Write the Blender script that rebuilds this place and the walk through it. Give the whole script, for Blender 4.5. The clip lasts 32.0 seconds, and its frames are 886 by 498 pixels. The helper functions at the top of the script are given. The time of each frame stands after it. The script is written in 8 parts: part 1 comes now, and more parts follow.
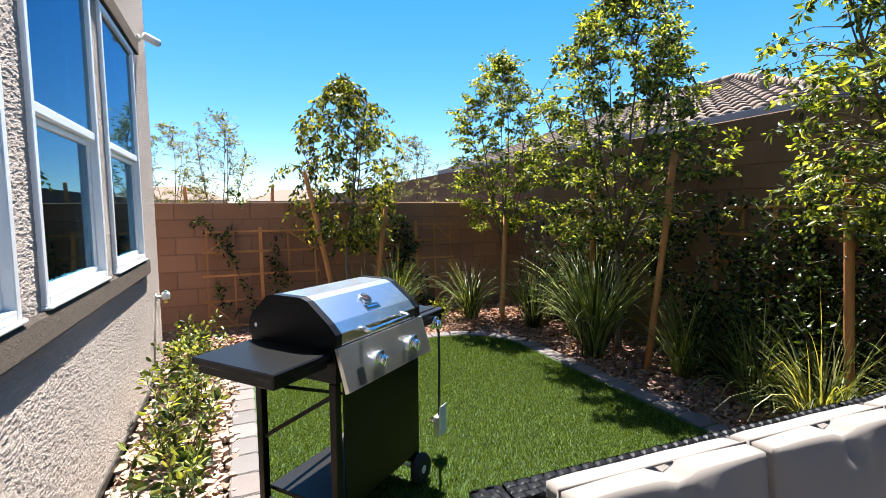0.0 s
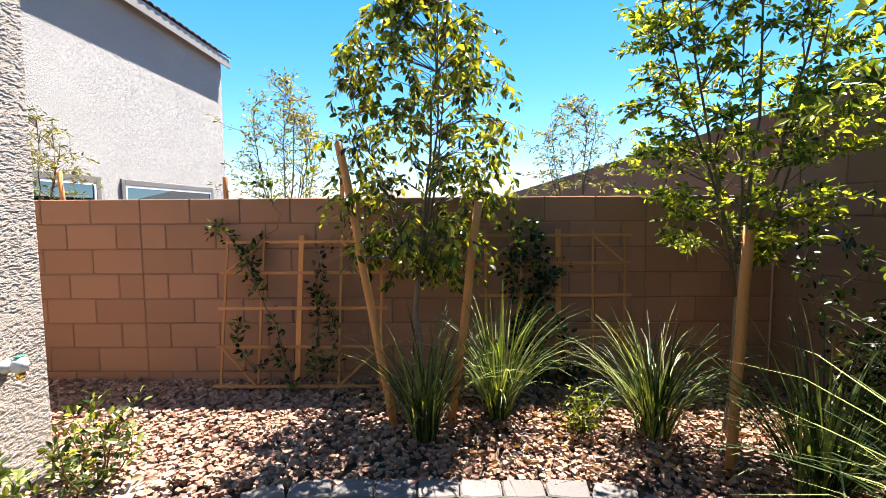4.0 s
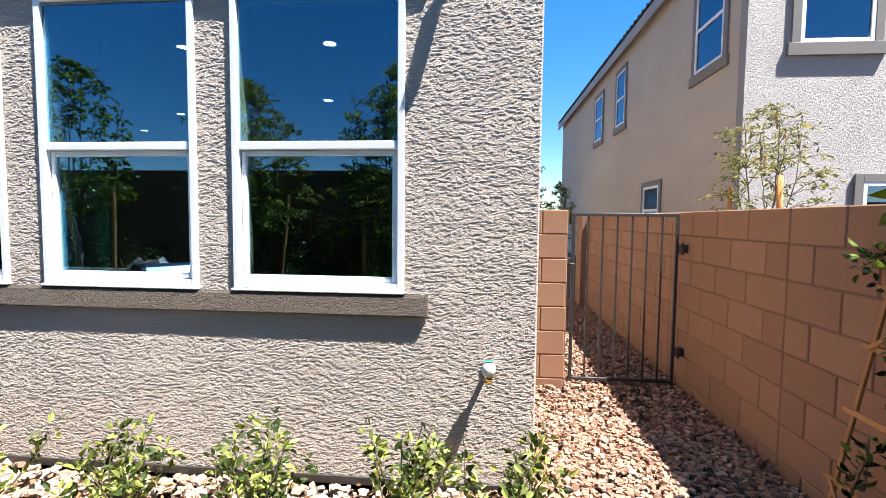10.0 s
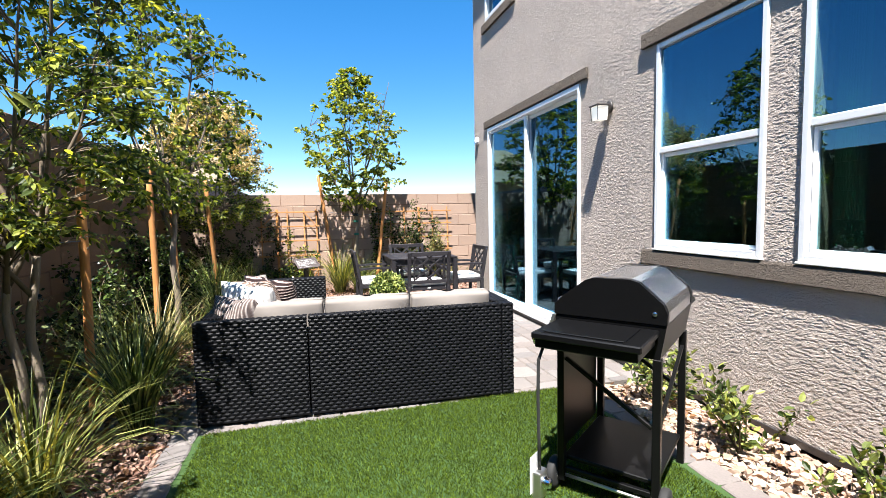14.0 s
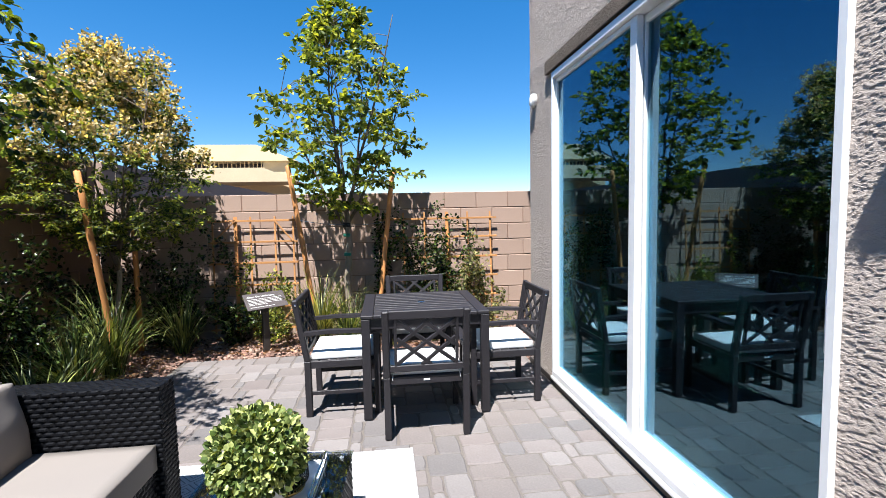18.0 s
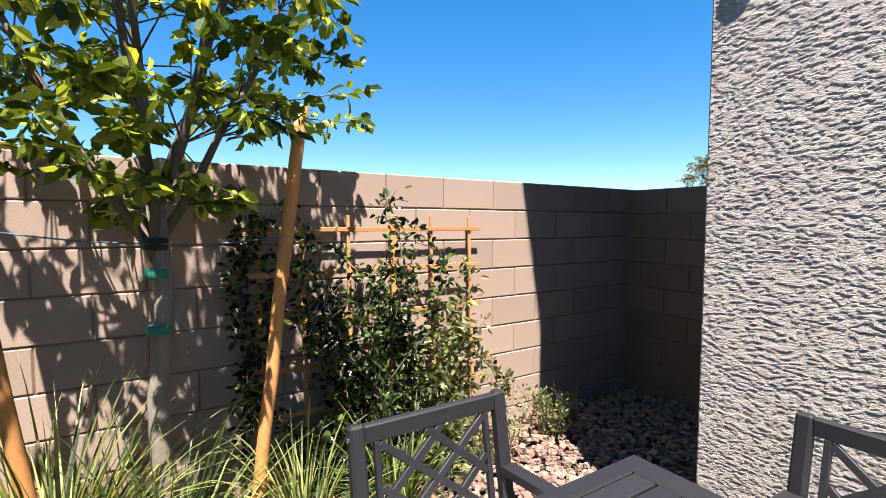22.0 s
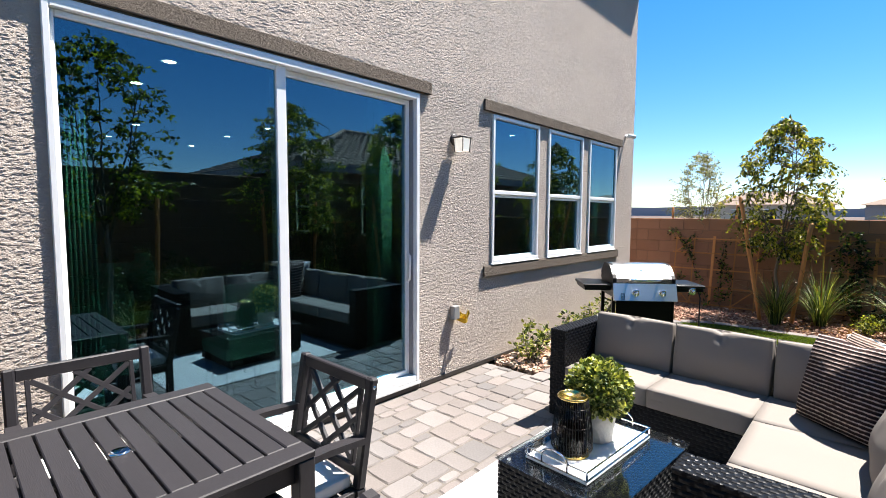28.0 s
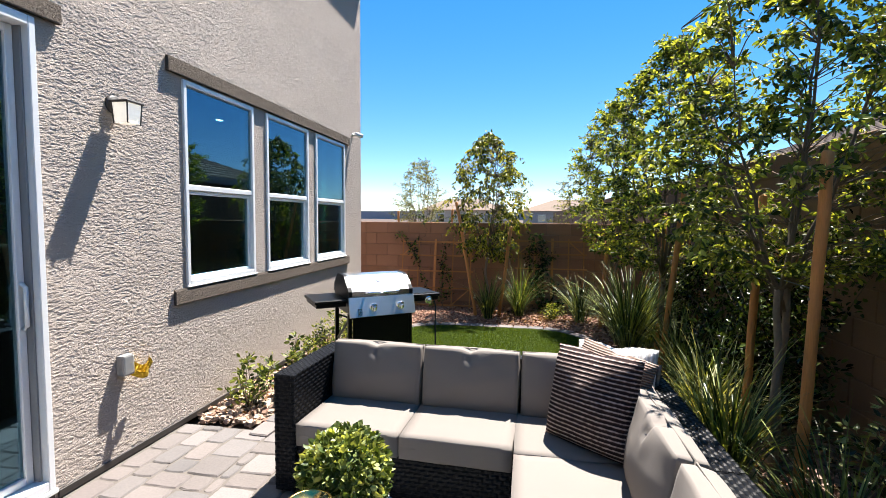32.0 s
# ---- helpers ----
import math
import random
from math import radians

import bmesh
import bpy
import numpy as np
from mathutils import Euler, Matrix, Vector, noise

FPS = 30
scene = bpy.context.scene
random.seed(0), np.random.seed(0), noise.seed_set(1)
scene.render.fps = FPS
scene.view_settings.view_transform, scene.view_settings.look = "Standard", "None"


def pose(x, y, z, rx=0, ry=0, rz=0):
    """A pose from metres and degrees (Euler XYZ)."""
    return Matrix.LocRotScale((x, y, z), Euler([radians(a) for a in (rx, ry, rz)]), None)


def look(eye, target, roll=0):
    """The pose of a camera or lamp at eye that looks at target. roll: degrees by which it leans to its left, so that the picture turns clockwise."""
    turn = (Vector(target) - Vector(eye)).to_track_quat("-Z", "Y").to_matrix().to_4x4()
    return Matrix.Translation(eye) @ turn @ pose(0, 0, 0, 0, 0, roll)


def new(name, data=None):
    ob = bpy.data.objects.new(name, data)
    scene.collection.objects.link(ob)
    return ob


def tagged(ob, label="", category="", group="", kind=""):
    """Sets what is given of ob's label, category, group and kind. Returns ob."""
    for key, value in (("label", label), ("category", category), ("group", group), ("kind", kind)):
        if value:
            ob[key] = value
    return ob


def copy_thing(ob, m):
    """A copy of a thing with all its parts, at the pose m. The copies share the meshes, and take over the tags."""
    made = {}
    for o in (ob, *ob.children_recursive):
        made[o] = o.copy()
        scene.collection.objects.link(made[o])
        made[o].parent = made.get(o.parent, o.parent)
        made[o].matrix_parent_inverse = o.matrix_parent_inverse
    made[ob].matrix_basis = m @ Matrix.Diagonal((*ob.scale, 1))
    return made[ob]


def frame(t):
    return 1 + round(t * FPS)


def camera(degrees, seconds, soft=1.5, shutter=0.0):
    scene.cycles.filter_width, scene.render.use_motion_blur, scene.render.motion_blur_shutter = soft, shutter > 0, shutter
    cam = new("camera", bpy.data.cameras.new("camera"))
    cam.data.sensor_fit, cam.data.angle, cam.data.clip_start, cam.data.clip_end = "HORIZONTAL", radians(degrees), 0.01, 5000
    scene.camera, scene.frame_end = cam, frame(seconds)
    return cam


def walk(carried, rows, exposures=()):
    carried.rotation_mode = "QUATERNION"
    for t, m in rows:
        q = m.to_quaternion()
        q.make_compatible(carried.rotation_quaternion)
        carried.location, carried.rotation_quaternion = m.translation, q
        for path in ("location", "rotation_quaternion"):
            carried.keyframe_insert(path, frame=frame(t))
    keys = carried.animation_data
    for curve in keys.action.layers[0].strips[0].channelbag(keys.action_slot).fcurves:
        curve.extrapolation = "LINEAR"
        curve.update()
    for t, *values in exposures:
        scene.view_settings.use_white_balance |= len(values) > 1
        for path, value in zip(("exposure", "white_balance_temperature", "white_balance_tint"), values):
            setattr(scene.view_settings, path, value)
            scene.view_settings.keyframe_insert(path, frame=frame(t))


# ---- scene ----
import itertools

# path and lens
cam = camera(87.0, 32.0, soft=0.8)
PATH = [
    (0, (0.676, 2.219, 1.369), (1.47, 4.047, 1.202), -0.5),
    (0.5, (0.757, 2.482, 1.304), (1.557, 4.307, 1.126), -0.7),
    (1, (0.875, 2.817, 1.31), (1.676, 4.641, 1.134), -0.7),
    (1.5, (1.015, 3.207, 1.33), (1.823, 5.028, 1.15), -0.8),
    (2, (1.181, 3.516, 1.351), (1.992, 5.337, 1.186), -0.9),
    (2.5, (1.427, 3.855, 1.343), (2.22, 5.685, 1.189), -0.8),
    (3.5, (1.93, 4.36, 1.35), (2.24, 6.33, 1.19), -0.5),
    (4.5, (2.192, 5.006, 1.364), (1.783, 6.958, 1.21), -0.3),
    (5, (2.309, 5.361, 1.35), (1.489, 7.178, 1.202), -0.3),
    (5.5, (2.35, 5.771, 1.355), (1.215, 7.41, 1.202), -0.2),
    (6, (2.241, 6.185, 1.326), (0.858, 7.622, 1.176), -0.1),
    (6.5, (2.118, 6.537, 1.323), (0.521, 7.732, 1.175), 0.0),
    (7, (1.914, 6.782, 1.282), (0.154, 7.722, 1.136), 0.3),
    (7.5, (1.682, 6.95, 1.195), (-0.147, 7.747, 1.057), 0.4),
    (8, (1.608, 7.011, 1.077), (-0.254, 7.73, 0.951), 0.7),
    (8.5, (1.703, 7.008, 0.999), (-0.181, 7.667, 0.881), 0.7),
    (9, (1.872, 6.938, 1.103), (-0.041, 7.509, 0.992), 0.5),
    (9.5, (2.076, 6.833, 1.271), (0.107, 7.163, 1.156), 0.5),
    (10, (2.322, 6.727, 1.392), (0.334, 6.547, 1.266), 0.6),
    (10.5, (2.523, 6.597, 1.446), (0.667, 5.87, 1.29), 0.3),
    (11, (2.656, 6.526, 1.46), (1.081, 5.303, 1.306), -0.2),
    (11.5, (2.758, 6.498, 1.471), (1.575, 4.893, 1.32), -0.4),
    (12, (2.848, 6.504, 1.474), (2.077, 4.665, 1.325), -0.7),
    (12.5, (2.869, 6.489, 1.445), (2.273, 4.586, 1.297), -0.8),
    (13, (2.799, 6.459, 1.415), (2.22, 4.55, 1.266), -1.0),
    (13.5, (2.672, 6.409, 1.375), (2.113, 4.495, 1.222), -1.1),
    (14, (2.53, 6.254, 1.325), (1.996, 4.333, 1.173), -1.2),
    (14.5, (2.412, 5.977, 1.32), (1.903, 4.049, 1.165), -1.1),
    (16.5, (2.142, 4.532, 1.375), (1.697, 2.59, 1.206), -1.5),
    (17, (1.934, 4.153, 1.409), (1.550, 2.198, 1.244), -1.4),
    (17.5, (1.691, 3.777, 1.421), (1.347, 1.813, 1.261), -1.5),
    (18, (1.370, 3.441, 1.444), (1.125, 1.462, 1.291), -1.2),
    (18.5, (1.141, 3.075, 1.433), (1.079, 1.081, 1.284), -0.7),
    (19, (0.969, 2.663, 1.429), (1.019, 0.668, 1.293), -0.5),
    (19.5, (0.875, 2.182, 1.459), (0.950, 0.188, 1.326), -0.0),
    (20, (0.938, 1.716, 1.491), (0.961, -0.28, 1.358), 0.4),
    (20.5, (1.063, 1.232, 1.534), (0.966, -0.759, 1.371), 0.6),
    (21, (1.322, 0.82, 1.516), (1.0, -1.15, 1.385), 0.7),
    (21.5, (1.649, 0.431, 1.497), (0.967, -1.444, 1.363), 1.0),
    (22, (1.839, 0.13, 1.422), (0.761, -1.551, 1.307), 0.2),
    (22.5, (2.141, -0.267, 1.347), (0.702, -1.652, 1.255), -0.3),
    (23, (2.273, -0.423, 1.297), (0.765, -1.729, 1.159), 0.1),
    (23.5, (2.411, -0.703, 1.236), (0.78, -1.853, 1.101), -0.0),
    (24, (2.577, -0.924, 1.25), (0.852, -1.928, 1.111), 0.2),
    (24.5, (2.665, -1.046, 1.329), (0.861, -1.898, 1.185), -0.3),
    (26.5, (2.639, -0.517, 1.481), (0.65, -0.356, 1.347), -0.2),
    (27, (2.747, -0.551, 1.486), (0.861, 0.103, 1.362), 0.1),
    (27.5, (2.82, -0.629, 1.538), (1.193, 0.525, 1.393), 0.1),
    (28, (2.887, -0.607, 1.532), (1.534, 0.858, 1.383), 0.3),
    (28.5, (2.957, -0.571, 1.527), (1.874, 1.104, 1.384), 0.4),
    (29, (3.02, -0.529, 1.512), (2.209, 1.294, 1.376), 0.5),
    (29.5, (3.073, -0.505, 1.499), (2.514, 1.411, 1.369), 0.5),
    (30, (3.054, -0.477, 1.491), (2.675, 1.482, 1.357), 0.7),
    (30.5, (2.937, -0.314, 1.486), (2.628, 1.656, 1.337), 0.9),
    (31, (2.799, -0.127, 1.53), (2.487, 1.843, 1.389), 0.7),
    (31.5, (2.665, 0.021, 1.52), (2.323, 1.987, 1.38), 0.7),
    (32, (2.491, 0.174, 1.541), (2.14, 2.139, 1.412), 0.5),
]
walk(cam, [(t, look(eye, target, roll)) for t, eye, target, roll in PATH],
     [(0, 2.08, 6550, 10), (2.5, 2.26, 6650, 10), (5, 2.42, 6850, 10), (6.5, 2.36, 6650, 10), (9, 2.22, 6550, 10), (11, 1.94, 6450, 10), (12, 1.72, 6400, 10), (13, 1.96, 6440, 10), (14, 2.02, 6460, 10), (17, 1.68, 6100, 10), (18, 1.62, 6120, 10), (19, 1.70, 6150, 10), (20.5, 1.90, 6190, 10), (22, 1.92, 6400, 10), (24, 2.34, 6600, 10), (27, 2.13, 6600, 10), (28, 1.94, 6650, 10), (31, 1.96, 6650, 10), (32, 1.92, 6650, 10)])

# ---- light ----
SUN_TO = Vector((0.18, 0.43, 1.0)).normalized()
world = bpy.data.worlds.new("sky")
scene.world = world
world.use_nodes = True
wn = world.node_tree
sky = wn.nodes.new("ShaderNodeTexSky")
sky.sky_type = 'NISHITA'
sky.sun_disc = False
sky.sun_elevation = math.asin(SUN_TO.z)
sky.sun_rotation = math.atan2(SUN_TO.x, SUN_TO.y)
sky.altitude = 1800
sky.air_density, sky.dust_density, sky.ozone_density = 1.0, 0.05, 2.2
hue = wn.nodes.new("ShaderNodeHueSaturation")
hue.inputs["Hue"].default_value = 0.502
hue.inputs["Saturation"].default_value = 1.60
soft_sky = wn.nodes.new("ShaderNodeGamma")
soft_sky.inputs[1].default_value = 0.75
wn.links.new(sky.outputs[0], soft_sky.inputs[0])
wn.links.new(soft_sky.outputs[0], hue.inputs["Color"])
wn.links.new(hue.outputs[0], wn.nodes["Background"].inputs[0])
wn.nodes["Background"].inputs[1].default_value = 0.091
sun = new("sun", bpy.data.lights.new("sun", 'SUN'))
sun.data.energy, sun.data.angle, sun.data.color = 5.0, radians(0.5), (1.0, 0.965, 0.91)
sun.matrix_world = look(SUN_TO * 40, (0, 0, 0))

# ---- materials ----
def nodes_of(name):
    m = bpy.data.materials.new(name)
    m.use_nodes = True
    t = m.node_tree
    return m, t, t.nodes["Principled BSDF"]


def add(t, kind, **vals):
    n = t.nodes.new("ShaderNode" + kind)
    for k, v in vals.items():
        if k in n.inputs:
            n.inputs[k].default_value = v
    return n


def ramp(t, src, stops):
    r = t.nodes.new("ShaderNodeValToRGB")
    e = r.color_ramp.elements
    while len(e) < len(stops):
        e.new(0.5)
    for k, (p, c) in zip(e, stops):
        k.position, k.color = p, (*c, 1)
    t.links.new(src, r.inputs[0])
    return r


def maths(t, op, a, b=0.0, c=None):
    n = t.nodes.new("ShaderNodeMath")
    n.operation = op
    for i, v in enumerate((a, b, c)):
        if v is None:
            continue
        if isinstance(v, (int, float)):
            n.inputs[i].default_value = v
        else:
            t.links.new(v, n.inputs[i])
    return n.outputs[0]


def coords(t, scale=(1, 1, 1), kind="Object"):
    c = t.nodes.new("ShaderNodeTexCoord")
    m = t.nodes.new("ShaderNodeMapping")
    m.inputs["Scale"].default_value = scale
    t.links.new(c.outputs[kind], m.inputs[0])
    return m.outputs[0]


def shade(c, f):
    return tuple(min(1.0, max(0.0, v * f)) for v in c)


def surface(name, color, rough=0.6, metal=0.0, grain=40.0, spread=0.18, stain=2.0, stain_amount=0.12,
            bump=0.15, bump_size=0.004, stretch=(1, 1, 1), vary=0.0, island=0.0, tint=None, spec=0.5):
    """Colour with fine grain, broad stains, relief; vary: change from object to object; island: from piece to piece."""
    m, t, b = nodes_of(name)
    co = coords(t, stretch)
    fine = add(t, "TexNoise", Scale=grain, Detail=4.0, Roughness=0.6)
    broad = add(t, "TexNoise", Scale=stain, Detail=3.0, Roughness=0.55)
    for n in (fine, broad):
        t.links.new(co, n.inputs["Vector"])
    f = maths(t, 'MULTIPLY_ADD', fine.outputs[0], 2 * spread, 1 - spread)
    g = maths(t, 'MULTIPLY_ADD', broad.outputs[0], 2 * stain_amount, 1 - stain_amount)
    k = maths(t, 'MULTIPLY', f, g)
    if vary:
        oi = t.nodes.new("ShaderNodeObjectInfo")
        k = maths(t, 'MULTIPLY', k, maths(t, 'MULTIPLY_ADD', oi.outputs["Random"], 2 * vary, 1 - vary))
    if island:
        ge = t.nodes.new("ShaderNodeNewGeometry")
        k = maths(t, 'MULTIPLY', k, maths(t, 'MULTIPLY_ADD', ge.outputs["Random Per Island"], 2 * island, 1 - island))
    mix = t.nodes.new("ShaderNodeMix")
    mix.data_type = 'RGBA'
    mix.blend_type = 'MULTIPLY'
    mix.inputs[0].default_value = 1.0
    t.links.new(k, mix.inputs[7])
    if tint:
        src = None
        if island:
            src = ge.outputs["Random Per Island"]
        elif vary:
            src = oi.outputs["Random"]
        else:
            src = broad.outputs[0]
        # hash the random number again, so that hue and value differ
        src = maths(t, 'FRACT', maths(t, 'MULTIPLY', src, 7.13)) if (island or vary) else src
        step = 1.0 / max(1, len(tint))
        r = ramp(t, src, [(0.0, color)] + [((i + 1) * step, c) for i, c in enumerate(tint)])
        t.links.new(r.outputs[0], mix.inputs[6])
    else:
        mix.inputs[6].default_value = (*color, 1)
    t.links.new(mix.outputs[2], b.inputs["Base Color"])
    b.inputs["Roughness"].default_value = rough
    b.inputs["Metallic"].default_value = metal
    b.inputs["Specular IOR Level"].default_value = spec
    if bump:
        bp = t.nodes.new("ShaderNodeBump")
        bp.inputs["Strength"].default_value = bump
        bp.inputs["Distance"].default_value = bump_size
        t.links.new(fine.outputs[0], bp.inputs["Height"])
        t.links.new(bp.outputs[0], b.inputs["Normal"])
    return m


def stucco_material(name, color, size=1.0, depth=0.020, strength=1.0):
    m, t, b = nodes_of(name)
    m.cycles.use_bump_map_correction = False
    co = coords(t, (1.0, 1.0, 2.2))
    warp = add(t, "TexNoise", Scale=9.0 * size, Detail=2.0)
    t.links.new(co, warp.inputs["Vector"])
    wm = t.nodes.new("ShaderNodeMix")
    wm.data_type = 'VECTOR'
    wm.inputs[0].default_value = 0.06
    t.links.new(co, wm.inputs[4])
    t.links.new(warp.outputs[1], wm.inputs[5])
    lump = add(t, "TexNoise", Scale=36.0 * size, Detail=3.5, Roughness=0.55, Distortion=0.9)
    crumb = add(t, "TexNoise", Scale=85.0 * size, Detail=2.0, Roughness=0.5, Distortion=0.6)
    t.links.new(wm.outputs[1], lump.inputs["Vector"])
    t.links.new(wm.outputs[1], crumb.inputs["Vector"])
    sand = add(t, "TexNoise", Scale=190.0 * size, Detail=2.0)
    t.links.new(co, sand.inputs["Vector"])
    broad = add(t, "TexNoise", Scale=0.9, Detail=3.0)
    t.links.new(co, broad.inputs["Vector"])
    flat = ramp(t, lump.outputs[0], [(0.41, (0, 0, 0)), (0.57, (1, 1, 1))])
    h = maths(t, 'MULTIPLY_ADD', sand.outputs[0], 0.15, maths(t, 'MULTIPLY_ADD', crumb.outputs[0], 0.55, flat.outputs[0]))
    bp = t.nodes.new("ShaderNodeBump")
    bp.inputs["Strength"].default_value = strength
    bp.inputs["Distance"].default_value = depth
    t.links.new(h, bp.inputs["Height"])
    t.links.new(bp.outputs[0], b.inputs["Normal"])
    k = maths(t, 'MULTIPLY', maths(t, 'MULTIPLY_ADD', broad.outputs[0], 0.2, 0.9), maths(t, 'MULTIPLY_ADD', sand.outputs[0], 0.3, 0.85))
    mix = t.nodes.new("ShaderNodeMix")
    mix.data_type = 'RGBA'
    mix.blend_type = 'MULTIPLY'
    mix.inputs[0].default_value = 1.0
    mix.inputs[6].default_value = (*color, 1)
    t.links.new(k, mix.inputs[7])
    t.links.new(mix.outputs[2], b.inputs["Base Color"])
    b.inputs["Roughness"].default_value = 0.92
    b.inputs["Specular IOR Level"].default_value = 0.2
    return m


def leaf_material(name, color, other, gloss=0.42, through_light=0.35):
    m, t, b = nodes_of(name)
    ge = t.nodes.new("ShaderNodeNewGeometry")
    co = coords(t)
    warm = (color[0] * 1.14, color[1], color[2])
    other = (other[0] * 1.08, other[1], other[2])
    n = add(t, "TexNoise", Scale=30.0, Detail=2.0)
    t.links.new(co, n.inputs["Vector"])
    r = ramp(t, ge.outputs["Random Per Island"], [(0.0, shade(warm, 0.30)), (0.40, shade(warm, 0.8)), (0.78, other), (1.0, shade(other, 1.7))])
    mix = t.nodes.new("ShaderNodeMix")
    mix.data_type = 'RGBA'
    mix.blend_type = 'MULTIPLY'
    mix.inputs[0].default_value = 1.0
    t.links.new(r.outputs[0], mix.inputs[6])
    t.links.new(maths(t, 'MULTIPLY_ADD', n.outputs[0], 0.6, 0.62), mix.inputs[7])
    t.links.new(mix.outputs[2], b.inputs["Base Color"])
    b.inputs["Roughness"].default_value = gloss
    b.inputs["Specular IOR Level"].default_value = 0.28
    tr = t.nodes.new("ShaderNodeBsdfTranslucent")
    br = t.nodes.new("ShaderNodeMix")
    br.data_type = 'RGBA'
    br.blend_type = 'MULTIPLY'
    br.inputs[0].default_value = 1.0
    br.inputs[7].default_value = (2.1, 1.85, 0.6, 1)
    t.links.new(mix.outputs[2], br.inputs[6])
    t.links.new(br.outputs[2], tr.inputs[0])
    mx = t.nodes.new("ShaderNodeMixShader")
    mx.inputs[0].default_value = through_light
    t.links.new(b.outputs[0], mx.inputs[1])
    t.links.new(tr.outputs[0], mx.inputs[2])
    t.links.new(mx.outputs[0], t.nodes["Material Output"].inputs[0])
    return m


def glass_material(name, tint, reflect=0.5, coat=(0.46, 0.72, 1.0)):
    """Coated window glass: a mirror coat over a dark see-through pane."""
    m, t, b = nodes_of(name)
    t.nodes.remove(b)
    clear = t.nodes.new("ShaderNodeBsdfTransparent")
    clear.inputs[0].default_value = (*tint, 1)
    gl = t.nodes.new("ShaderNodeBsdfGlossy")
    gl.inputs["Roughness"].default_value = 0.0
    gl.inputs[0].default_value = (*coat, 1)
    fr = t.nodes.new("ShaderNodeFresnel")
    fr.inputs[0].default_value = 1.5
    mx = t.nodes.new("ShaderNodeMixShader")
    t.links.new(maths(t, 'MULTIPLY_ADD', fr.outputs[0], 0.72 * (1.0 - reflect), reflect), mx.inputs[0])
    t.links.new(clear.outputs[0], mx.inputs[1])
    t.links.new(gl.outputs[0], mx.inputs[2])
    t.links.new(mx.outputs[0], t.nodes["Material Output"].inputs[0])
    return m


def emitter(name, color, power):
    m, t, b = nodes_of(name)
    b.inputs["Emission Color"].default_value = (*color, 1)
    b.inputs["Emission Strength"].default_value = power
    b.inputs["Base Color"].default_value = (*color, 1)
    return m


STUCCO = stucco_material("house_stucco", (0.352, 0.302, 0.268), size=2.2, depth=0.0024)
STUCCO_SIDE = stucco_material("side_stucco", (0.352, 0.302, 0.268))
STUCCO_TRIM = stucco_material("trim_stucco", (0.092, 0.076, 0.064), size=2.2, depth=0.006)
STUCCO_WHITE = stucco_material("neighbour_stucco", (0.345, 0.33, 0.32), size=0.9, depth=0.008)
STUCCO_BEIGE = stucco_material("beige_stucco", (0.55, 0.47, 0.38), size=0.8, depth=0.006)
STUCCO_BROWN = stucco_material("brown_stucco", (0.2288, 0.1848, 0.1472), size=0.8, depth=0.006)
BLOCK = surface("block_tan", (0.276, 0.1504, 0.0936), rough=0.95, grain=130, spread=0.3, stain=1.7, stain_amount=0.12, bump=0.55, bump_size=0.0012, vary=0.08, spec=0.2)
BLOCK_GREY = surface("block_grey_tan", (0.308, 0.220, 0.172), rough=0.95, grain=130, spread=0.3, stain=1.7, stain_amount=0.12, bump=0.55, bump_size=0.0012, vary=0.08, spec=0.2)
# browner block whose base colour also carries the shade on these walls
BLOCK_BROWN_SHADE = surface("block_brown_shade", (0.195, 0.120, 0.077), rough=0.95, grain=130, spread=0.3, stain=1.7, stain_amount=0.12, bump=0.55, bump_size=0.0012, vary=0.08, spec=0.2)
MORTAR = surface("mortar", (0.185, 0.108, 0.075), rough=0.95, grain=90, spread=0.3, bump=0.4, bump_size=0.0015)
VINYL = surface("white_vinyl", (0.705, 0.705, 0.705), rough=0.35, grain=15, spread=0.03, stain_amount=0.03, bump=0.03)
VINYL_EDGE = surface("grey_gasket", (0.204, 0.204, 0.211), rough=0.5, grain=15, spread=0.05, bump=0.0)
GLASS = glass_material("window_glass", (0.31, 0.41, 0.375), 0.155, (0.42, 0.72, 0.95))
EARTH = surface("bare_earth", (0.068, 0.0416, 0.0288), rough=0.95, grain=30, spread=0.3, stain=1.2, bump=0.6, bump_size=0.005)
ROCK = surface("tan_gravel", (0.275, 0.152, 0.106), rough=0.9, grain=60, spread=0.16, stain=1.0, bump=0.3, bump_size=0.002, island=0.24,
               tint=((0.27, 0.142, 0.098), (0.39, 0.272, 0.195), (0.175, 0.080, 0.055), (0.275, 0.172, 0.122)), spec=0.25)
ROCK_PINK = surface("rose_gravel", (0.2176, 0.12, 0.0896), rough=0.9, grain=60, spread=0.16, stain=1.0, bump=0.3, island=0.22,
                    tint=((0.2504, 0.1472, 0.1088), (0.3048, 0.2176, 0.1688), (0.1744, 0.0976, 0.076), (0.2288, 0.1576, 0.1248)), spec=0.25)
# gravel lightened to cream: the glare of full sun is in the colour
ROCK_SUNLIT = surface("sunlit_gravel", (0.37, 0.275, 0.205), rough=0.9, grain=60, spread=0.16, stain=1.0, bump=0.3, bump_size=0.002, island=0.2,
                    tint=((0.33, 0.215, 0.155), (0.44, 0.35, 0.275), (0.25, 0.145, 0.105), (0.38, 0.285, 0.215)), spec=0.25)
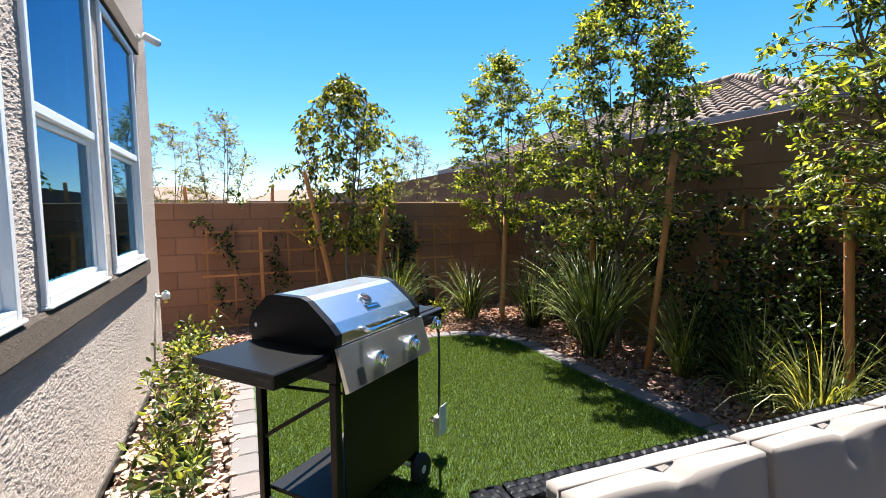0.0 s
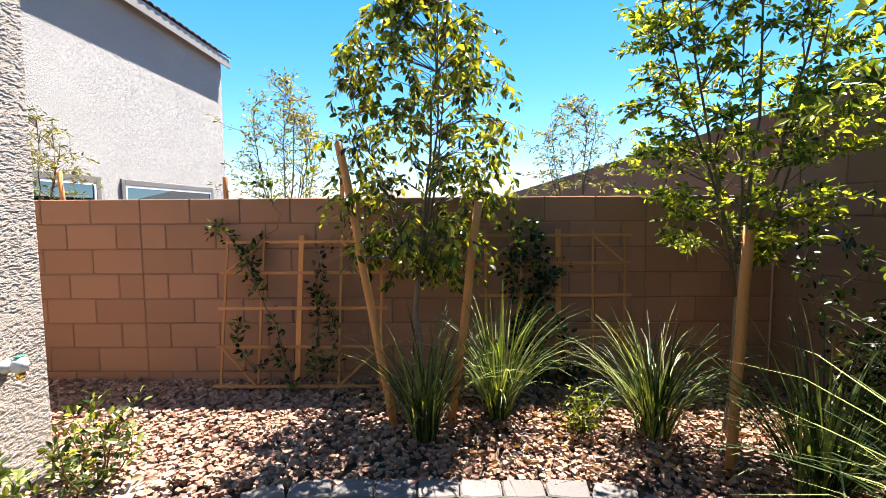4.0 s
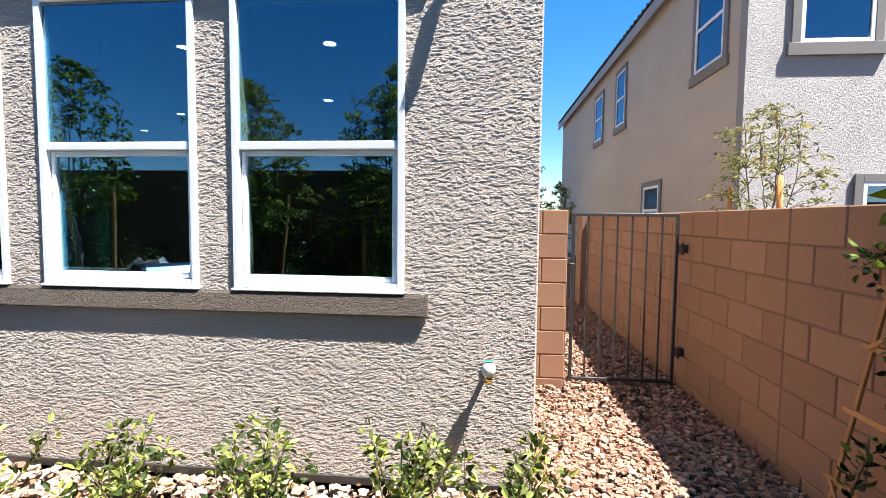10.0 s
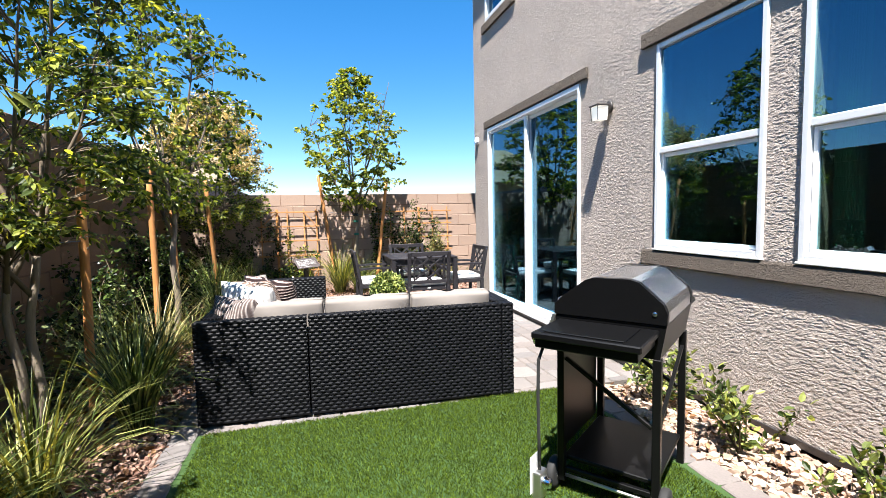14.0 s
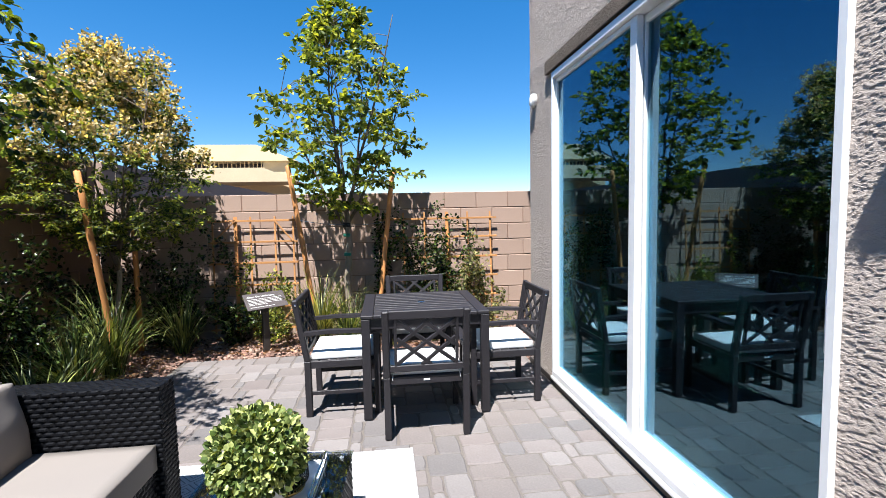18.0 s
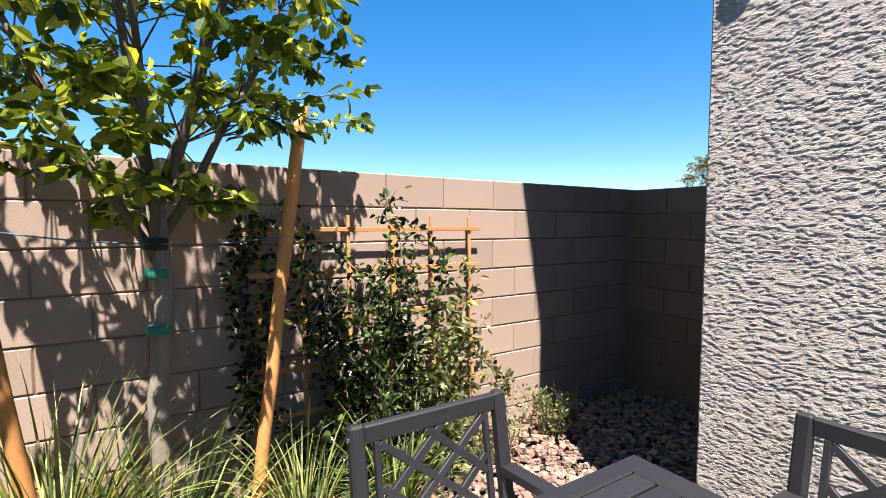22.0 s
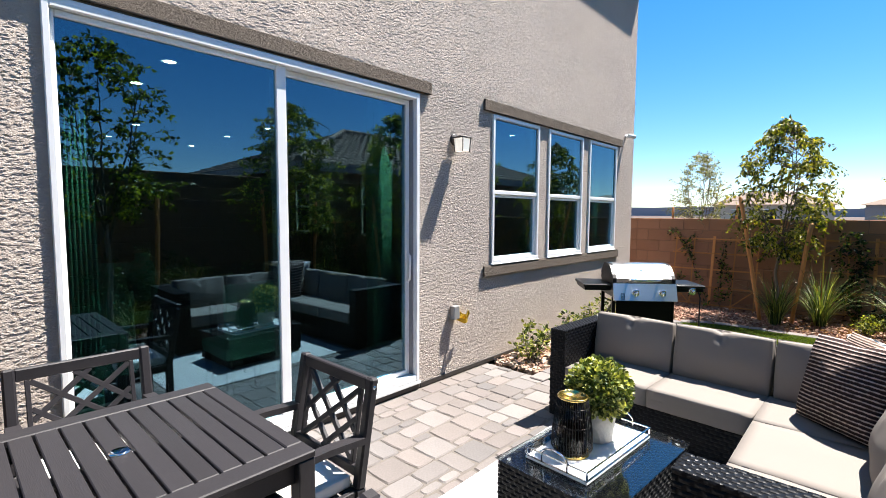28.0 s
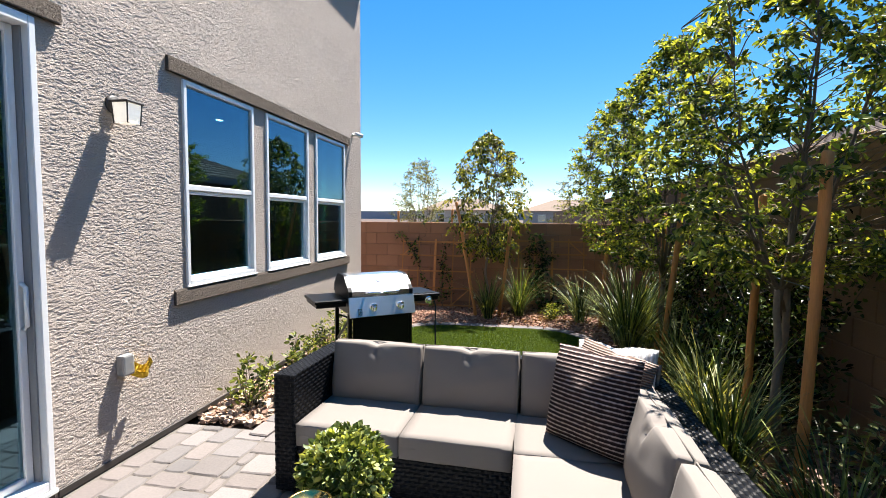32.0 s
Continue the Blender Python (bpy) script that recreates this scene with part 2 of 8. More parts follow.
PAVER = surface("paver_stone", (0.143, 0.124, 0.117), rough=0.9, grain=70, spread=0.22, stain=3.0, stain_amount=0.15, bump=0.5, bump_size=0.0018, vary=0.09,
                tint=((0.150, 0.129, 0.120), (0.118, 0.108, 0.106), (0.172, 0.154, 0.147), (0.140, 0.118, 0.111)), spec=0.25)
JOINT = surface("joint_sand", (0.108, 0.092, 0.08), rough=0.95, grain=80, spread=0.3, bump=0.3, bump_size=0.002)
TURF_BASE = surface("turf_backing", (0.0224, 0.0544, 0.008), rough=0.9, grain=120, spread=0.4, bump=0.5)
TURF = leaf_material("turf_blades", (0.046, 0.094, 0.004), (0.092, 0.148, 0.010), gloss=0.8, through_light=0.3)
WICKER = surface("black_wicker", (0.0065, 0.0068, 0.0082), rough=0.34, grain=120, spread=0.3, bump=0.2, bump_size=0.001, island=0.25, spec=0.10)
CUSHION = surface("grey_canvas", (0.190, 0.168, 0.152), rough=0.9, grain=420, spread=0.08, stain=3, stain_amount=0.04, bump=0.25, bump_size=0.0003, spec=0.2)
CUSHION_WHITE = surface("white_canvas", (0.656, 0.64, 0.623), rough=0.9, grain=420, spread=0.06, stain=3, stain_amount=0.03, bump=0.2, bump_size=0.0003, spec=0.2)
DARK_WOOD = surface("black_stained_wood", (0.0168, 0.0148, 0.0172), rough=0.52, spec=0.32, grain=26, spread=0.4, stain=2.0, bump=0.25, bump_size=0.002, stretch=(1, 12, 12), vary=0.1)
DARK_WOOD_Y = surface("black_stained_wood_cross", (0.0168, 0.0148, 0.0172), rough=0.52, spec=0.32, grain=26, spread=0.4, stain=2.0, bump=0.25, bump_size=0.002, stretch=(12, 12, 1), vary=0.1)
STAKE = surface("orange_stake_wood", (0.50, 0.215, 0.066), rough=0.75, grain=22, spread=0.25, stain=3, stain_amount=0.18, bump=0.3, bump_size=0.003, stretch=(9, 9, 0.8), vary=0.12)
LATH = surface("trellis_wood", (0.40, 0.185, 0.062), rough=0.8, grain=30, spread=0.22, stain=3, stain_amount=0.15, bump=0.3, bump_size=0.002, stretch=(6, 6, 6), vary=0.15)
BARK = surface("grey_bark", (0.21, 0.168, 0.126), rough=0.95, grain=24, spread=0.35, stain=4, stain_amount=0.2, bump=0.7, bump_size=0.006, stretch=(3, 3, 0.8))
TWIG = surface("brown_twig", (0.1088, 0.0816, 0.0544), rough=0.9, grain=30, spread=0.3, bump=0.4)
LEAF = leaf_material("tree_leaf", (0.055, 0.098, 0.020), (0.215, 0.258, 0.058), through_light=0.45)
LEAF_BRIGHT = leaf_material("bright_leaf", (0.08, 0.14, 0.0176), (0.248, 0.288, 0.048), through_light=0.48)
LEAF_YELLOW = leaf_material("yellow_leaf", (0.056, 0.096, 0.0128), (0.216, 0.232, 0.036), gloss=0.3, through_light=0.38)
LEAF_BROAD = leaf_material("broad_leaf", (0.040, 0.078, 0.0128), (0.15, 0.20, 0.026), gloss=0.26, through_light=0.42)
LEAF_BLOOM = leaf_material("cream_bloom", (0.396, 0.36, 0.1872), (0.504, 0.432, 0.2448), gloss=0.7)
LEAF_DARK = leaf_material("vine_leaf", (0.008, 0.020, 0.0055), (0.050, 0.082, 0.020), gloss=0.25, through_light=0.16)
LEAF_SHRUB = leaf_material("bed_shrub_leaf", (0.045, 0.085, 0.020), (0.19, 0.235, 0.065), gloss=0.40, through_light=0.3)
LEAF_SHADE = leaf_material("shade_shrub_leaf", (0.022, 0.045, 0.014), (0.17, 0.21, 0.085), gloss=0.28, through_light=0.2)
LEAF_CLIMB = leaf_material("climber_leaf", (0.012, 0.032, 0.008), (0.075, 0.12, 0.02), gloss=0.28, through_light=0.2)
LEAF_GREY = leaf_material("shrub_leaf", (0.0936, 0.1296, 0.0472), (0.216, 0.2232, 0.0936), gloss=0.55)
BLADE = leaf_material("strap_leaf", (0.038, 0.078, 0.018), (0.215, 0.262, 0.080), gloss=0.42, through_light=0.22)
BLADE_VARI = leaf_material("variegated_strap_leaf", (0.078, 0.118, 0.027), (0.295, 0.305, 0.108), gloss=0.4, through_light=0.3)
LITTER = leaf_material("fallen_leaf", (0.144, 0.0792, 0.036), (0.2448, 0.1512, 0.0792), gloss=0.7, through_light=0.15)
BLACK_METAL = surface("black_enamel", (0.0032, 0.0032, 0.0035), rough=0.34, grain=160, spread=0.2, bump=0.08, bump_size=0.001, spec=0.25)
STEEL = surface("brushed_steel", (0.74, 0.73, 0.72), rough=0.36, metal=1.0, grain=60, spread=0.06, stain=3, stain_amount=0.06, bump=0.05, bump_size=0.001, stretch=(1, 14, 14))
LID_STEEL = surface("polished_steel", (0.70, 0.71, 0.73), rough=0.25, metal=1.0, grain=60, spread=0.05, stain=3, stain_amount=0.05, bump=0.04, bump_size=0.001, stretch=(1, 14, 14))
CHROME = surface("chrome", (0.80, 0.80, 0.81), rough=0.08, metal=1.0, grain=30, spread=0.03, bump=0.0)
IRON = surface("bronze_iron", (0.0288, 0.024, 0.0216), rough=0.5, grain=90, spread=0.2, bump=0.15, bump_size=0.001)
PLASTIC_WHITE = surface("white_plastic", (0.64, 0.632, 0.616), rough=0.4, grain=20, spread=0.03, bump=0.02)
RUBBER = surface("black_rubber", (0.0128, 0.0128, 0.0128), rough=0.8, grain=60, spread=0.2, bump=0.1)
TILE = surface("roof_tile", (0.196, 0.1472, 0.1144), rough=0.9, grain=30, spread=0.25, stain=2, stain_amount=0.2, bump=0.3, island=0.15, spec=0.2)
TILE_BROWN = surface("brown_roof_tile", (0.1088, 0.0656, 0.0488), rough=0.9, grain=30, spread=0.25, stain=2, stain_amount=0.2, bump=0.3, island=0.15, spec=0.2)
FASCIA = surface("painted_fascia", (0.2992, 0.272, 0.2504), rough=0.7, grain=20, spread=0.06, bump=0.05)
INTERIOR = surface("interior_paint", (0.176, 0.164, 0.152), rough=0.8, grain=20, spread=0.04, bump=0.05)
INTERIOR_FLOOR = surface("interior_floor", (0.1088, 0.0816, 0.06), rough=0.5, grain=20, spread=0.2, bump=0.05, stretch=(1, 6, 1))
TEAL = surface("teal_upholstery", (0.22, 0.58, 0.48), rough=0.85, grain=200, spread=0.12, bump=0.2, bump_size=0.0006)
CURTAIN = surface("pale_curtain", (0.11, 0.46, 0.34), rough=0.9, grain=200, spread=0.06, bump=0.1, bump_size=0.0006)
GLOW = emitter("downlight_glow", (1.0, 0.86, 0.66), 20.0)
PLYWOOD = surface("plywood_sheathing", (0.50, 0.40, 0.25), rough=0.85, grain=10, spread=0.12, stain=0.6, stain_amount=0.12, bump=0.1)
# blue-grey air haze is mixed into the ridge's base colour
RIDGE_HAZE = surface("far_mountain", (0.238, 0.252, 0.294), rough=1.0, grain=0.02, spread=0.1, stain=0.01, bump=0.0)

# ---- mesh helpers ----
def bm_box(bm, x0, x1, y0, y1, z0, z1, bevel=0.0, segs=1, m=None):
    r = bmesh.ops.create_cube(bm, size=1.0)
    vs = r["verts"]
    for v in vs:
        v.co = Vector((x0 + (v.co.x + 0.5) * (x1 - x0), y0 + (v.co.y + 0.5) * (y1 - y0), z0 + (v.co.z + 0.5) * (z1 - z0)))
    if bevel > 0:
        es = list({e for v in vs for e in v.link_edges})
        r2 = bmesh.ops.bevel(bm, geom=es, offset=bevel, segments=segs, affect='EDGES', profile=0.6)
        vs = list({v for f in r2["faces"] for v in f.verts})
        vs = list(set(vs))
    if m is not None:
        bmesh.ops.transform(bm, matrix=m, verts=vs)
    return vs


def bm_bar(bm, a, b, w, d, bevel=0.0, up=Vector((0, 0, 1))):
    """A square bar from a to b, w across and d deep."""
    a, b = Vector(a), Vector(b)
    ax = (b - a)
    ln = ax.length
    ax.normalize()
    u = up if abs(ax.dot(up)) < 0.97 else Vector((0, 1, 0))
    side = ax.cross(u).normalized()
    top = side.cross(ax).normalized()
    m = Matrix((side, ax, top)).transposed().to_4x4()
    m.translation = (a + b) / 2
    return bm_box(bm, -w / 2, w / 2, -ln / 2, ln / 2, -d / 2, d / 2, bevel, 1, m)


def bm_tube(bm, pts, radii, segs=8, cap=True):
    """A round tube along pts."""
    pts = [Vector(p) for p in pts]
    if isinstance(radii, (int, float)):
        radii = [radii] * len(pts)
    rings = []
    ref = Vector((0.3, 0.5, 0.81)).normalized()
    for i, p in enumerate(pts):
        d = (pts[min(i + 1, len(pts) - 1)] - pts[max(i - 1, 0)]).normalized()
        s = d.cross(ref)
        if s.length < 1e-3:
            s = d.cross(Vector((1, 0, 0)))
        s.normalize()
        n = s.cross(d)
        rings.append([bm.verts.new(p + (s * math.cos(2 * math.pi * k / segs) + n * math.sin(2 * math.pi * k / segs)) * radii[i]) for k in range(segs)])
    for r0, r1 in zip(rings, rings[1:]):
        for k in range(segs):
            f = bm.faces.new((r0[k], r0[(k + 1) % segs], r1[(k + 1) % segs], r1[k]))
            f.smooth = True
    if cap:
        bm.faces.new(rings[0][::-1])
        bm.faces.new(rings[-1])


def bm_lathe(bm, profile, segs=20, centre=(0, 0, 0), m=None):
    """profile: (radius, z) pairs turned round z."""
    c = Vector(centre)
    rings = []
    for r, z in profile:
        ring = []
        for k in range(segs):
            a = 2 * math.pi * k / segs
            v = Vector((r * math.cos(a), r * math.sin(a), z))
            if m is not None:
                v = m @ v
            ring.append(bm.verts.new(v + c))
        rings.append(ring)
    for r0, r1 in zip(rings, rings[1:]):
        for k in range(segs):
            f = bm.faces.new((r0[k], r0[(k + 1) % segs], r1[(k + 1) % segs], r1[k]))
            f.smooth = True
    bm.faces.new(rings[0][::-1])
    bm.faces.new(rings[-1])


def bm_prism(bm, outline, axis, lo, hi):
    """Extrude an outline of (u, v) pairs along axis x, y or z."""
    def put(u, v, w):
        return {"x": (w, u, v), "y": (u, w, v), "z": (u, v, w)}[axis]
    a = [bm.verts.new(put(u, v, lo)) for u, v in outline]
    b = [bm.verts.new(put(u, v, hi)) for u, v in outline]
    n = len(outline)
    for i in range(n):
        bm.faces.new((a[i], a[(i + 1) % n], b[(i + 1) % n], b[i]))
    bm.faces.new(a[::-1])
    bm.faces.new(b)
    bmesh.ops.recalc_face_normals(bm, faces=bm.faces[:])


def mesh_of(name, bm, material, smooth=False):
    me = bpy.data.meshes.new(name)
    bm.normal_update()
    bm.to_mesh(me)
    bm.free()
    me.materials.append(material)
    if smooth:
        for p in me.polygons:
            p.use_smooth = True
    return me


def thing(name, label, category, group="", m=None, kind=""):
    """An empty that carries a thing."""
    ob = new(name)
    ob.empty_display_size = 0.1
    tagged(ob, label, category, group, kind)
    if m is not None:
        ob.matrix_basis = m
    return ob


def part(name, bm, material, parent, label="", smooth=False):
    ob = new(name, mesh_of(name, bm, material, smooth))
    ob.parent = parent
    if label:
        tagged(ob, label)
    return ob


def solid(name, bm, material, label, category, kind="", group="", smooth=False):
    ob = new(name, mesh_of(name, bm, material, smooth))
    return tagged(ob, label, category, group, kind)


def raw_mesh(name, verts, faces, material, smooth=False):
    me = bpy.data.meshes.new(name)
    me.from_pydata([tuple(v) for v in verts], [], faces)
    me.materials.append(material)
    if smooth:
        me.polygons.foreach_set("use_smooth", np.ones(len(me.polygons), dtype=bool))
    me.update()
    return me


def box_part(name, x0, x1, y0, y1, z0, z1, material, parent, bevel=0.004, label=""):
    bm = bmesh.new()
    bm_box(bm, x0, x1, y0, y1, z0, z1, bevel)
    return part(name, bm, material, parent, label)

# ---- plan, in metres: the house face is x = 0, the yard lies at x > 0, the gate end is at high y ----
HOUSE_S, HOUSE_N, HOUSE_W, EAVE = -0.855, 6.99, -16.0, 5.9
NORTH_Y, NORTH_TOP = 8.40, 1.48
SOUTH_Y, SOUTH_TOP = -2.40, 1.71
EAST_X, EAST_TOP = 4.65, 2.13
RETURN_X = -1.67
WIN = [(3.245, 4.137), (4.349, 5.229), (5.423, 6.321)]
WIN_Z0, WIN_Z1, RAIL_Z = 1.027, 2.54, 1.76
DOOR = (-0.235, 2.203, 0.0, 2.54)
UPWIN = (-0.28, 0.60, 4.06, 5.35)
SIDE_WIN = [(-6.92, -6.08, 0.98, 2.50), (-10.15, -9.30, 0.98, 2.50)]


def wall_cells(bm, y0, y1, z0, z1, openings, put):
    ys = sorted({y0, y1, *(v for o in openings for v in o[:2])})
    for a, b in zip(ys, ys[1:]):
        cuts = sorted((o[2], o[3]) for o in openings if o[0] <= a + 1e-6 and o[1] >= b - 1e-6)
        z = z0
        for c, d in cuts:
            if c > z + 1e-6:
                put(bm, a, b, z, c)
            z = d
        if z < z1 - 1e-6:
            put(bm, a, b, z, z1)


def soft_noise(shape, ly, lz, rng):
    """Smooth random field, unit spread; ly and lz are its grain in cells along the wall and upwards."""
    f = np.fft.rfft2(rng.normal(size=shape))
    ky, kz = np.fft.fftfreq(shape[0])[:, None], np.fft.rfftfreq(shape[1])[None, :]
    f *= np.exp(-2 * math.pi ** 2 * ((ky * ly) ** 2 + (kz * lz) ** 2))
    g = np.fft.irfft2(f, s=shape)
    return (g - g.mean()) / g.std()


def lace_relief(w, h, seed):
    """Height of hand-trowelled lace stucco over a wall w wide and h high: short level ridges with flattened crowns."""
    dy, dz = 0.0082, 0.0039
    ny, nz = int(w / dy) + 1, int(h / dz) + 1
    rng = np.random.default_rng(seed)
    base = soft_noise((ny, nz), 0.72, 0.70, rng) + 0.30 * soft_noise((ny, nz), 2.4, 0.95, rng) + 0.28 * soft_noise((ny, nz), 0.4, 0.5, rng)
    wy, wz = soft_noise((ny, nz), 7, 12, rng), soft_noise((ny, nz), 6, 10, rng)
    iy, iz = np.indices((ny, nz))
    base = base[(iy + np.rint(1.6 * wy).astype(int)) % ny, (iz + np.rint(2.0 * wz).astype(int)) % nz]
    patch = 0.30 * soft_noise((ny, nz), 14, 26, rng)
    crown = 1 / (1 + np.exp(-3.4 * (base + patch - 0.05)))
    return 0.0023 * crown + 0.0002 * rng.normal(size=(ny, nz)) - 0.0022, w / (ny - 1), h / (nz - 1)


def stucco_skin(V, Fs, relief, dy, dz, z0, z1, step, openings):
    """Adds the relief between two heights to a mesh in lists, leaving the openings free."""
    k0, k1 = round(z0 / dz), round(z1 / dz)
    ii, kk = np.arange(0, relief.shape[0], step), np.arange(k0, k1 + 1, step)
    hgt = relief[np.ix_(ii, kk)].copy()
    hgt[0, :] = hgt[-1, :] = -0.009
    ys, zs = HOUSE_S + ii * dy, kk * dz
    pts = np.stack([hgt, np.broadcast_to(ys[:, None], hgt.shape), np.broadcast_to(zs[None, :], hgt.shape)], 2).reshape(-1, 3)
    keep = np.ones((len(ii) - 1, len(kk) - 1), bool)
    for a, b, c, d in openings:
        keep &= ~(((ys[:-1] >= a) & (ys[1:] <= b))[:, None] & ((zs[:-1] >= c) & (zs[1:] <= d))[None, :])
    i, k = np.nonzero(keep)
    n, o = len(kk), len(V)
    a = o + i * n + k
    V += pts.tolist()
    Fs += np.stack([a, a + n, a + n + 1, a + 1], 1).tolist()


def build_house():
    ops = [(a, b, WIN_Z0, WIN_Z1) for a, b in WIN] + [DOOR, UPWIN]
    bm = bmesh.new()
    wall_cells(bm, HOUSE_S + 0.004, HOUSE_N - 0.004, 0.0, EAVE, ops, lambda q, a, b, c, d: bm_box(q, -0.2, -0.007, a, b, c, d))
    bmesh.ops.remove_doubles(bm, verts=bm.verts[:], dist=1e-5)
    V = [tuple(v.co) for v in bm.verts]
    bm.verts.index_update()
    Fs = [tuple(v.index for v in f.verts) for f in bm.faces]
    bm.free()
    relief, dy, dz = lace_relief(HOUSE_N - HOUSE_S, EAVE, 71)
    middle = 2 * round(1.35 / dz) * dz
    stucco_skin(V, Fs, relief, dy, dz, 0.0, middle, 1, ops)
    stucco_skin(V, Fs, relief, dy, dz, middle, EAVE, 2, ops)
    tagged(new("wall_east_house", raw_mesh("wall_east_house", V, Fs, STUCCO)), "grey-beige lace-textured stucco house wall in sun", "wall", kind="structure")
    for nm, y0, y1, holes in (("wall_south_house", HOUSE_S, HOUSE_S + 0.2, []), ("wall_north_house", HOUSE_N - 0.2, HOUSE_N, SIDE_WIN)):
        bm = bmesh.new()
        wall_cells(bm, HOUSE_W, -0.202, 0.0, EAVE, holes, lambda q, a, b, c, d: bm_box(q, a, b, y0, y1, c, d))
        bmesh.ops.remove_doubles(bm, verts=bm.verts[:], dist=1e-5)
        solid(nm, bm, STUCCO_SIDE, "grey-beige stucco side wall of the house", "wall", "structure")
    bm = bmesh.new()
    bm_box(bm, HOUSE_W - 0.2, HOUSE_W - 0.002, HOUSE_S, HOUSE_N, 0.0, EAVE)
    solid("wall_west_house", bm, STUCCO_SIDE, "grey-beige stucco rear wall of the house", "wall", "structure")
    # dark weep screed at the wall's foot
    bm = bmesh.new()
    for a, b in ((HOUSE_S, DOOR[0] - 0.02), (DOOR[1] + 0.02, HOUSE_N)):
        bm_box(bm, 0.0015, 0.012, a, b, 0.0, 0.045, 0.003)
    solid("baseboard", bm, IRON, "dark weep screed along the foot of the stucco wall", "trim", "structure")
    # stucco trim bands
    def band(nm, y0, y1, z0, z1, d, label):
        b = bmesh.new()
        vs = bm_box(b, 0.002, d, y0, y1, z0, z1, 0.006, 2)
        for v in b.verts:
            if v.co.z > (z0 + z1) / 2 and v.co.x > d / 2 and z1 < 1.5:
                v.co.z -= 0.012
        solid(nm, b, STUCCO_TRIM, label, "trim", "structure")
    band("trim_window_head", 3.09, 6.47, 2.553, 2.66, 0.030, "dark taupe stucco band above the windows")
    band("trim_window_sill", 3.11, 6.445, 0.90, 1.012, 0.026, "dark taupe stucco sill band under the windows")
    band("trim_door_head", -0.36, 2.338, 2.553, 2.655, 0.030, "dark taupe stucco band above the sliding door")
    band("trim_upper_sill", -0.42, 0.73, 3.93, 4.045, 0.03, "dark taupe stucco sill under the upper window")
    # roof: low hip with tiled eaves
    roof = thing("house_roof", "brown concrete tile roof with painted eaves", "roof", kind="structure")
    o = 0.29
    bm = bmesh.new()
    x0, x1, y0, y1, z = HOUSE_W - o, o, HOUSE_S - 0.42, HOUSE_N + 0.42, EAVE
    cx, h = (x0 + x1) / 2, 1.5
    base = [bm.verts.new(p) for p in ((x0, y0, z + 0.12), (x1, y0, z + 0.12), (x1, y1, z + 0.12), (x0, y1, z + 0.12))]
    r0, r1 = bm.verts.new((cx, y0 + 3.4, z + h)), bm.verts.new((cx, y1 - 3.4, z + h))
    for f in ((base[0], base[1], r0), (base[1], base[2], r1, r0), (base[2], base[3], r1), (base[3], base[0], r0, r1), base[::-1]):
        bm.faces.new(f)
    part("tiles", bm, TILE_BROWN, roof)
    for nm, q in (("fascia", (x1 - 0.03, x1, y0, y1)), ("fascia", (x0, x1 - 0.032, y1 - 0.03, y1)), ("fascia", (x0, x1 - 0.032, y0, y0 + 0.03))):
        box_part(nm, *q, z - 0.06, z + 0.115, FASCIA, roof)
    box_part("soffit", x0, x1 - 0.035, y0 + 0.035, y1 - 0.035, z + 0.002, z + 0.02, FASCIA, roof)


def pane(nm, y0, y1, z0, z1, x, parent):
    bm = bmesh.new()
    bm_box(bm, x - 0.004, x + 0.004, y0, y1, z0, z1)
    ob = part(nm, bm, GLASS, parent, "blue-tinted reflective glass pane")
    ob.visible_shadow = False
    return ob


def frame_ring(parent, nm, y0, y1, z0, z1, x0, x1, w, mat=None, bevel=0.004):
    """Four bars round an opening, mitre-free butt joints."""
    mat = mat or VINYL
    for q in ((y0, y0 + w, z0, z1), (y1 - w, y1, z0, z1), (y0 + w, y1 - w, z0, z0 + w), (y0 + w, y1 - w, z1 - w, z1)):
        box_part(nm, x0, x1, *q, mat, parent, bevel)


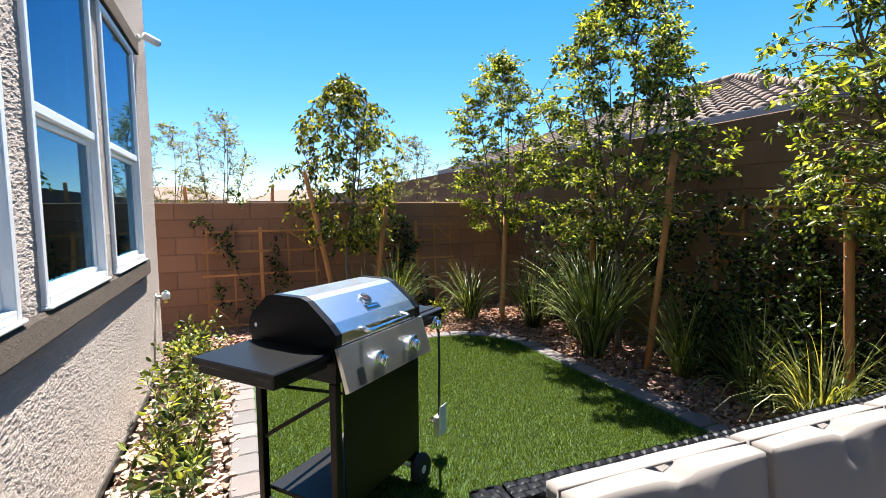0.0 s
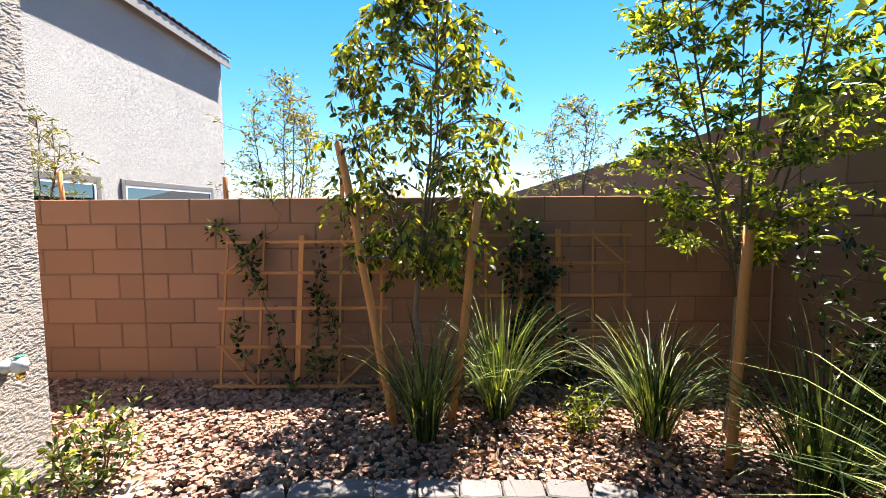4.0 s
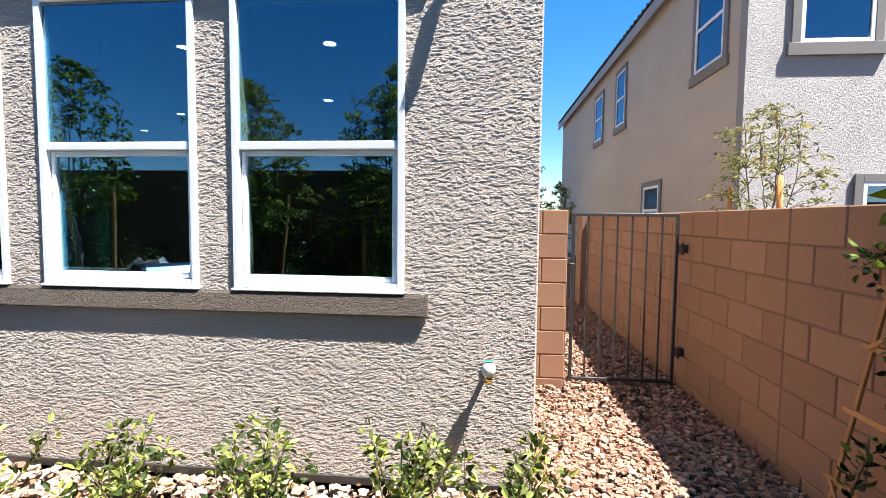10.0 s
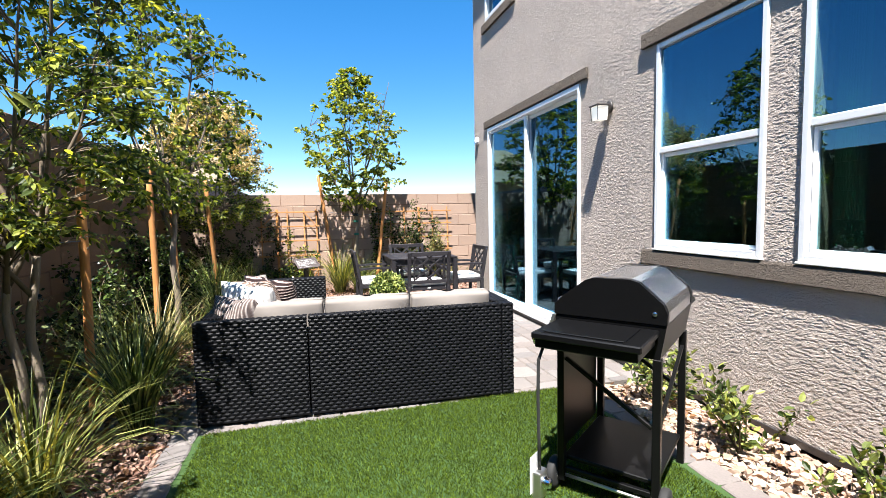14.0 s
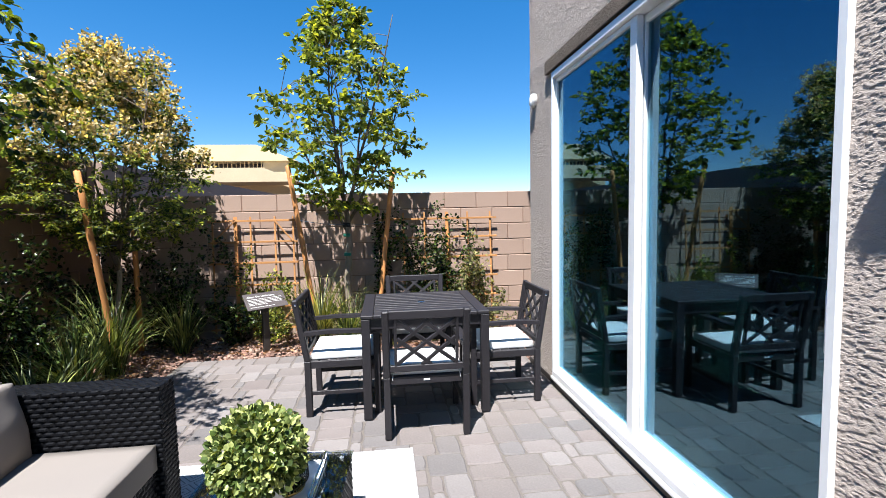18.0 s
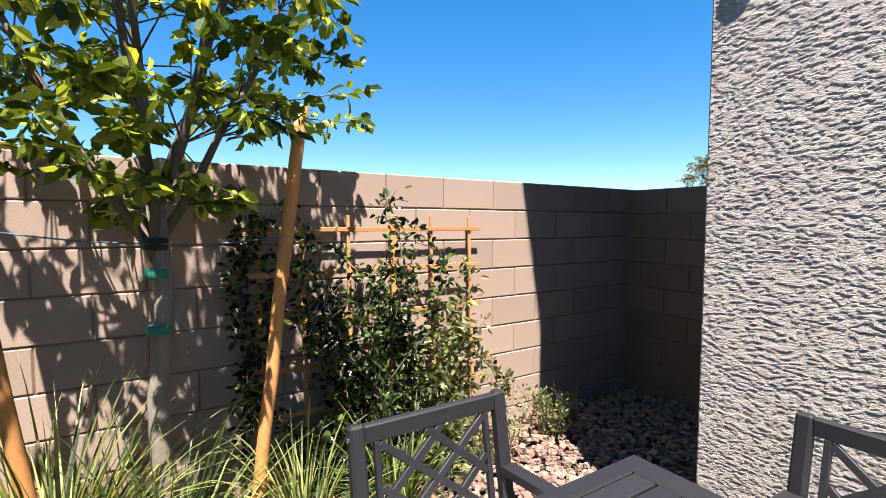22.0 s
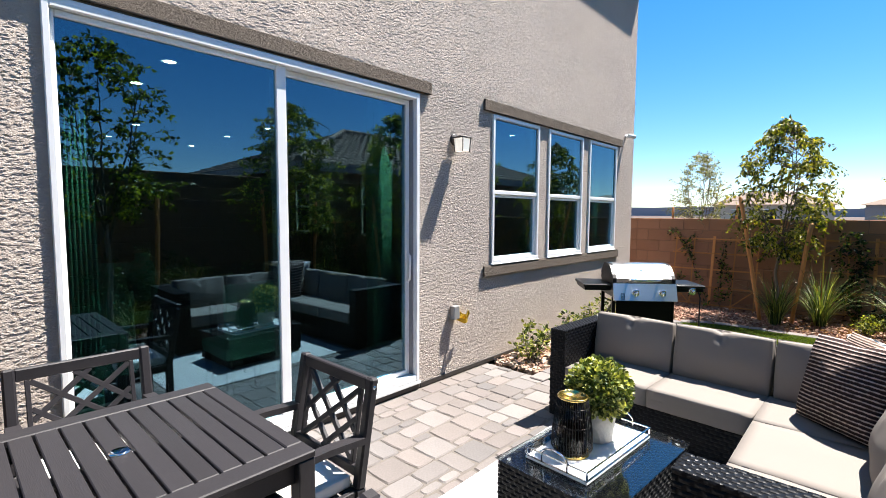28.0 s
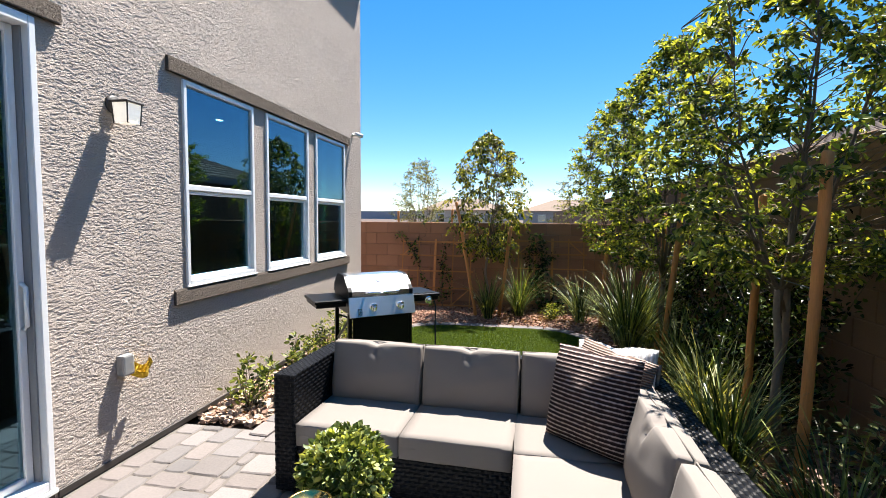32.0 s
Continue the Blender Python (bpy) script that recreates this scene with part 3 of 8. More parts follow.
def build_windows():
    for i, (a, b) in enumerate(WIN):
        w = thing("window_%d" % (i + 1), "white vinyl single-hung window with reflective blue glass", "window", kind="structure")
        frame_ring(w, "window_frame", a, b, WIN_Z0, WIN_Z1, -0.10, 0.016, 0.036)
        box_part("meeting_rail", -0.07, 0.008, a + 0.037, b - 0.037, RAIL_Z - 0.021, RAIL_Z + 0.021, VINYL, w)
        # lower sash
        frame_ring(w, "sash", a + 0.038, b - 0.038, WIN_Z0 + 0.038, RAIL_Z - 0.023, -0.050, -0.016, 0.028)
        box_part("gasket", -0.020, 0.004, a + 0.037, b - 0.037, WIN_Z1 - 0.046, WIN_Z1 - 0.0375, VINYL_EDGE, w, 0.001)
        pane("pane", a + 0.065, b - 0.065, WIN_Z0 + 0.065, RAIL_Z - 0.050, -0.032, w)
        pane("pane", a + 0.035, b - 0.035, RAIL_Z + 0.020, WIN_Z1 - 0.035, -0.008, w)
        box_part("window_sill", -0.10, 0.03, a - 0.006, b + 0.006, WIN_Z0 - 0.014, WIN_Z0 - 0.001, VINYL, w, 0.004)
    a, b, z0, z1 = UPWIN
    w = thing("window_4", "white vinyl upper-storey window with reflective glass", "window", kind="structure")
    frame_ring(w, "window_frame", a, b, z0, z1, -0.10, 0.018, 0.05)
    box_part("meeting_rail", -0.07, -0.005, a + 0.05, b - 0.05, 4.67, 4.73, VINYL, w)
    pane("pane", a + 0.05, b - 0.05, z0 + 0.05, 4.67, -0.04, w)
    pane("pane", a + 0.05, b - 0.05, 4.73, z1 - 0.05, -0.045, w)
    for i, (a, b, z0, z1) in enumerate(SIDE_WIN):
        w = thing("window_%d" % (i + 5), "white vinyl window in the side wall, seen through the room", "window", kind="structure")
        y = HOUSE_N - 0.10
        for nm, u0, u1, w0, w1 in (("window_frame", a, a + 0.05, z0, z1), ("window_frame", b - 0.05, b, z0, z1), ("window_frame", a + 0.051, b - 0.051, z0, z0 + 0.05),
                                   ("window_frame", a + 0.051, b - 0.051, z1 - 0.05, z1), ("meeting_rail", a + 0.051, b - 0.051, (z0 + z1) / 2 - 0.03, (z0 + z1) / 2 + 0.03)):
            box_part(nm, u0, u1, y - 0.04, y + 0.04, w0, w1, VINYL, w)
        for w0, w1 in ((z0 + 0.049, (z0 + z1) / 2 - 0.029), ((z0 + z1) / 2 + 0.029, z1 - 0.049)):
            bm = bmesh.new()
            bm_box(bm, a + 0.05, b - 0.05, y - 0.004, y + 0.004, w0, w1)
            part("pane", bm, GLASS, w, "tinted glass pane").visible_shadow = False
    # sliding door
    y0, y1, z0, z1 = DOOR
    d = thing("door_1", "closed white vinyl sliding patio door with reflective glass", "door", kind="structure")
    for q in ((y0, y0 + 0.030, 0.075, z1), (y1 - 0.036, y1, 0.075, z1), (y0 + 0.030, y1 - 0.036, 0.075, 0.125), (y0 + 0.030, y1 - 0.036, z1 - 0.05, z1)):
        box_part("door_frame", -0.14, 0.02, *q, VINYL, d)
    box_part("threshold", -0.16, 0.03, y0 - 0.01, y1 + 0.01, 0.045, 0.073, VINYL, d, 0.006)
    box_part("step_flashing", -0.16, 0.012, y0, y1, 0.001, 0.043, IRON, d, 0.003)
    m = 0.963
    # fixed panel (outer) and slider (inner)
    for q in ((y0 + 0.032, y0 + 0.050, 0.127, z1 - 0.052), (m - 0.035, m + 0.035, 0.127, z1 - 0.052), (y0 + 0.051, m - 0.036, 0.127, 0.160), (y0 + 0.051, m - 0.036, z1 - 0.082, z1 - 0.052)):
        box_part("fixed_panel", -0.05, -0.008, *q, VINYL, d)
    pane("pane", y0 + 0.048, m - 0.033, 0.158, z1 - 0.080, -0.03, d)
    for q in ((m - 0.035, m + 0.035, 0.127, z1 - 0.052), (y1 - 0.088, y1 - 0.050, 0.127, z1 - 0.052), (m + 0.036, y1 - 0.089, 0.127, 0.168), (m + 0.036, y1 - 0.089, z1 - 0.095, z1 - 0.052)):
        box_part("sliding_panel", -0.105, -0.058, *q, VINYL, d)
    pane("pane", m + 0.033, y1 - 0.086, 0.166, z1 - 0.093, -0.08, d)
    box_part("jamb_channel", -0.10, -0.02, y1 - 0.049, y1 - 0.037, 0.127, z1 - 0.052, VINYL_EDGE, d, 0.002)
    bm = bmesh.new()
    bm_tube(bm, [(-0.056, y1 - 0.069, 0.95), (-0.03, y1 - 0.069, 0.97), (-0.03, y1 - 0.069, 1.17), (-0.056, y1 - 0.069, 1.19)], 0.011, 8)
    part("pull_handle", bm, VINYL, d, smooth=True)


def build_interior():
    x0, y0, y1, h = -11.0, HOUSE_S + 0.2, HOUSE_N - 0.2, 2.75
    bm = bmesh.new()
    bm_box(bm, x0, -0.202, y0, y1, -0.03, 0.03)
    solid("floor_inside", bm, INTERIOR_FLOOR, "dark wood-look floor of the room indoors", "floor", "structure")
    bm = bmesh.new()
    bm_box(bm, x0, -0.202, y0, y1, h, h + 0.12)
    solid("ceiling_inside", bm, INTERIOR, "off-white ceiling of the room indoors", "ceiling", "structure")
    bm = bmesh.new()
    bm_box(bm, x0 - 0.1, x0 - 0.002, y0, y1, 0.03, h)
    solid("wall_inside", bm, INTERIOR, "grey-beige inner wall of the room indoors", "wall", "structure")
    light = thing("ceiling_light", "round recessed downlight, lit, in the ceiling indoors", "light", "downlights indoors")
    bm = bmesh.new()
    bm_lathe(bm, [(0.075, 0.0), (0.075, -0.006), (0.050, -0.006), (0.050, 0.0)], 20)
    part("trim_ring", bm, VINYL, light)
    bm = bmesh.new()
    bm_lathe(bm, [(0.048, -0.002), (0.048, -0.004)], 20)
    part("lens", bm, GLOW, light)
    spots = [(-1.36, 0.73), (-2.28, 0.73), (-4.7, 1.33), (-6.2, 1.33), (-4.75, 2.6), (-6.3, 2.6), (-3.6, 2.7), (-1.3, 4.3), (-1.3, 5.5), (-3.0, 4.9)]
    light.matrix_basis = pose(*spots[0], h - 0.001)
    for p in spots[1:]:
        copy_thing(light, pose(*p, h - 0.001))
    # curtains beside door and windows
    def curtain(y0, y1, z0, z1, deep=0.03):
        n = 40
        vs, fs = [], []
        for k in range(n + 1):
            y = y0 + (y1 - y0) * k / n
            x = -0.25 - deep + deep * math.sin(k * 1.55)
            for z in (z0, z1):
                vs += [(x, y, z), (x - 0.006, y, z)]
        for k in range(n):
            a, b = 4 * k, 4 * k + 4
            fs += [(a, b, b + 2, a + 2), (a + 1, a + 3, b + 3, b + 1), (a, a + 1, b + 1, b), (a + 2, b + 2, b + 3, a + 3)]
        ob = new("curtain", raw_mesh("curtain", vs, fs, CURTAIN, True))
        tagged(ob, "teal-green pleated curtain hanging indoors", "curtain", "curtains indoors")
    for q in ((-0.22, 0.0, 0.031, 2.6, 0.10), (2.02, 2.17, 0.031, 2.6, 0.12), (3.25, 3.40, 0.031, 2.6), (4.33, 4.46, 0.031, 2.6), (6.18, 6.34, 0.031, 2.6)):
        curtain(*q)
    # teal dining chairs and a table indoors
    c = thing("dining_chair_indoors", "teal upholstered dining chair indoors behind the glass", "chair", "dining chairs indoors")
    bm = bmesh.new()
    bm_box(bm, -0.24, 0.24, -0.24, 0.24, 0.40, 0.50, 0.03, 2)
    part("seat", bm, TEAL, c)
    bm = bmesh.new()
    bm_box(bm, -0.24, 0.24, 0.20, 0.28, 0.502, 0.98, 0.03, 2)
    part("backrest", bm, TEAL, c)
    for sx, sy in itertools.product((-1, 1), (-1, 1)):
        box_part("leg", sx * 0.2 - 0.02, sx * 0.2 + 0.02, sy * 0.2 - 0.02, sy * 0.2 + 0.02, 0.0, 0.398, DARK_WOOD, c, 0.003)
    c.matrix_basis = pose(-0.80, 1.02, 0.031, 0, 0, -90)
    copy_thing(c, pose(-1.05, 0.12, 0.031, 0, 0, -110))
    copy_thing(c, pose(-2.65, 0.6, 0.031, 0, 0, 90))
    t = thing("dining_table_indoors", "dark dining table indoors behind the glass", "table")
    bm = bmesh.new()
    bm_box(bm, -0.45, 0.45, -0.8, 0.8, 0.72, 0.76, 0.006)
    part("tabletop", bm, DARK_WOOD, t)
    for sx, sy in itertools.product((-1, 1), (-1, 1)):
        box_part("leg", sx * 0.39 - 0.03, sx * 0.39 + 0.03, sy * 0.72 - 0.03, sy * 0.72 + 0.03, 0.0, 0.718, DARK_WOOD, t, 0.003)
    t.matrix_basis = pose(-1.80, 0.60, 0.031)
    bm = bmesh.new()
    bm_lathe(bm, [(0.05, 0), (0.10, 0.06), (0.12, 0.18), (0.08, 0.30), (0.05, 0.36), (0.06, 0.40)], 18, (-1.62, 0.55, 0.792))
    solid("vase", bm, TEAL, "teal ceramic vase on the table indoors", "vase", smooth=True)


# ---- block walls ----
BL, BH, JT = 0.406, 0.2032, 0.006


def block_mesh(w, h, d=0.03, mat=None):
    """A block face: front at +y side 0, chamfered, 12 to 30 triangles."""
    bm = bmesh.new()
    c = 0.006
    w2, h2 = w / 2, h / 2
    a = [bm.verts.new(p) for p in ((-w2, -d, -h2), (w2, -d, -h2), (w2, -d, h2), (-w2, -d, h2))]
    b = [bm.verts.new(p) for p in ((-w2, -c, -h2), (w2, -c, -h2), (w2, -c, h2), (-w2, -c, h2))]
    e = [bm.verts.new(p) for p in ((-w2 + c, 0, -h2 + c), (w2 - c, 0, -h2 + c), (w2 - c, 0, h2 - c), (-w2 + c, 0, h2 - c))]
    for p, q in ((a, b), (b, e)):
        for i in range(4):
            bm.faces.new((p[i], p[(i + 1) % 4], q[(i + 1) % 4], q[i]))
    bm.faces.new(e)
    bm.faces.new(a[::-1])
    bmesh.ops.recalc_face_normals(bm, faces=bm.faces[:])
    return mesh_of("block", bm, mat or BLOCK)


def block_wall(name, label, p0, p1, top, inward, thick=0.15, mat=None, shift=0, bottom=-0.1, phase=0.0, control=()):
    """A wall from p0 to p1; the blocks stand proud on the side that inward points to. phase: where the first full block
    begins; control: places along the wall of joints that run through all courses."""
    mat = mat or BLOCK
    p0, p1 = Vector((*p0, 0)), Vector((*p1, 0))
    run = (p1 - p0)
    ln = run.length
    run.normalize()
    inn = Vector((*inward, 0))
    core = bmesh.new()
    a, b = p0 - inn * 0.008, p1 - inn * thick
    bm_box(core, min(a.x, b.x), max(a.x, b.x), min(a.y, b.y), max(a.y, b.y), bottom, top - 0.004)
    wall = solid(name, core, MORTAR, label, "wall", "structure")
    cache = {}
    rows = int((top - bottom) / BH) + 1
    rng = random.Random(hash_name(name))
    ang = math.atan2(inn.y, inn.x) - math.pi / 2
    for r in range(rows):
        z1 = top - r * BH
        z0 = max(z1 - BH, bottom)
        if z1 - z0 < 0.03:
            continue
        s = phase - ((r + shift) % 2) * BL / 2
        while s > 0:
            s -= BL
        cuts = [0.0, ln, *control]
        while s < ln:
            s += BL
            cuts.append(s)
        cuts = sorted(c for c in cuts if 0.0 <= c <= ln)
        for u0, u1 in zip(cuts, cuts[1:]):
            if u1 - u0 < 0.04:
                continue
            key = (round(u1 - u0, 3), round(z1 - z0, 3))
            if key not in cache:
                cache[key] = block_mesh(u1 - u0 - JT, z1 - z0 - JT, 0.03, mat)
            ob = new("block", cache[key])
            c = p0 + run * ((u0 + u1) / 2) + inn * rng.uniform(-0.001, 0.0015)
            ob.matrix_basis = Matrix.Translation((c.x, c.y, (z0 + z1) / 2)) @ Matrix.Rotation(ang, 4, 'Z')
            ob.parent = wall
    return wall


def hash_name(s):
    return sum(ord(c) * (i + 1) for i, c in enumerate(s))


def build_walls():
    block_wall("wall_north", "tan concrete block garden wall, seven courses", (-2.044, NORTH_Y), (EAST_X, NORTH_Y), NORTH_TOP, (0, -1), control=(4 * BL, 14 * BL))
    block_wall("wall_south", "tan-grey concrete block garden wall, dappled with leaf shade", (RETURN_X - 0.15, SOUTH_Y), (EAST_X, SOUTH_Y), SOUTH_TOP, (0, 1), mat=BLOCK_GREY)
    # return wall: deep shade put into the block colour
    block_wall("wall_return", "concrete block wall closing the side yard, its colour darkened for shade", (RETURN_X, SOUTH_Y), (RETURN_X, HOUSE_S - 0.004), SOUTH_TOP - 0.01, (1, 0), mat=BLOCK_BROWN_SHADE, shift=1, phase=0.149)
    block_wall("wall_east", "tall brown concrete block wall in shade behind the planting", (EAST_X, SOUTH_Y), (EAST_X, NORTH_Y), EAST_TOP, (-1, 0), mat=BLOCK_BROWN_SHADE)
    # the far runs of the walls, past the yard; the south run takes the lighter, unshaded colour
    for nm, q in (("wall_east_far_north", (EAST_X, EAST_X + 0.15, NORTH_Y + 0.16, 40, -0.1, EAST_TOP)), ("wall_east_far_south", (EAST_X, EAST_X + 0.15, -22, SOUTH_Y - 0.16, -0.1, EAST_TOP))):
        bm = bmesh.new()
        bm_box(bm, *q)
        solid(nm, bm, BLOCK_GREY if nm.endswith("south") else BLOCK_BROWN_SHADE, "tan block wall running on past the yard", "wall", "structure")
    # alley wall beyond the gate, and the stub beside it
    block_wall("wall_alley", "sunlit tan block wall of the side alley", (-5.45, NORTH_Y + 0.002), (-2.048, NORTH_Y + 0.002), NORTH_TOP, (0, -1))
    block_wall("wall_pier", "square tan block pier ending the alley wall", (-5.85, NORTH_Y - 0.12), (-5.455, NORTH_Y - 0.12), NORTH_TOP + 0.004, (0, -1), thick=0.38)
    stub = block_wall("wall_stub", "short tan block pier between house and gate", (-1.62, HOUSE_N + 0.004), (-1.62, 7.41), NORTH_TOP + 0.005, (1, 0), thick=0.19, shift=1)


def build_gate():
    g = thing("garden_gate", "closed dark iron bar gate with two hinges", "gate")
    x, y0, y1, z0, z1 = -1.72, 7.47, 8.315, -0.01, 1.46
    for nm, a, b, w in (("stile", (x, y0, z0), (x, y0, z1), 0.026), ("stile", (x, y1, z0), (x, y1, z1), 0.026),
                        ("rail", (x, y0 + 0.014, z1 - 0.013), (x, y1 - 0.014, z1 - 0.013), 0.026), ("rail", (x, y0 + 0.014, z0 + 0.05), (x, y1 - 0.014, z0 + 0.05), 0.026)):
        bm = bmesh.new()
        bm_bar(bm, a, b, w, w, 0.002)
        part(nm, bm, IRON, g)
    for k in range(1, 7):
        y = y0 + (y1 - y0) * k / 7
        bm = bmesh.new()
        bm_bar(bm, (x, y, z0 + 0.064), (x, y, z1 - 0.027), 0.014, 0.014)
        part("bar", bm, IRON, g)
    for z in (0.30, 1.17):
        bm = bmesh.new()
        bm_box(bm, x - 0.02, x + 0.03, y1 + 0.0145, NORTH_Y - 0.002, z - 0.035, z + 0.035, 0.004)
        bm_tube(bm, [(x + 0.03, y1 + 0.035, z - 0.05), (x + 0.03, y1 + 0.035, z + 0.05)], 0.011, 8)
        part("hinge", bm, IRON, g)
    bm = bmesh.new()
    bm_box(bm, x - 0.03, x + 0.02, y0 - 0.055, y0 - 0.0145, 0.98, 1.08, 0.004)
    bm_tube(bm, [(x + 0.02, y0 - 0.035, 1.03), (x + 0.06, y0 - 0.035, 1.03), (x + 0.06, y0 + 0.01, 1.03)], 0.008, 8)
    part("latch", bm, IRON, g)


# ---- ground ----
def build_ground():
    bm = bmesh.new()
    s = 1500
    vs = [bm.verts.new(p) for p in ((-s, -s, -0.06), (s, -s, -0.06), (s, s, -0.06), (-s, s, -0.06))]
    bm.faces.new(vs)
    solid("ground", bm, EARTH, "bare brown desert earth", "ground", "structure")


def scatter_rocks(name, label, mat, boxes, per_m2, size, seed, keep=None):
    """Angular stones strewn over ground rectangles, one mesh."""
    rng = np.random.default_rng(seed)
    corner = np.array([[sx, sy, sz] for sx in (-1, 1) for sy in (-1, 1) for sz in (-1, 1)], float)
    quads = np.array([(0, 1, 3, 2), (4, 6, 7, 5), (0, 4, 5, 1), (2, 3, 7, 6), (0, 2, 6, 4), (1, 5, 7, 3)])
    V, Fs, k = [], [], 0
    for x0, x1, y0, y1 in boxes:
        n = int((x1 - x0) * (y1 - y0) * per_m2)
        for _ in range(n):
            x, y = rng.uniform(x0, x1), rng.uniform(y0, y1)
            if keep and not keep(x, y):
                continue
            s = size * rng.uniform(0.55, 1.35)
            c = corner * rng.uniform(0.45, 1.0, (8, 3)) * np.array([s, s * rng.uniform(0.6, 1.0), s * rng.uniform(0.4, 0.7)])
            a, b = rng.uniform(0, 6.283), rng.normal(0, 0.35)
            ca, sa, cb, sb = math.cos(a), math.sin(a), math.cos(b), math.sin(b)
            R = np.array([[ca, -sa, 0], [sa, ca, 0], [0, 0, 1]]) @ np.array([[1, 0, 0], [0, cb, -sb], [0, sb, cb]])
            V.append(c @ R.T + np.array([x, y, -0.03 + s * 0.28 + rng.uniform(0, 0.032)]))
            Fs.append(quads + k)
            k += 8
    V, Fs = np.concatenate(V), np.concatenate(Fs)
    ob = new(name, raw_mesh(name, V.tolist(), Fs.tolist(), mat))
    return tagged(ob, label, "gravel", kind="stuff")


def edge_path():
    """The line of the paver edging round the turf, from the patio round to the patio again."""
    pts = [(0.70, 3.20), (0.70, 6.02)]
    for k in range(1, 7):
        a = math.pi - (math.pi / 2) * k / 6
        pts.append((1.48 + 0.78 * math.cos(a), 6.02 + 0.78 * math.sin(a)))
    pts.append((2.62, 6.80))
    for k in range(1, 7):
        a = math.pi / 2 - (math.pi / 2) * k / 6
        pts.append((2.62 + 0.66 * math.cos(a), 6.14 + 0.66 * math.sin(a)))
    pts.append((3.28, 3.20))
    return [Vector((x, y, 0)) for x, y in pts]


def turf_inside(x, y):
    if not (0.76 < x < 3.22 and 3.19 < y < 6.75):
        return False
    if x < 1.48 and y > 6.02 and (x - 1.48) ** 2 + (y - 6.02) ** 2 > 0.72 ** 2:
        return False
    if x > 2.62 and y > 6.14 and (x - 2.62) ** 2 + (y - 6.14) ** 2 > 0.60 ** 2:
        return False
    return True


def build_turf():
    path = edge_path()
    bm = bmesh.new()
    bm.faces.new([bm.verts.new((p.x, p.y, 0.004)) for p in path])
    r = bmesh.ops.extrude_face_region(bm, geom=bm.faces[:])
    for v in r["geom"]:
        if isinstance(v, bmesh.types.BMVert):
            v.co.z = -0.05
    bmesh.ops.recalc_face_normals(bm, faces=bm.faces[:])
    solid("lawn", bm, TURF_BASE, "green artificial turf lawn edged with pavers", "lawn", "structure")
    rng = np.random.default_rng(5)
    n = 320000
    xs, ys = rng.uniform(0.76, 3.22, n), rng.uniform(3.19, 6.75, n)
    ok = np.array([turf_inside(x, y) for x, y in zip(xs, ys)])
    xs, ys = xs[ok], ys[ok]
    n = len(xs)
    a = rng.uniform(0, 6.283, n)
    h = rng.uniform(0.011, 0.021, n)
    lean = rng.normal(0, 0.008, (n, 2)) + np.array([0.003, 0.004])
    w = 0.0022
    base = np.stack([xs, ys, np.full(n, 0.003)], 1)
    dx = np.stack([np.cos(a) * w, np.sin(a) * w, np.zeros(n)], 1)
    tip = base + np.concatenate([lean, h[:, None]], 1)
    V = np.empty((n * 3, 3))
    V[0::3], V[1::3], V[2::3] = base - dx, base + dx, tip
    F = np.arange(n * 3).reshape(n, 3)
    ob = new("turf_grass", raw_mesh("turf_grass", V.tolist(), F.tolist(), TURF))
    tagged(ob, "dense short green synthetic grass blades", "grass", kind="stuff")


def paver_mesh(w, d, h=0.05, rough=0.002):
    """A tumbled stone: uneven outline, worn arris."""
    bm = bmesh.new()
    rng = random.Random(int(w * 9000 + d * 700 + rough * 1e5) + len(bpy.data.meshes))
    c = 0.008
    out = []
    per = 3
    for p, q in (((-1, -1), (1, -1)), ((1, -1), (1, 1)), ((1, 1), (-1, 1)), ((-1, 1), (-1, -1))):
        for k in range(per):
            x, y = p[0] + (q[0] - p[0]) * k / per, p[1] + (q[1] - p[1]) * k / per
            pull = 0.006 if k == 0 else 0.0
            out.append((x * (w / 2 - pull) + rng.uniform(-rough, rough * 0.4), y * (d / 2 - pull) + rng.uniform(-rough, rough * 0.4)))
    a = [bm.verts.new((x, y, -h)) for x, y in out]
    b = [bm.verts.new((x, y, -c + rng.uniform(-0.002, 0.002))) for x, y in out]
    e = [bm.verts.new((x * (1 - 2 * c / w), y * (1 - 2 * c / d), rng.uniform(-0.0015, 0.001))) for x, y in out]
    n = len(out)
    for p, q in ((a, b), (b, e)):
        for i in range(n):
            bm.faces.new((p[i], p[(i + 1) % n], q[(i + 1) % n], q[i]))
    bm.faces.new(e)
    bmesh.ops.recalc_face_normals(bm, faces=bm.faces[:])
    return mesh_of("paver", bm, PAVER)


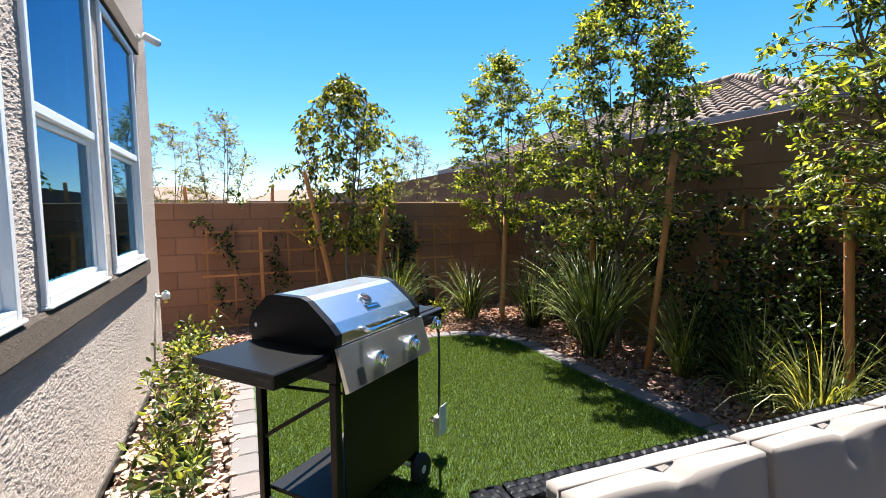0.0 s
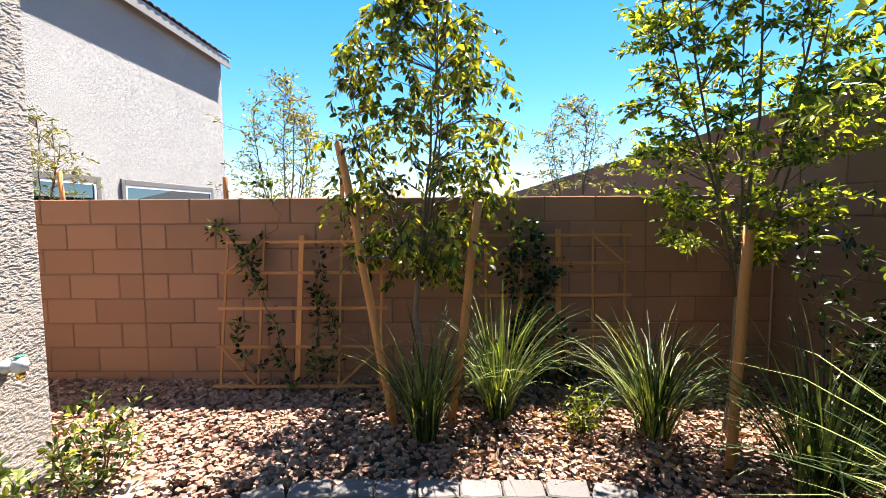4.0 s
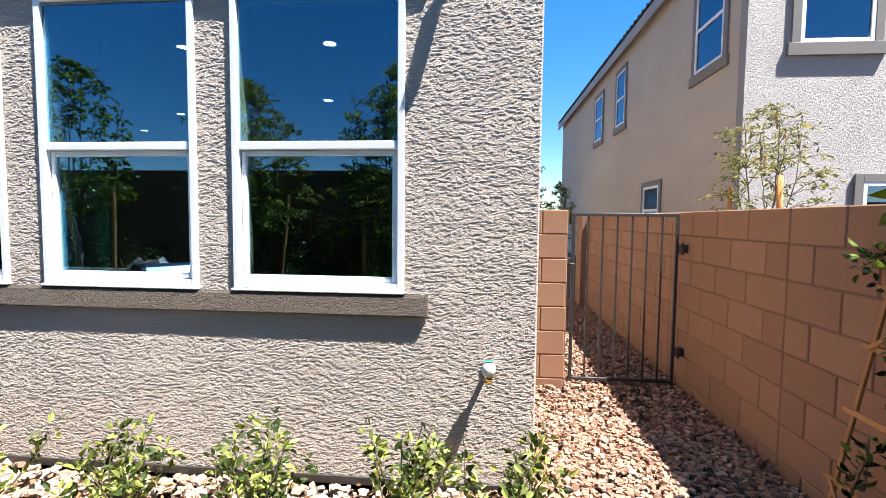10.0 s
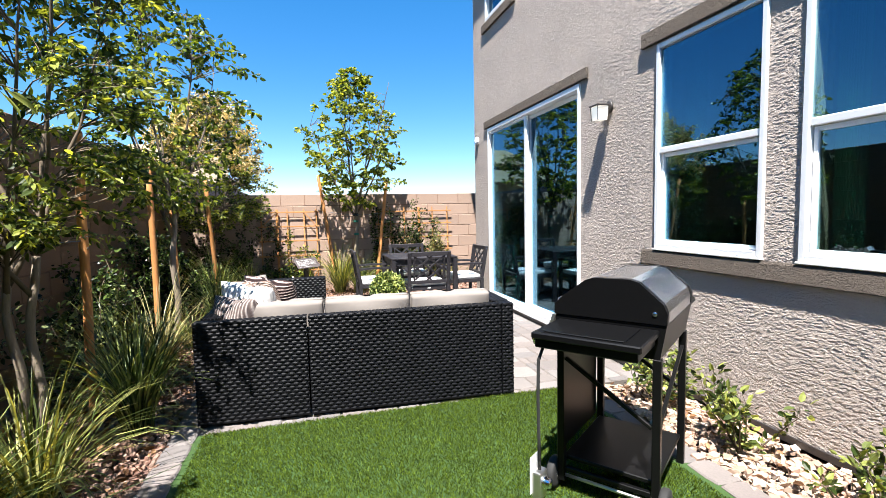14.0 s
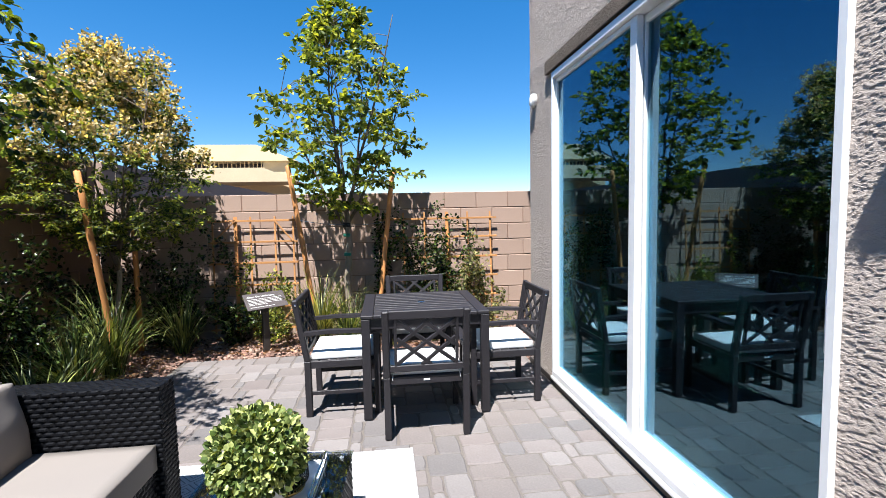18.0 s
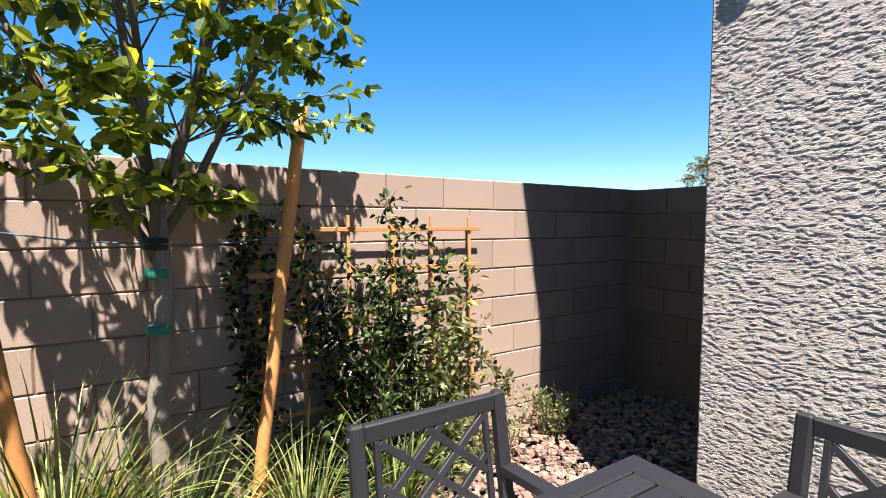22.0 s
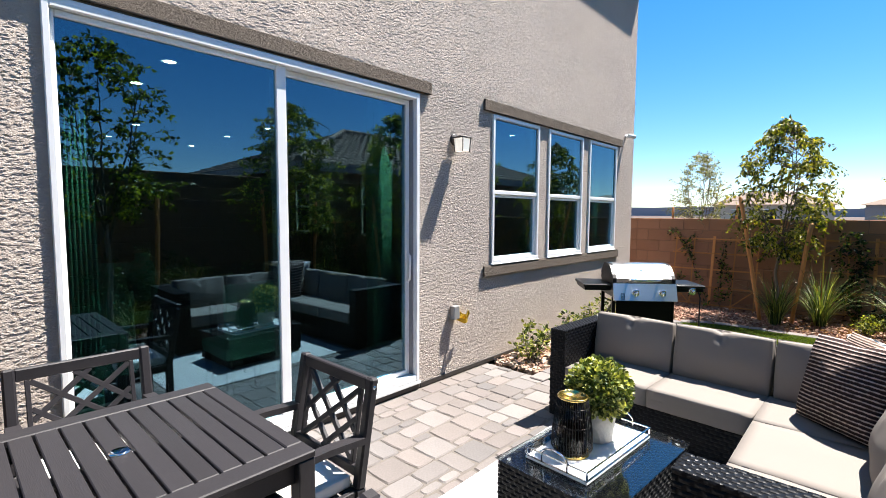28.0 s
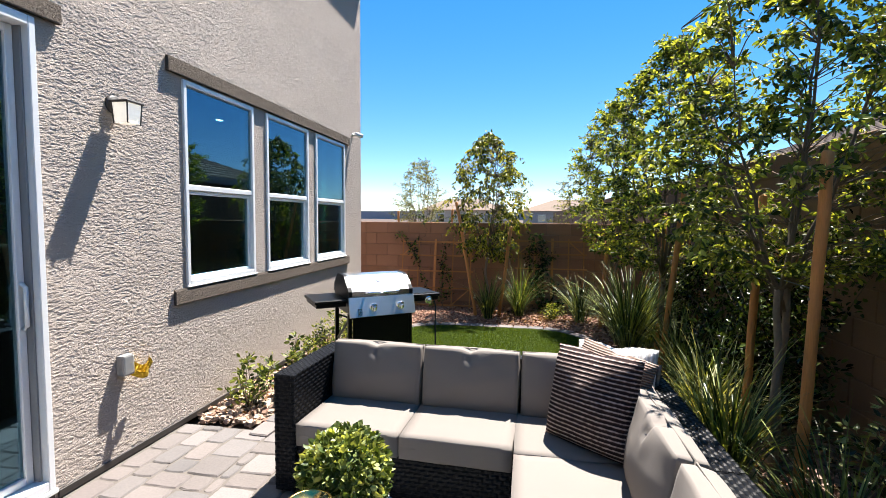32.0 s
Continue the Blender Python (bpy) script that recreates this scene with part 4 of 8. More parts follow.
def build_patio():
    x0, x1, y0, y1 = 0.03, 3.42, -1.46, 3.19
    bm = bmesh.new()
    bm_box(bm, x0 - 0.028, x1, y0, y1, -0.05, -0.007)
    patio = solid("patio", bm, JOINT, "patio of grey and tan tumbled concrete pavers", "patio", "structure")
    rng = random.Random(11)
    sizes = {}
    cells = []
    # ashlar pattern on a 7.6 cm grid
    u = 0.0762
    nx, ny = int((x1 - x0) / u), int((y1 - y0) / u)
    taken = [[False] * ny for _ in range(nx)]
    for j in range(ny):
        for i in range(nx):
            if taken[i][j]:
                continue
            picks = [(3, 2), (2, 3), (3, 2), (3, 3), (3, 2), (3, 3), (2, 2)]
            rng.shuffle(picks)
            for w, d in picks + [(2, 1), (1, 2), (1, 1)]:
                if i + w > nx or j + d > ny or any(taken[i + p][j + q] for p in range(w) for q in range(d)):
                    continue
                # leave no sliver beside the stone
                if w > 1 and i + w == nx - 1:
                    continue
                break
            for p in range(w):
                for q in range(d):
                    taken[i + p][j + q] = True
            cells.append((x0 + i * u, x0 + (i + w) * u, y0 + j * u, y0 + (j + d) * u))
    cells.sort(key=lambda c: 0 if c[3] < 2.35 and c[0] < 2.55 else 1)
    rest_v, rest_f = [], []
    for i, (a, b, c, d) in enumerate(cells):
        key = (round(b - a, 3), round(d - c, 3), rng.randint(0, 4))
        if key not in sizes:
            sizes[key] = paver_mesh(key[0] - 0.006, key[1] - 0.006, rough=0.0045)
        m = Matrix.Translation(((a + b) / 2, (c + d) / 2, rng.uniform(-0.002, 0.003))) @ Euler((rng.gauss(0, 0.006), rng.gauss(0, 0.006), rng.gauss(0, 0.006))).to_matrix().to_4x4()
        if i < 300:
            ob = new("paver", sizes[key])
            ob.matrix_basis = m
            ob.parent = patio
        else:
            me = sizes[key]
            o = len(rest_v)
            rest_v += [tuple(m @ v.co) for v in me.vertices]
            rest_f += [tuple(o + q for q in p.vertices) for p in me.polygons]
    if rest_v:
        ob = new("pavers_far", raw_mesh("pavers_far", rest_v, rest_f, PAVER_REST))
        ob.parent = patio
        tagged(ob, "grey and tan tumbled pavers", kind="stuff")
    # edging round the turf
    edging = thing("lawn_edging", "single row of pale tumbled pavers round the turf", "edging", kind="structure")
    path = edge_path()
    me = paver_mesh(0.152, 0.205)
    dist, pts = 0.0, []
    for p, q in zip(path, path[1:]):
        ln = (q - p).length
        while dist < ln:
            u = p + (q - p) * (dist / ln)
            pts.append((u, math.atan2(q.y - p.y, q.x - p.x)))
            dist += 0.208
        dist -= ln
    for u, a in pts:
        ob = new("paver", me)
        n = Vector((-math.sin(a), math.cos(a), 0)) * 0.05
        ob.matrix_basis = Matrix.Translation((u.x + n.x, u.y + n.y, 0.014 + rng.uniform(-0.002, 0.002))) @ Matrix.Rotation(a - math.pi / 2, 4, 'Z')
        ob.parent = edging


PAVER_REST = surface("paver_stone_joined", (0.143, 0.124, 0.117), rough=0.9, grain=70, spread=0.22, stain=3.0, stain_amount=0.15, bump=0.5, bump_size=0.0018, island=0.09,
                     tint=((0.150, 0.129, 0.120), (0.118, 0.108, 0.106), (0.172, 0.154, 0.147), (0.140, 0.118, 0.111)), spec=0.25)

build_ground()
build_house()
build_windows()
build_interior()
build_walls()
build_gate()
build_turf()
build_patio()


def bed(x, y):
    return not (0.62 < x < 3.38 and 3.1 < y < 6.88 and not (x < 1.0 and y > 6.6) and not (x > 3.05 and y > 6.55)) and not (0.0 < x < 3.43 and -1.47 < y < 3.28)


scatter_rocks("gravel_north", "loose tan and rose landscaping gravel along the wall", ROCK, [(-2.2, 3.0, 6.6, 8.39), (-1.0, 1.2, 6.9, 8.3), (3.0, 4.6, 6.6, 8.39), (-6, -2.2, 7.0, 8.39)], 1200, 0.0180, 1, bed)
scatter_rocks("gravel_house_bed", "landscaping gravel beside the house, sun glare lightened into its cream colour", ROCK_SUNLIT, [(0.02, 0.64, 3.28, 6.99)], 1100, 0.025, 2, bed)
scatter_rocks("gravel_east", "rose landscaping gravel under the trees", ROCK_PINK, [(3.3, 4.64, -1.5, 6.7)], 1000, 0.023, 3, bed)
# the darker rose mix here puts the corner's shade into the stone colour
scatter_rocks("gravel_south", "rose-tan landscaping gravel along the far wall, toned darker for the shaded corner", ROCK_PINK, [(-1.66, 4.64, -2.39, -1.46), (-1.66, 0.0, -1.46, -0.86)], 1100, 0.022, 4, bed)

# ---- furniture ----
def weave(V, Fs, o, u, v, n, w, h, pitch=0.050, row=0.0225, lift=0.0062):
    """Woven strands as small raised arches on a panel: o corner, u and v its directions, n outward."""
    o, u, v, n = Vector(o), Vector(u), Vector(v), Vector(n)
    rows = max(1, int(h / row))
    for j in range(rows):
        s = -(j % 2) * pitch / 2
        v0, v1 = j * h / rows + 0.001, (j + 1) * h / rows - 0.0015
        while s < w:
            a, b = max(0.0, s + 0.002), min(w, s + pitch - 0.002)
            s += pitch
            if b - a < 0.006:
                continue
            k = len(V)
            for t, l in ((a, 0.0004), (a + (b - a) * 0.28, lift), (a + (b - a) * 0.72, lift), (b, 0.0004)):
                for w_, e in ((v0, 0.35), (v0 * 0.7 + v1 * 0.3, 0.95), (v0 * 0.3 + v1 * 0.7, 1.0), (v1, 0.35)):
                    V.append(o + u * t + v * w_ + n * (l * e + 0.0002))
            for c, q in itertools.product(range(3), range(3)):
                q += k + 4 * c
                Fs.append((q, q + 4, q + 5, q + 1))


def wicker_box(name, parent, x0, x1, y0, y1, z0, z1, faces="xXyYT", label=""):
    """A wicker panel: a dark core with woven strands on the named faces."""
    e = 0.004
    bm = bmesh.new()
    bm_box(bm, x0 + e, x1 - e, y0 + e, y1 - e, z0, z1 - e, 0.006)
    ob = part(name, bm, WICKER, parent, label)
    V, Fs = [], []
    z = Vector((0, 0, 1))
    for f in faces:
        if f == "y":
            weave(V, Fs, (x0, y0 + e, z0), (1, 0, 0), z, (0, -1, 0), x1 - x0, z1 - z0)
        if f == "Y":
            weave(V, Fs, (x1, y1 - e, z0), (-1, 0, 0), z, (0, 1, 0), x1 - x0, z1 - z0)
        if f == "x":
            weave(V, Fs, (x0 + e, y1, z0), (0, -1, 0), z, (-1, 0, 0), y1 - y0, z1 - z0)
        if f == "X":
            weave(V, Fs, (x1 - e, y0, z0), (0, 1, 0), z, (1, 0, 0), y1 - y0, z1 - z0)
        if f == "T":
            if x1 - x0 > y1 - y0:
                weave(V, Fs, (x0, y0, z1 - e), (1, 0, 0), (0, 1, 0), z, x1 - x0, y1 - y0, 0.040, 0.020, 0.004)
            else:
                weave(V, Fs, (x1, y0, z1 - e), (0, 1, 0), (-1, 0, 0), z, y1 - y0, x1 - x0, 0.040, 0.020, 0.004)
    sub = new("weave", raw_mesh("weave", V, Fs, WICKER))
    sub.parent = ob
    return ob


# the run of the sofa nearest the lawn stands a little askew to the rest
ASKEW = Matrix.Translation((3.285, 3.10, 0)) @ Matrix.Rotation(radians(-2.8), 4, 'Z') @ Matrix.Translation((-3.25, -3.15, 0))


def build_sofa():
    s = thing("sectional_sofa", "black woven-wicker L-shaped sectional sofa on the patio", "sofa")
    T = 0.68
    run = [wicker_box("arm_panel", s, 1.13, 1.25, 2.44, 3.04, 0.02, T, "xXyT"),
           wicker_box("back_panel", s, 1.13, 1.216, 3.042, 3.15, 0.02, T - 0.002, "xYT"),
           wicker_box("back_panel", s, 1.22, 2.548, 3.075, 3.15, 0.02, T, "YyT"),
           wicker_box("back_panel", s, 2.556, 3.24, 3.075, 3.15, 0.02, T, "YXT"),
           wicker_box("seat_base", s, 1.252, 2.44, 2.46, 3.072, 0.02, 0.28, "yT")]
    wicker_box("back_panel", s, 3.13, 3.25, 1.886, 2.985, 0.02, T, "XxT")
    wicker_box("back_panel", s, 3.13, 3.25, 1.05, 1.880, 0.02, T, "XxyT")
    wicker_box("arm_panel", s, 2.42, 3.126, 1.05, 1.20, 0.02, T - 0.004, "xyYT")
    wicker_box("seat_base", s, 2.46, 3.126, 1.204, 2.975, 0.02, 0.278, "xT")
    for x, y in ((1.16, 2.50), (1.16, 3.11), (3.21, 3.11), (2.5, 2.55)):
        run.append(box_part("foot", x - 0.02, x + 0.02, y - 0.02, y + 0.02, 0.0, 0.022, RUBBER, s, 0.003))
    for ob in run:
        ob.matrix_basis = ASKEW @ ob.matrix_basis
    for x, y in ((3.21, 1.09), (2.46, 1.09)):
        box_part("foot", x - 0.02, x + 0.02, y - 0.02, y + 0.02, 0.0, 0.022, RUBBER, s, 0.003)


def puff(name, w, d, h, round_=0.14, bulge=0.008, tuft=None, cuts=9, seam=True):
    """A stuffed cushion of size w, d, h about the origin; tuft: a pinched spot on the top face's middle."""
    bm = bmesh.new()
    bmesh.ops.create_cube(bm, size=2.0)
    bmesh.ops.subdivide_edges(bm, edges=bm.edges[:], cuts=cuts, use_grid_fill=True)
    for v in bm.verts:
        x, y, z = v.co
        sx = x * math.sqrt(max(0, 1 - y * y / 2 - z * z / 2 + y * y * z * z / 3))
        sy = y * math.sqrt(max(0, 1 - x * x / 2 - z * z / 2 + x * x * z * z / 3))
        sz = z * math.sqrt(max(0, 1 - x * x / 2 - y * y / 2 + x * x * y * y / 3))
        a = round_
        q = Vector((x * (1 - a * 0.16) + sx * a * 0.16, y * (1 - a * 0.16) + sy * a * 0.16, z * (1 - a) + sz * a))
        wob = noise.noise(Vector((x * 1.7 + w * 9, y * 1.7 + d * 5, z))) * (0.010 if tuft else 0.004)
        p = Vector((q.x * w / 2, q.y * d / 2, q.z * h / 2 + (bulge * (1 - x * x) * (1 - y * y) + wob) * (1 if z > 0 else -1) * abs(z)))
        if tuft and z > 0:
            u, v_ = x * w / 2, (y - 0.72) * d / 2
            p.z -= tuft * math.exp(-u * u / 0.0005 - v_ * v_ / 0.0009) * z
            p.z -= 0.010 * math.exp(-u * u / 0.0004) * max(0.0, y) * z
            p.y -= 0.020 * math.exp(-u * u / 0.0012) * max(0.0, y) ** 2
        v.co = p
    me = mesh_of(name, bm, CUSHION, True)
    return me


def build_cushions():
    def put(nm, me, m, mat, label, cat, group):
        ob = new(nm, me)
        me.materials[0] = mat
        ob.matrix_basis = m
        tagged(ob, label, cat, group)
        w = max(v.co.x for v in me.vertices)
        d = max(v.co.y for v in me.vertices)
        # piping round the edge
        bm = bmesh.new()
        pts = [(-w, -d, 0), (w, -d, 0), (w, d, 0), (-w, d, 0), (-w, -d, 0)]
        pts = [Vector(p) * 0.985 for p in pts]
        bm_tube(bm, pts, 0.004, 6)
        part("piping", bm, mat, ob)
        return ob
    seat = "light grey canvas seat cushion lying on the wicker sofa"
    for x0, x1 in ((1.256, 1.846), (1.850, 2.440)):
        put("seat_cushion", puff("seat_cushion", x1 - x0, 0.55, 0.125, bulge=0.006), ASKEW @ pose((x0 + x1) / 2, 2.72, 0.345), CUSHION, seat, "cushion", "sofa seat cushions")
    for y0, y1 in ((1.205, 1.80), (1.804, 2.40), (2.404, 2.90)):
        put("seat_cushion", puff("seat_cushion", 0.575, y1 - y0, 0.125, bulge=0.006), pose(2.735, (y0 + y1) / 2, 0.345), CUSHION, seat, "cushion", "sofa seat cushions")
    back = "light grey canvas back cushion, button-tufted, leaning on the wicker sofa"
    for x0, x1 in ((1.26, 1.85), (1.855, 2.445), (2.45, 2.97)):
        m = ASKEW @ pose((x0 + x1) / 2, 2.945, 0.572, 82, 0, 0)
        put("back_cushion", puff("back_cushion", x1 - x0, 0.37, 0.15, round_=0.62, bulge=0.026, tuft=0.020, cuts=21), m, CUSHION, back, "cushion", "sofa back cushions")
    for y0, y1 in ((1.21, 1.80), (1.805, 2.395), (2.40, 2.86)):
        m = pose(3.03, (y0 + y1) / 2, 0.562, 80, 0, -90)
        put("back_cushion", puff("back_cushion", y1 - y0, 0.37, 0.16, round_=0.9, bulge=0.026, tuft=0.020, cuts=21), m, CUSHION, back, "cushion", "sofa back cushions")


def pillow_mesh(name, w, h, t, mat):
    n = 22
    V, Fs = [], []
    for side in (1, -1):
        for i in range(n + 1):
            for j in range(n + 1):
                u, v = 2 * i / n - 1, 2 * j / n - 1
                k = max(0.0, (1 - u ** 4) * (1 - v ** 4)) ** 0.55
                pinch = 1 - 0.07 * (1 - abs(u)) * v * v * abs(v) - 0.05 * (1 - v * v) * abs(u)
                z = side * (t * k * (0.75 + 0.25 * math.cos(1.6 * u) * math.cos(1.6 * v)) + 0.004)
                z += noise.noise(Vector((u * 2.3, v * 2.3, side + w * 7))) * 0.012 * k
                if v > 0.35:
                    z -= side * 0.03 * math.exp(-(u / 0.22) ** 2) * (v - 0.35) * k * 2
                V.append((u * w / 2 * pinch, v * h / 2 * (1 - 0.10 * math.exp(-(u / 0.3) ** 2) * max(0, v)), z))
    m = (n + 1) ** 2
    for i in range(n):
        for j in range(n):
            a, b, c, d = i * (n + 1) + j, (i + 1) * (n + 1) + j, (i + 1) * (n + 1) + j + 1, i * (n + 1) + j + 1
            Fs += [(a, b, c, d), (m + a, m + d, m + c, m + b)]
    rim = [i * (n + 1) for i in range(n + 1)] + [n * (n + 1) + j for j in range(1, n + 1)] + [i * (n + 1) + n for i in range(n - 1, -1, -1)] + [j for j in range(n - 1, 0, -1)]
    for a, b in zip(rim, rim[1:] + rim[:1]):
        Fs.append((a, m + a, m + b, b))
    return raw_mesh(name, V, Fs, mat, True)


def ribbed_material(name, dark, light, pitch=0.022, axis="Y", fleck=0.3):
    m, t, b = nodes_of(name)
    c = t.nodes.new("ShaderNodeTexCoord")
    sep = t.nodes.new("ShaderNodeSeparateXYZ")
    t.links.new(c.outputs["Object"], sep.inputs[0])
    n = add(t, "TexNoise", Scale=55.0, Detail=3.0)
    t.links.new(c.outputs["Object"], n.inputs["Vector"])
    n2 = add(t, "TexNoise", Scale=7.0, Detail=2.0)
    t.links.new(c.outputs["Object"], n2.inputs["Vector"])
    s = maths(t, 'MULTIPLY_ADD', sep.outputs[axis], 2 * math.pi / pitch, maths(t, 'MULTIPLY', n2.outputs[0], 2.0))
    w = maths(t, 'MULTIPLY_ADD', maths(t, 'SINE', s), 0.5, maths(t, 'MULTIPLY_ADD', n.outputs[0], fleck * 2, 0.5 - fleck))
    r = ramp(t, w, [(0.05, dark), (0.62, shade(dark, 1.9)), (1.0, light)])
    t.links.new(r.outputs[0], b.inputs["Base Color"])
    bp = t.nodes.new("ShaderNodeBump")
    bp.inputs["Strength"].default_value = 0.9
    bp.inputs["Distance"].default_value = 0.006
    t.links.new(w, bp.inputs["Height"])
    t.links.new(bp.outputs[0], b.inputs["Normal"])
    b.inputs["Roughness"].default_value = 0.95
    b.inputs["Specular IOR Level"].default_value = 0.15
    return m


def build_pillows():
    rib = ribbed_material("plum_rib_knit", (0.020, 0.012, 0.012), (0.40, 0.31, 0.28), pitch=0.021, fleck=0.5)
    knit = ribbed_material("beige_knit", (0.109, 0.075, 0.061), (0.286, 0.238, 0.211), pitch=0.012, fleck=0.5)
    plush = ribbed_material("white_plush", (0.46, 0.445, 0.435), (0.56, 0.55, 0.54), pitch=0.03, axis="X", fleck=0.25)
    stripe = ribbed_material("grey_stripe", (0.085, 0.066, 0.062), (0.32, 0.28, 0.26), pitch=0.024, axis="X", fleck=0.5)
    for mat, w, h, m, label in (
            (rib, 0.50, 0.48, pose(2.83, 2.56, 0.645, 74, -3, -44), "plum ribbed-knit throw pillow leaning in the sofa corner"),
            (knit, 0.46, 0.44, pose(2.92, 2.66, 0.655, 74, 4, -50), "beige and plum knit throw pillow behind another pillow"),
            (plush, 0.46, 0.44, pose(2.97, 2.77, 0.650, 78, -4, -38), "white plush throw pillow leaning in the sofa corner"),
            (stripe, 0.40, 0.36, pose(3.04, 2.85, 0.610, 82, 0, -45), "grey-plum ribbed throw pillow in the sofa corner")):
        ob = new("throw_pillow", pillow_mesh("throw_pillow", w, h, 0.105, mat))
        ob.matrix_basis = m
        tagged(ob, label, "pillow", "throw pillows on the sofa")


def build_coffee_table():
    x0, x1, y0, y1, z = 1.585, 2.205, 1.19, 2.07, 0.32
    turned = Matrix.Translation((1.89, 1.65, 0)) @ Matrix.Rotation(radians(-4.0), 4, 'Z') @ Matrix.Translation((-1.895, -1.63, 0))
    t = thing("coffee_table", "low black wicker coffee table with a clear glass top", "coffee table", m=turned)
    wicker_box("body", t, x0 + 0.01, x1 - 0.01, y0 + 0.01, y1 - 0.01, 0.03, z - 0.012, "xXyYT")
    for x, y in itertools.product((x0 + 0.05, x1 - 0.05), (y0 + 0.05, y1 - 0.05)):
        box_part("foot", x - 0.02, x + 0.02, y - 0.02, y + 0.02, 0.009, 0.032, RUBBER, t, 0.003)
        bm = bmesh.new()
        bm_lathe(bm, [(0.012, 0), (0.012, 0.0025)], 12, (x, y, z - 0.0125))
        part("glass_pad", bm, PLASTIC_WHITE, t)
    bm = bmesh.new()
    bm_box(bm, x0, x1, y0, y1, z - 0.009, z - 0.003, 0.002)
    g = part("glass_top", bm, TABLE_GLASS, t, "clear glass sheet")
    g.visible_shadow = False
    # rug below
    bm = bmesh.new()
    bm_box(bm, 1.24, 2.86, 0.66, 2.44, 0.0045, 0.0085, 0.001)
    solid("outdoor_rug", bm, RUG, "white flat-woven rug with grey diamond pattern on the pavers", "rug")
    # tray
    tr = thing("serving_tray", "silver-framed tray with a white marble base on the coffee table", "tray", m=turned)
    a0, a1, b0, b1, zt = 1.69, 2.03, 1.30, 1.97, z - 0.002
    bm = bmesh.new()
    bm_box(bm, a0, a1, b0, b1, zt, zt + 0.012, 0.002)
    part("base", bm, MARBLE, tr)
    for q in ((a0, a0 + 0.008, b0, b1), (a1 - 0.008, a1, b0, b1), (a0 + 0.009, a1 - 0.009, b0, b0 + 0.008), (a0 + 0.009, a1 - 0.009, b1 - 0.008, b1)):
        box_part("top_rail", *q, zt + 0.052, zt + 0.060, CHROME, tr, 0.002)
        box_part("bottom_rail", *q, zt + 0.0125, zt + 0.019, CHROME, tr, 0.002)
    for x, y in itertools.product((a0 + 0.004, a1 - 0.004), (b0 + 0.004, b1 - 0.004)):
        box_part("corner_post", x - 0.004, x + 0.004, y - 0.004, y + 0.004, zt + 0.0195, zt + 0.0515, CHROME, tr, 0.001)
    c = (a0 + a1) / 2
    for y, s in ((b0, -1), (b1, 1)):
        bm = bmesh.new()
        pts = [(c + 0.07 * math.cos(math.pi * k / 10), y + s * 0.004, zt + 0.056 + 0.045 * math.sin(math.pi * k / 10)) for k in range(11)]
        bm_tube(bm, [(c + 0.07, y + s * 0.004, zt + 0.02)] + pts + [(c - 0.07, y + s * 0.004, zt + 0.02)], 0.005, 8)
        part("handle", bm, CHROME, tr, smooth=True)
    # potted ball plant
    px, py, pz = 1.845, 1.735, zt + 0.0125
    p = thing("potted_plant", "round boxwood-like plant in a white embossed ceramic pot", "plant", m=turned @ pose(px, py, pz))
    bm = bmesh.new()
    bm_lathe(bm, [(0.072, 0), (0.076, 0.004), (0.094, 0.175), (0.094, 0.18), (0.084, 0.18), (0.082, 0.165)], 32)
    part("pot", bm, POT, p, "white embossed pot", smooth=True)
    bm = bmesh.new()
    bm_lathe(bm, [(0.08, 0.155), (0.08, 0.165)], 20)
    part("soil", bm, EARTH, p)
    V, Fs = [], []
    rng = random.Random(4)
    for k in range(2100):
        a, b = rng.uniform(0, 2 * math.pi), math.acos(rng.uniform(-0.75, 1))
        r = 0.152 * rng.uniform(0.78, 1.08)
        d = Vector((math.sin(b) * math.cos(a), math.sin(b) * math.sin(a), math.cos(b)))
        leaf(V, Fs, d * r * Vector((1, 1, 0.92)).length / 1.7 + Vector((0, 0, 0.27)), (d + Vector((rng.gauss(0, 0.5), rng.gauss(0, 0.5), rng.gauss(0, 0.5)))).normalized(), 0.027 * rng.uniform(0.7, 1.25), 0.8, rng)
    ob = new("foliage", raw_mesh("foliage", V, Fs, LEAF_PALE))
    ob.parent = p
    bm = bmesh.new()
    bmesh.ops.create_icosphere(bm, subdivisions=2, radius=0.125)
    for v in bm.verts:
        v.co = v.co * (0.9 + 0.15 * noise.noise(v.co * 20)) + Vector((0, 0, 0.27))
    part("inner_foliage", bm, LEAF_DARK, p)
    # lantern
    l = thing("candle_lantern", "dark wire lantern with gold rims on the tray", "lantern", m=turned @ pose(1.83, 1.50, zt + 0.0125))
    prof = [(0.086, 0.012), (0.102, 0.035), (0.097, 0.13), (0.073, 0.285)]
    for k in range(44):
        a = 2 * math.pi * k / 44
        bm = bmesh.new()
        bm_tube(bm, [(r * math.cos(a), r * math.sin(a), z_) for r, z_ in prof], 0.0018, 5)
        part("wire", bm, BLACK_METAL, l)
    for r, z_, mat in ((0.1015, 0.035, BLACK_METAL), (0.093, 0.155, BLACK_METAL), (0.080, 0.245, BLACK_METAL)):
        bm = bmesh.new()
        bm_tube(bm, [(r * math.cos(2 * math.pi * k / 24), r * math.sin(2 * math.pi * k / 24), z_) for k in range(25)], 0.0022, 6, False)
        part("hoop", bm, mat, l)
    bm = bmesh.new()
    bm_lathe(bm, [(0.071, 0.283), (0.076, 0.285), (0.077, 0.294), (0.072, 0.296), (0.068, 0.294), (0.068, 0.285)], 28)
